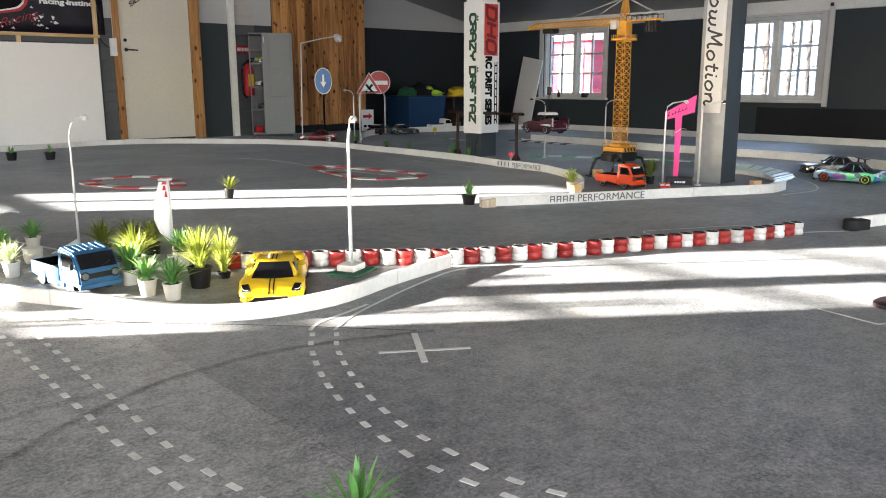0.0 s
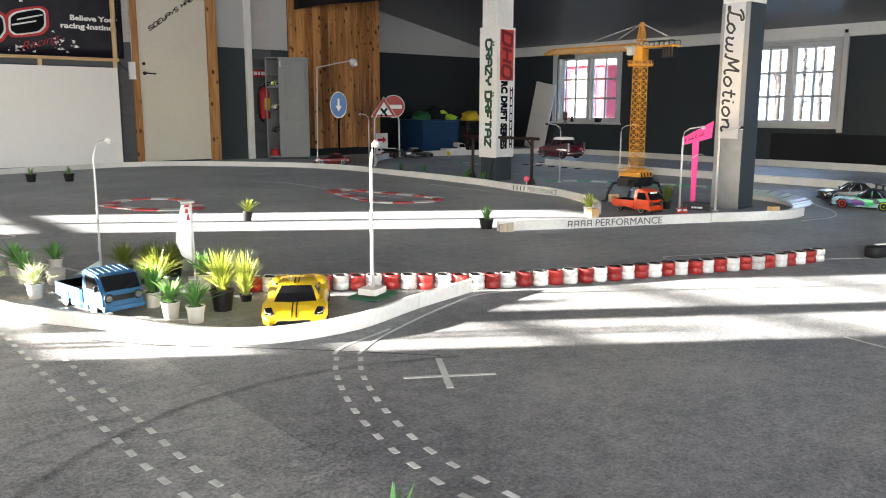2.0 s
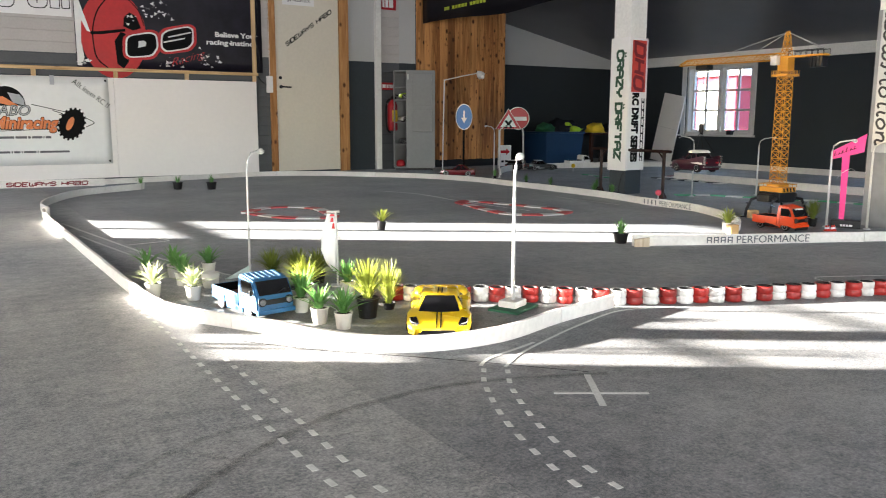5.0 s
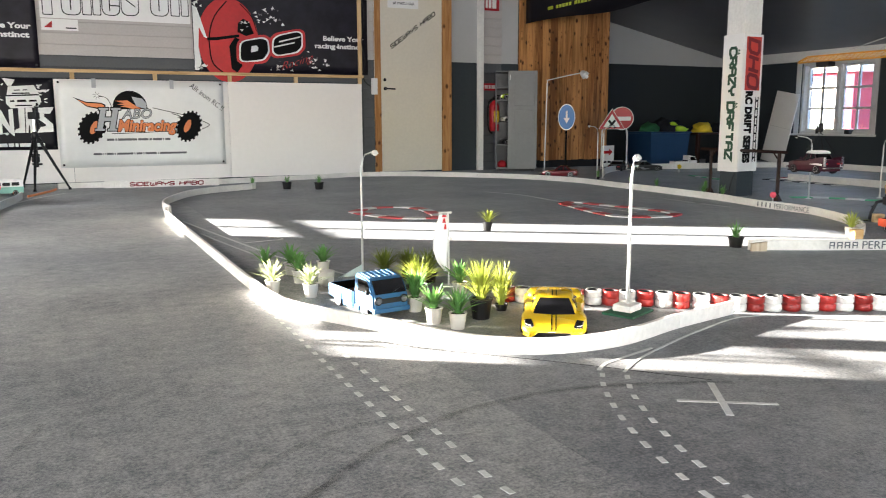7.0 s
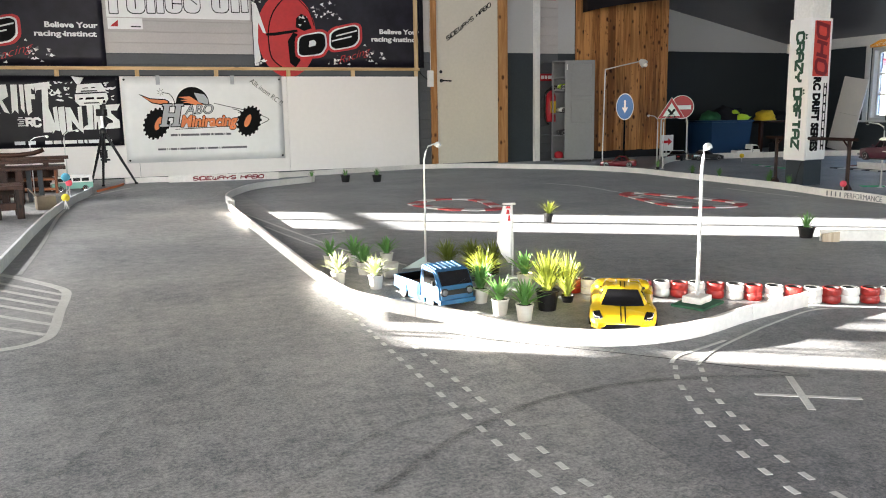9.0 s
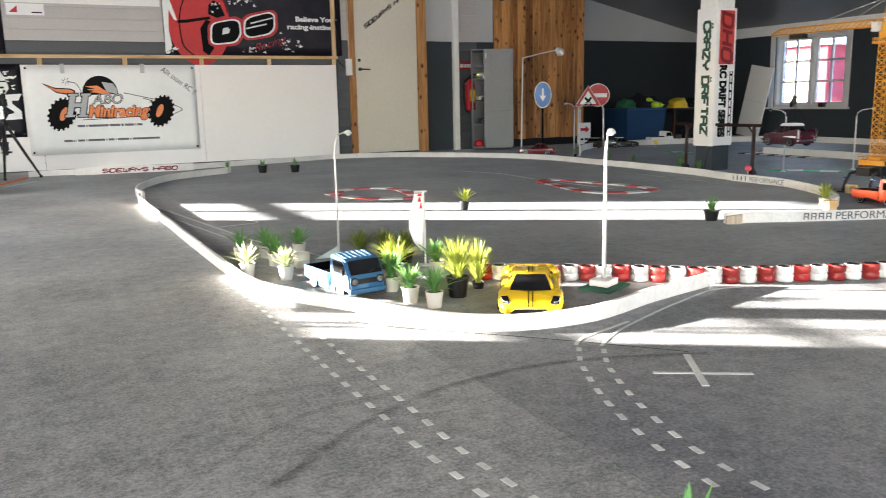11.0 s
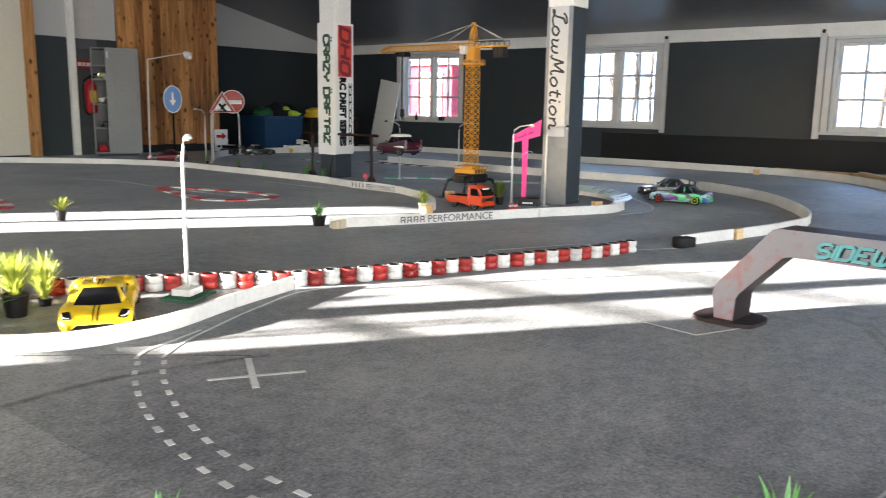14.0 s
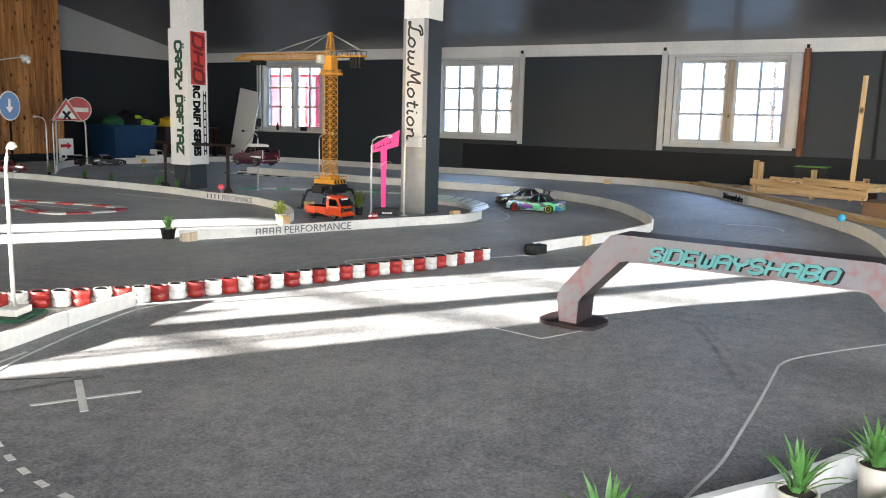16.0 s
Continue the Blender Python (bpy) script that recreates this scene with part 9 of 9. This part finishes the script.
part("phone_clamp", boxed((0.030, -0.028, 0.761), (0.056, 0.0, 0.815), 0.003), BLACK_PLASTIC, tripod)
part("pan_handle", tubed([(0.03, 0.0, 0.70), (0.12, -0.08, 0.62)], 0.007, 6), BLACK_PLASTIC, tripod)

def bench(x, y, turn, legs, high, lo, hi, label):
    """A rough bench: legs in pairs, three boards, stretchers and a slanting brace."""
    b = thing("wooden_bench", label, "bench", flat_at(x, y, 0, turn), "dark wooden benches")
    for p in legs:
        for q in (-0.02, 0.22):
            part("leg", boxed((p - 0.024, q - 0.022, 0.0), (p + 0.024, q + 0.022, high), 0.003), BROWN_WOOD, b)
    for y0, y1 in ((-0.05, 0.07), (0.09, 0.21), (0.23, 0.31)):
        part("plank", boxed((lo, y0, high + 0.001), (hi, y1, high + 0.027), 0.003), BROWN_WOOD, b)
    part("stretcher", boxed((legs[0], -0.0195, 0.06), (legs[-1], 0.0195, 0.11), 0.003), BROWN_WOOD, b)
    part("stretcher", boxed((legs[0], 0.2005, 0.15), (legs[-1], 0.2395, 0.20), 0.003), BROWN_WOOD, b)
    part("brace", tubed([(legs[0], -0.056, 0.03), (legs[1], -0.056, high - 0.01)], 0.014, 4), BROWN_WOOD, b)
    return b


first = bench(-5.14, 5.28, 40, (-0.45, -0.12, 0.05, 0.16), 0.268, -0.60, 0.50, "dark brown wooden bench with stacked planks")
# Added sheet: the dark space under the bench is put in as a board.
part("back_board", boxed((-0.44, 0.2430, 0.02), (0.06, 0.252, 0.255), 0.002), BROWN_WOOD, first, "added dark board filling the dark space behind the legs")
for x in (-0.38, 0.05, 0.36):
    part("spacer", boxed((x - 0.02, -0.03, 0.2955), (x + 0.02, 0.05, 0.322), 0.002), BROWN_WOOD, first)
bench(-4.52, 4.44, 44, (-0.30, -0.05, 0.10, 0.24), 0.20, -0.40, 0.27, "low dark brown bench standing behind the barrier")
for k, (a, b) in enumerate(((-0.58, 0.49), (-0.30, 0.52))):
    single("plank", boxed((a, -0.05, 0.0), (b, 0.05, 0.026), 0.003), BROWN_WOOD, "loose dark brown plank stacked on the bench", "plank", flat_at(-5.14, 5.29, 0.3225 + 0.0265 * k, 40 + 2 * k), "stacked planks")
single("curved_plank", tubed([tuple(p) for p in smooth_line([(-0.24, 0, 0.056), (-0.16, 0, 0.028), (0.0, 0, 0.018), (0.16, 0, 0.028), (0.24, 0, 0.056)], 0.04)], 0.018, 8), BROWN_WOOD, "curved dark brown plank on the stacked planks", "plank", flat_at(-5.06, 5.36, 0.374, 40), smooth=True)
for x, y in ((-5.065, 5.54), (-5.005, 5.60)):
    single("upright_post", boxed((-0.017, -0.017, 0.0), (0.017, 0.017, 0.262), 0.003), POST_GREY, "dark blue-grey upright post beside the bench", "post", flat_at(x, y, 0, 30), "blue-grey posts")
rack = thing("wooden_rack", "low brown wooden rack behind the bench", "rack", flat_at(-5.58, 6.22, 0, 35))
for x in (-0.28, 0.16):
    part("side_panel", boxed((x, -0.10, 0.0), (x + 0.02, 0.10, 0.24), 0.002), RUST_WOOD, rack)
for z in (0.03, 0.12, 0.22):
    part("shelf", boxed((-0.2595, -0.10, z), (0.1595, 0.10, z + 0.018), 0.002), RUST_WOOD, rack)
part("back_panel", boxed((-0.28, 0.1005, 0.0), (0.18, 0.108, 0.24), 0.001), BROWN_WOOD, rack)
carton = thing("cardboard_box", "small pale open cardboard box beside the barrier", "cardboard box", flat_at(-4.565, 5.12, 0, 50))
part("carton", boxed((-0.07, -0.05, 0.0), (0.06, 0.05, 0.10), 0.002), PALE_CARD, carton)
part("flap", prismed([(-0.07, 0.1005), (-0.066, 0.1005), (-0.115, 0.165), (-0.119, 0.163)], -0.048, 0.048, "y"), PALE_CARD, carton, "raised pale flap")
street_lamp(-5.46, 6.49, 10, "light grey model street lamp beside the camper bus", 0.565, 0.13)
street_lamp(-5.28, 5.84, 10, "light grey model street lamp beside the bench", 0.53, 0.15, r=0.005)

bin_blue = thing("storage_bin", "large blue plastic bin heaped with clothes", "bin", ROOM @ flat_at(8.06, 9.72, 0) @ Matrix.Diagonal((0.88, 1, 1, 1)))
part("tub", loft(bmesh.new(), [[Vector((x * k, y * k, z)) for x, y in ((-0.42, -0.28), (0.42, -0.28), (0.42, 0.28), (-0.42, 0.28))] for z, k in ((0.0, 0.90), (0.46, 1.0))]), BIN_BLUE, bin_blue)
part("rim", boxed((-0.44, -0.30, 0.4605), (0.44, 0.30, 0.49), 0.008), BIN_BLUE, bin_blue)


def heap(x, y, z, size, mat, label, seed, flat=0.55):
    """Crumpled cloth: a lump with folds."""
    bm = bmesh.new()
    bmesh.ops.create_icosphere(bm, subdivisions=3, radius=1.0)
    for v in bm.verts:
        n = noise.noise(v.co * 2.1 + Vector((seed, 0, 0))) * 0.35 + noise.noise(v.co * 5.0 + Vector((0, seed, 0))) * 0.14
        v.co *= 1.0 + n
        v.co.z = max(v.co.z, -0.35) * flat
    bmesh.ops.transform(bm, matrix=Matrix.Diagonal((size, size * 0.8, size, 1)), verts=bm.verts)
    low = min(v.co.z for v in bm.verts)
    bmesh.ops.translate(bm, vec=(0, 0, -low), verts=bm.verts)
    return single("clothes", bm, mat, label, "clothes", ROOM @ flat_at(x, y, z, 40 * seed), "heaped clothes", smooth=True)


heap(7.85, 9.66, 0.49, 0.18, CLOTH_GREEN, "crumpled dark green jacket on the bin", 1)
heap(8.08, 9.62, 0.49, 0.19, CLOTH_DARK, "crumpled dark jacket on the bin", 2, 0.75)
heap(8.12, 9.50, 0.58, 0.085, CLOTH_LIME, "neon lime vest on the heap", 3, 0.5)
heap(8.32, 9.55, 0.49, 0.12, CLOTH_LIME, "neon lime vest on the bin", 4, 0.5)
heap(8.33, 9.70, 0.52, 0.17, CLOTH_DARK, "dark clothes on the bin", 5, 0.6)
table = thing("low_table", "low dark brown table behind the pillar", "table", ROOM @ flat_at(9.15, 9.75, 0))
part("tabletop", boxed((-0.55, -0.30, 0.44), (0.55, 0.30, 0.47), 0.004), BROWN_WOOD, table)
for x in (-0.5, 0.5):
    for y in (-0.25, 0.25):
        part("leg", boxed((x - 0.025, y - 0.025, 0), (x + 0.025, y + 0.025, 0.44), 0.003), BROWN_WOOD, table)
heap(8.82, 9.62, 0.47, 0.18, CLOTH_YELLOW, "yellow jacket on the low table", 6, 0.6)
heap(9.15, 9.70, 0.47, 0.19, CLOTH_DARK, "dark jacket on the low table", 7, 0.6)
heap(9.40, 9.60, 0.47, 0.15, material("navy_cloth", (0.012, 0.025, 0.09), 0.9, bump=0.3), "navy jacket on the low table", 8, 0.6)
heap(8.75, 9.1, 0.0, 0.24, CLOTH_DARK, "dark bag on the floor by the table", 9, 0.8)

flip = thing("whiteboard", "white board leaning against the wall", "whiteboard", ROOM @ pose(9.98, 9.29, 0.0, 10, 4, 0))
part("board", boxed((-0.008, -0.22, 0.0), (0.008, 0.22, 1.09), 0.003), SIGN_WHITE, flip)
part("seam", boxed((-0.0095, -0.185, 0.55), (-0.0085, 0.215, 0.555)), LAMP_GREY, flip)

single("speaker", boxed((-0.05, -0.04, 0), (0.05, 0.04, 0.07), 0.01), BLACK_PLASTIC, "small black box on the window sill", "box", ROOM @ flat_at(S1 - 0.03 + 0.03, 8.12, SILL - 0.05))
single("bottle", lathed([(0.0, 0.0), (0.024, 0.0), (0.026, 0.07), (0.012, 0.10), (0.012, 0.13), (0.0, 0.131)], 12), BLACK_PLASTIC, "small dark bottle on the window sill", "bottle", ROOM @ flat_at(S1, 8.66, SILL - 0.05), smooth=True)

single("wall_conduit", boxed((S1 - 0.02, 0.10, 0.36), (S1 - 0.002, 0.135, 1.53), 0.003), WALL_BLACK, "thin dark conduit running up the wall", "conduit", ROOM)

# ---- timber and tubs beside the right lane ----
pallet = thing("timber_frame", "raw pine timber frame lying by the wall", "timber frame", Matrix.Translation((6.53, 6.05, 0)) @ pose(0, 0, 0, 0, 0, -79))
for x, h in ((0.0, 0.345), (0.055, 0.33), (0.62, 0.285), (1.12, 0.235)):
    part("post", boxed((x - 0.02, -0.02, 0.0), (x + 0.02, 0.02, h), 0.003), RAW_Z, pallet)
for x0, x1, z, y, tilt in ((-0.03, 1.16, 0.125, -0.046, 2.0), (0.05, 1.12, 0.045, -0.046, -1.0), (0.55, 1.18, 0.185, -0.072, 1.0)):
    beam = part("beam", boxed((x0, y, -0.03), (x1, y + 0.024, 0.035), 0.003), RAW_X, pallet)
    beam.matrix_local = Matrix.Translation((0, 0, z)) @ pose(0, 0, 0, 0, tilt, 0)
part("beam", boxed((-0.05, 0.34, 0.10), (1.15, 0.37, 0.17), 0.003), RAW_X, pallet)
for x in (0.0, 0.62, 1.12):
    part("cross_beam", boxed((x - 0.02, 0.021, 0.105), (x + 0.02, 0.3395, 0.15), 0.002), RAW_Z, pallet)
wire = thing("wire_mesh", "dark wire mesh lying loose over the timber", "wire mesh", Matrix.Translation((6.62, 6.12, 0)) @ pose(0, 0, 0, 0, 0, -79))
for k in range(14):
    part("wire", tubed([(-0.35 + 0.10 * k, 0.03, 0.005), (-0.30 + 0.10 * k, 0.20, 0.10 + 0.10 * abs(math.sin(0.9 * k))), (-0.25 + 0.10 * k, 0.42, 0.02)], 0.0022, 4), BLACK_PLASTIC, wire)
for k in range(6):
    part("wire", tubed([tuple(p) for p in smooth_line([(-0.35, 0.05 + 0.07 * k, 0.02 + 0.02 * k), (0.1, 0.06 + 0.07 * k, 0.13), (0.5, 0.05 + 0.07 * k, 0.09), (1.0, 0.06 + 0.07 * k, 0.12)], 0.15)], 0.0022, 4), BLACK_PLASTIC, wire)
tub = thing("storage_tub", "black storage tub with lime green rim", "tub", Matrix.Translation((7.28, 6.0, 0)) @ pose(0, 0, 0, 0, 0, -58) @ Matrix.Diagonal((0.78, 0.8, 1, 1)))
part("tub", loft(bmesh.new(), [[Vector((x * k, y * k, z)) for x, y in ((-0.20, -0.15), (0.20, -0.15), (0.20, 0.15), (-0.20, 0.15))] for z, k in ((0.0, 0.86), (0.275, 1.0))]), BLACK_PLASTIC, tub)
for a, b in (((-0.212, -0.162), (0.212, -0.146)), ((-0.212, 0.146), (0.212, 0.162)), ((-0.212, -0.1455), (-0.196, 0.1455)), ((0.196, -0.1455), (0.212, 0.1455))):
    part("rim", boxed((*a, 0.2755), (*b, 0.283), 0.002), GREEN_RIM, tub)
single("batten", boxed((-1.9, -0.03, 0.0), (1.9, 0.03, 0.05), 0.003), RAW_X, "long raw pine batten behind the barrier", "batten", Matrix.Translation((6.02, 5.35, 0)) @ pose(0, 0, 0, 0, 0, -113.5))
single("batten", boxed((-0.9, -0.02, 0.0), (0.9, 0.02, 0.03), 0.003), RAW_X, "long thin batten lying along the wall", "batten", Matrix.Translation((6.75, 7.15, 0.0)) @ pose(0, 0, 0, 0, 0, -66))
single("batten", boxed((-0.022, -0.015, 0.0), (0.022, 0.015, 1.17), 0.003), RAW_Z, "raw pine batten standing upright by the wall", "batten", Matrix.Translation((6.86, 5.19, 0.0)) @ pose(0, 0, 0, 1.5, 1.5, -54.5))
for k, (x, y, a) in enumerate(((7.10, 5.38, -70), (7.14, 5.30, -60), (7.04, 5.46, -80))):
    single("plank", boxed((-0.22, -0.05, 0.0), (0.22, 0.05, 0.018), 0.002), CAR_WHITE if k == 1 else RAW_X, "short offcut board in a loose pile", "plank", Matrix.Translation((x, y, 0.126 + 0.019 * k)) @ pose(0, 0, 0, 0, 0, a), "loose offcuts")
single("crate", boxed((-0.20, -0.10, 0.0), (0.22, 0.10, 0.125), 0.006), BROWN_WOOD, "dark brown crate under the offcuts", "crate", Matrix.Translation((7.10, 5.38, 0)) @ pose(0, 0, 0, 0, 0, -70))
box_thing = thing("cardboard_box", "brown cardboard box beside the barrier", "cardboard box", Matrix.Translation((5.92, 4.05, 0)) @ pose(0, 0, 0, 0, 0, -62))
part("carton", boxed((-0.22, -0.10, 0.0), (0.34, 0.24, 0.12), 0.004), CARDBOARD, box_thing)
part("flap", boxed((-0.22, -0.22, 0.1205), (0.34, -0.10, 0.126), 0.001), CARDBOARD, box_thing)
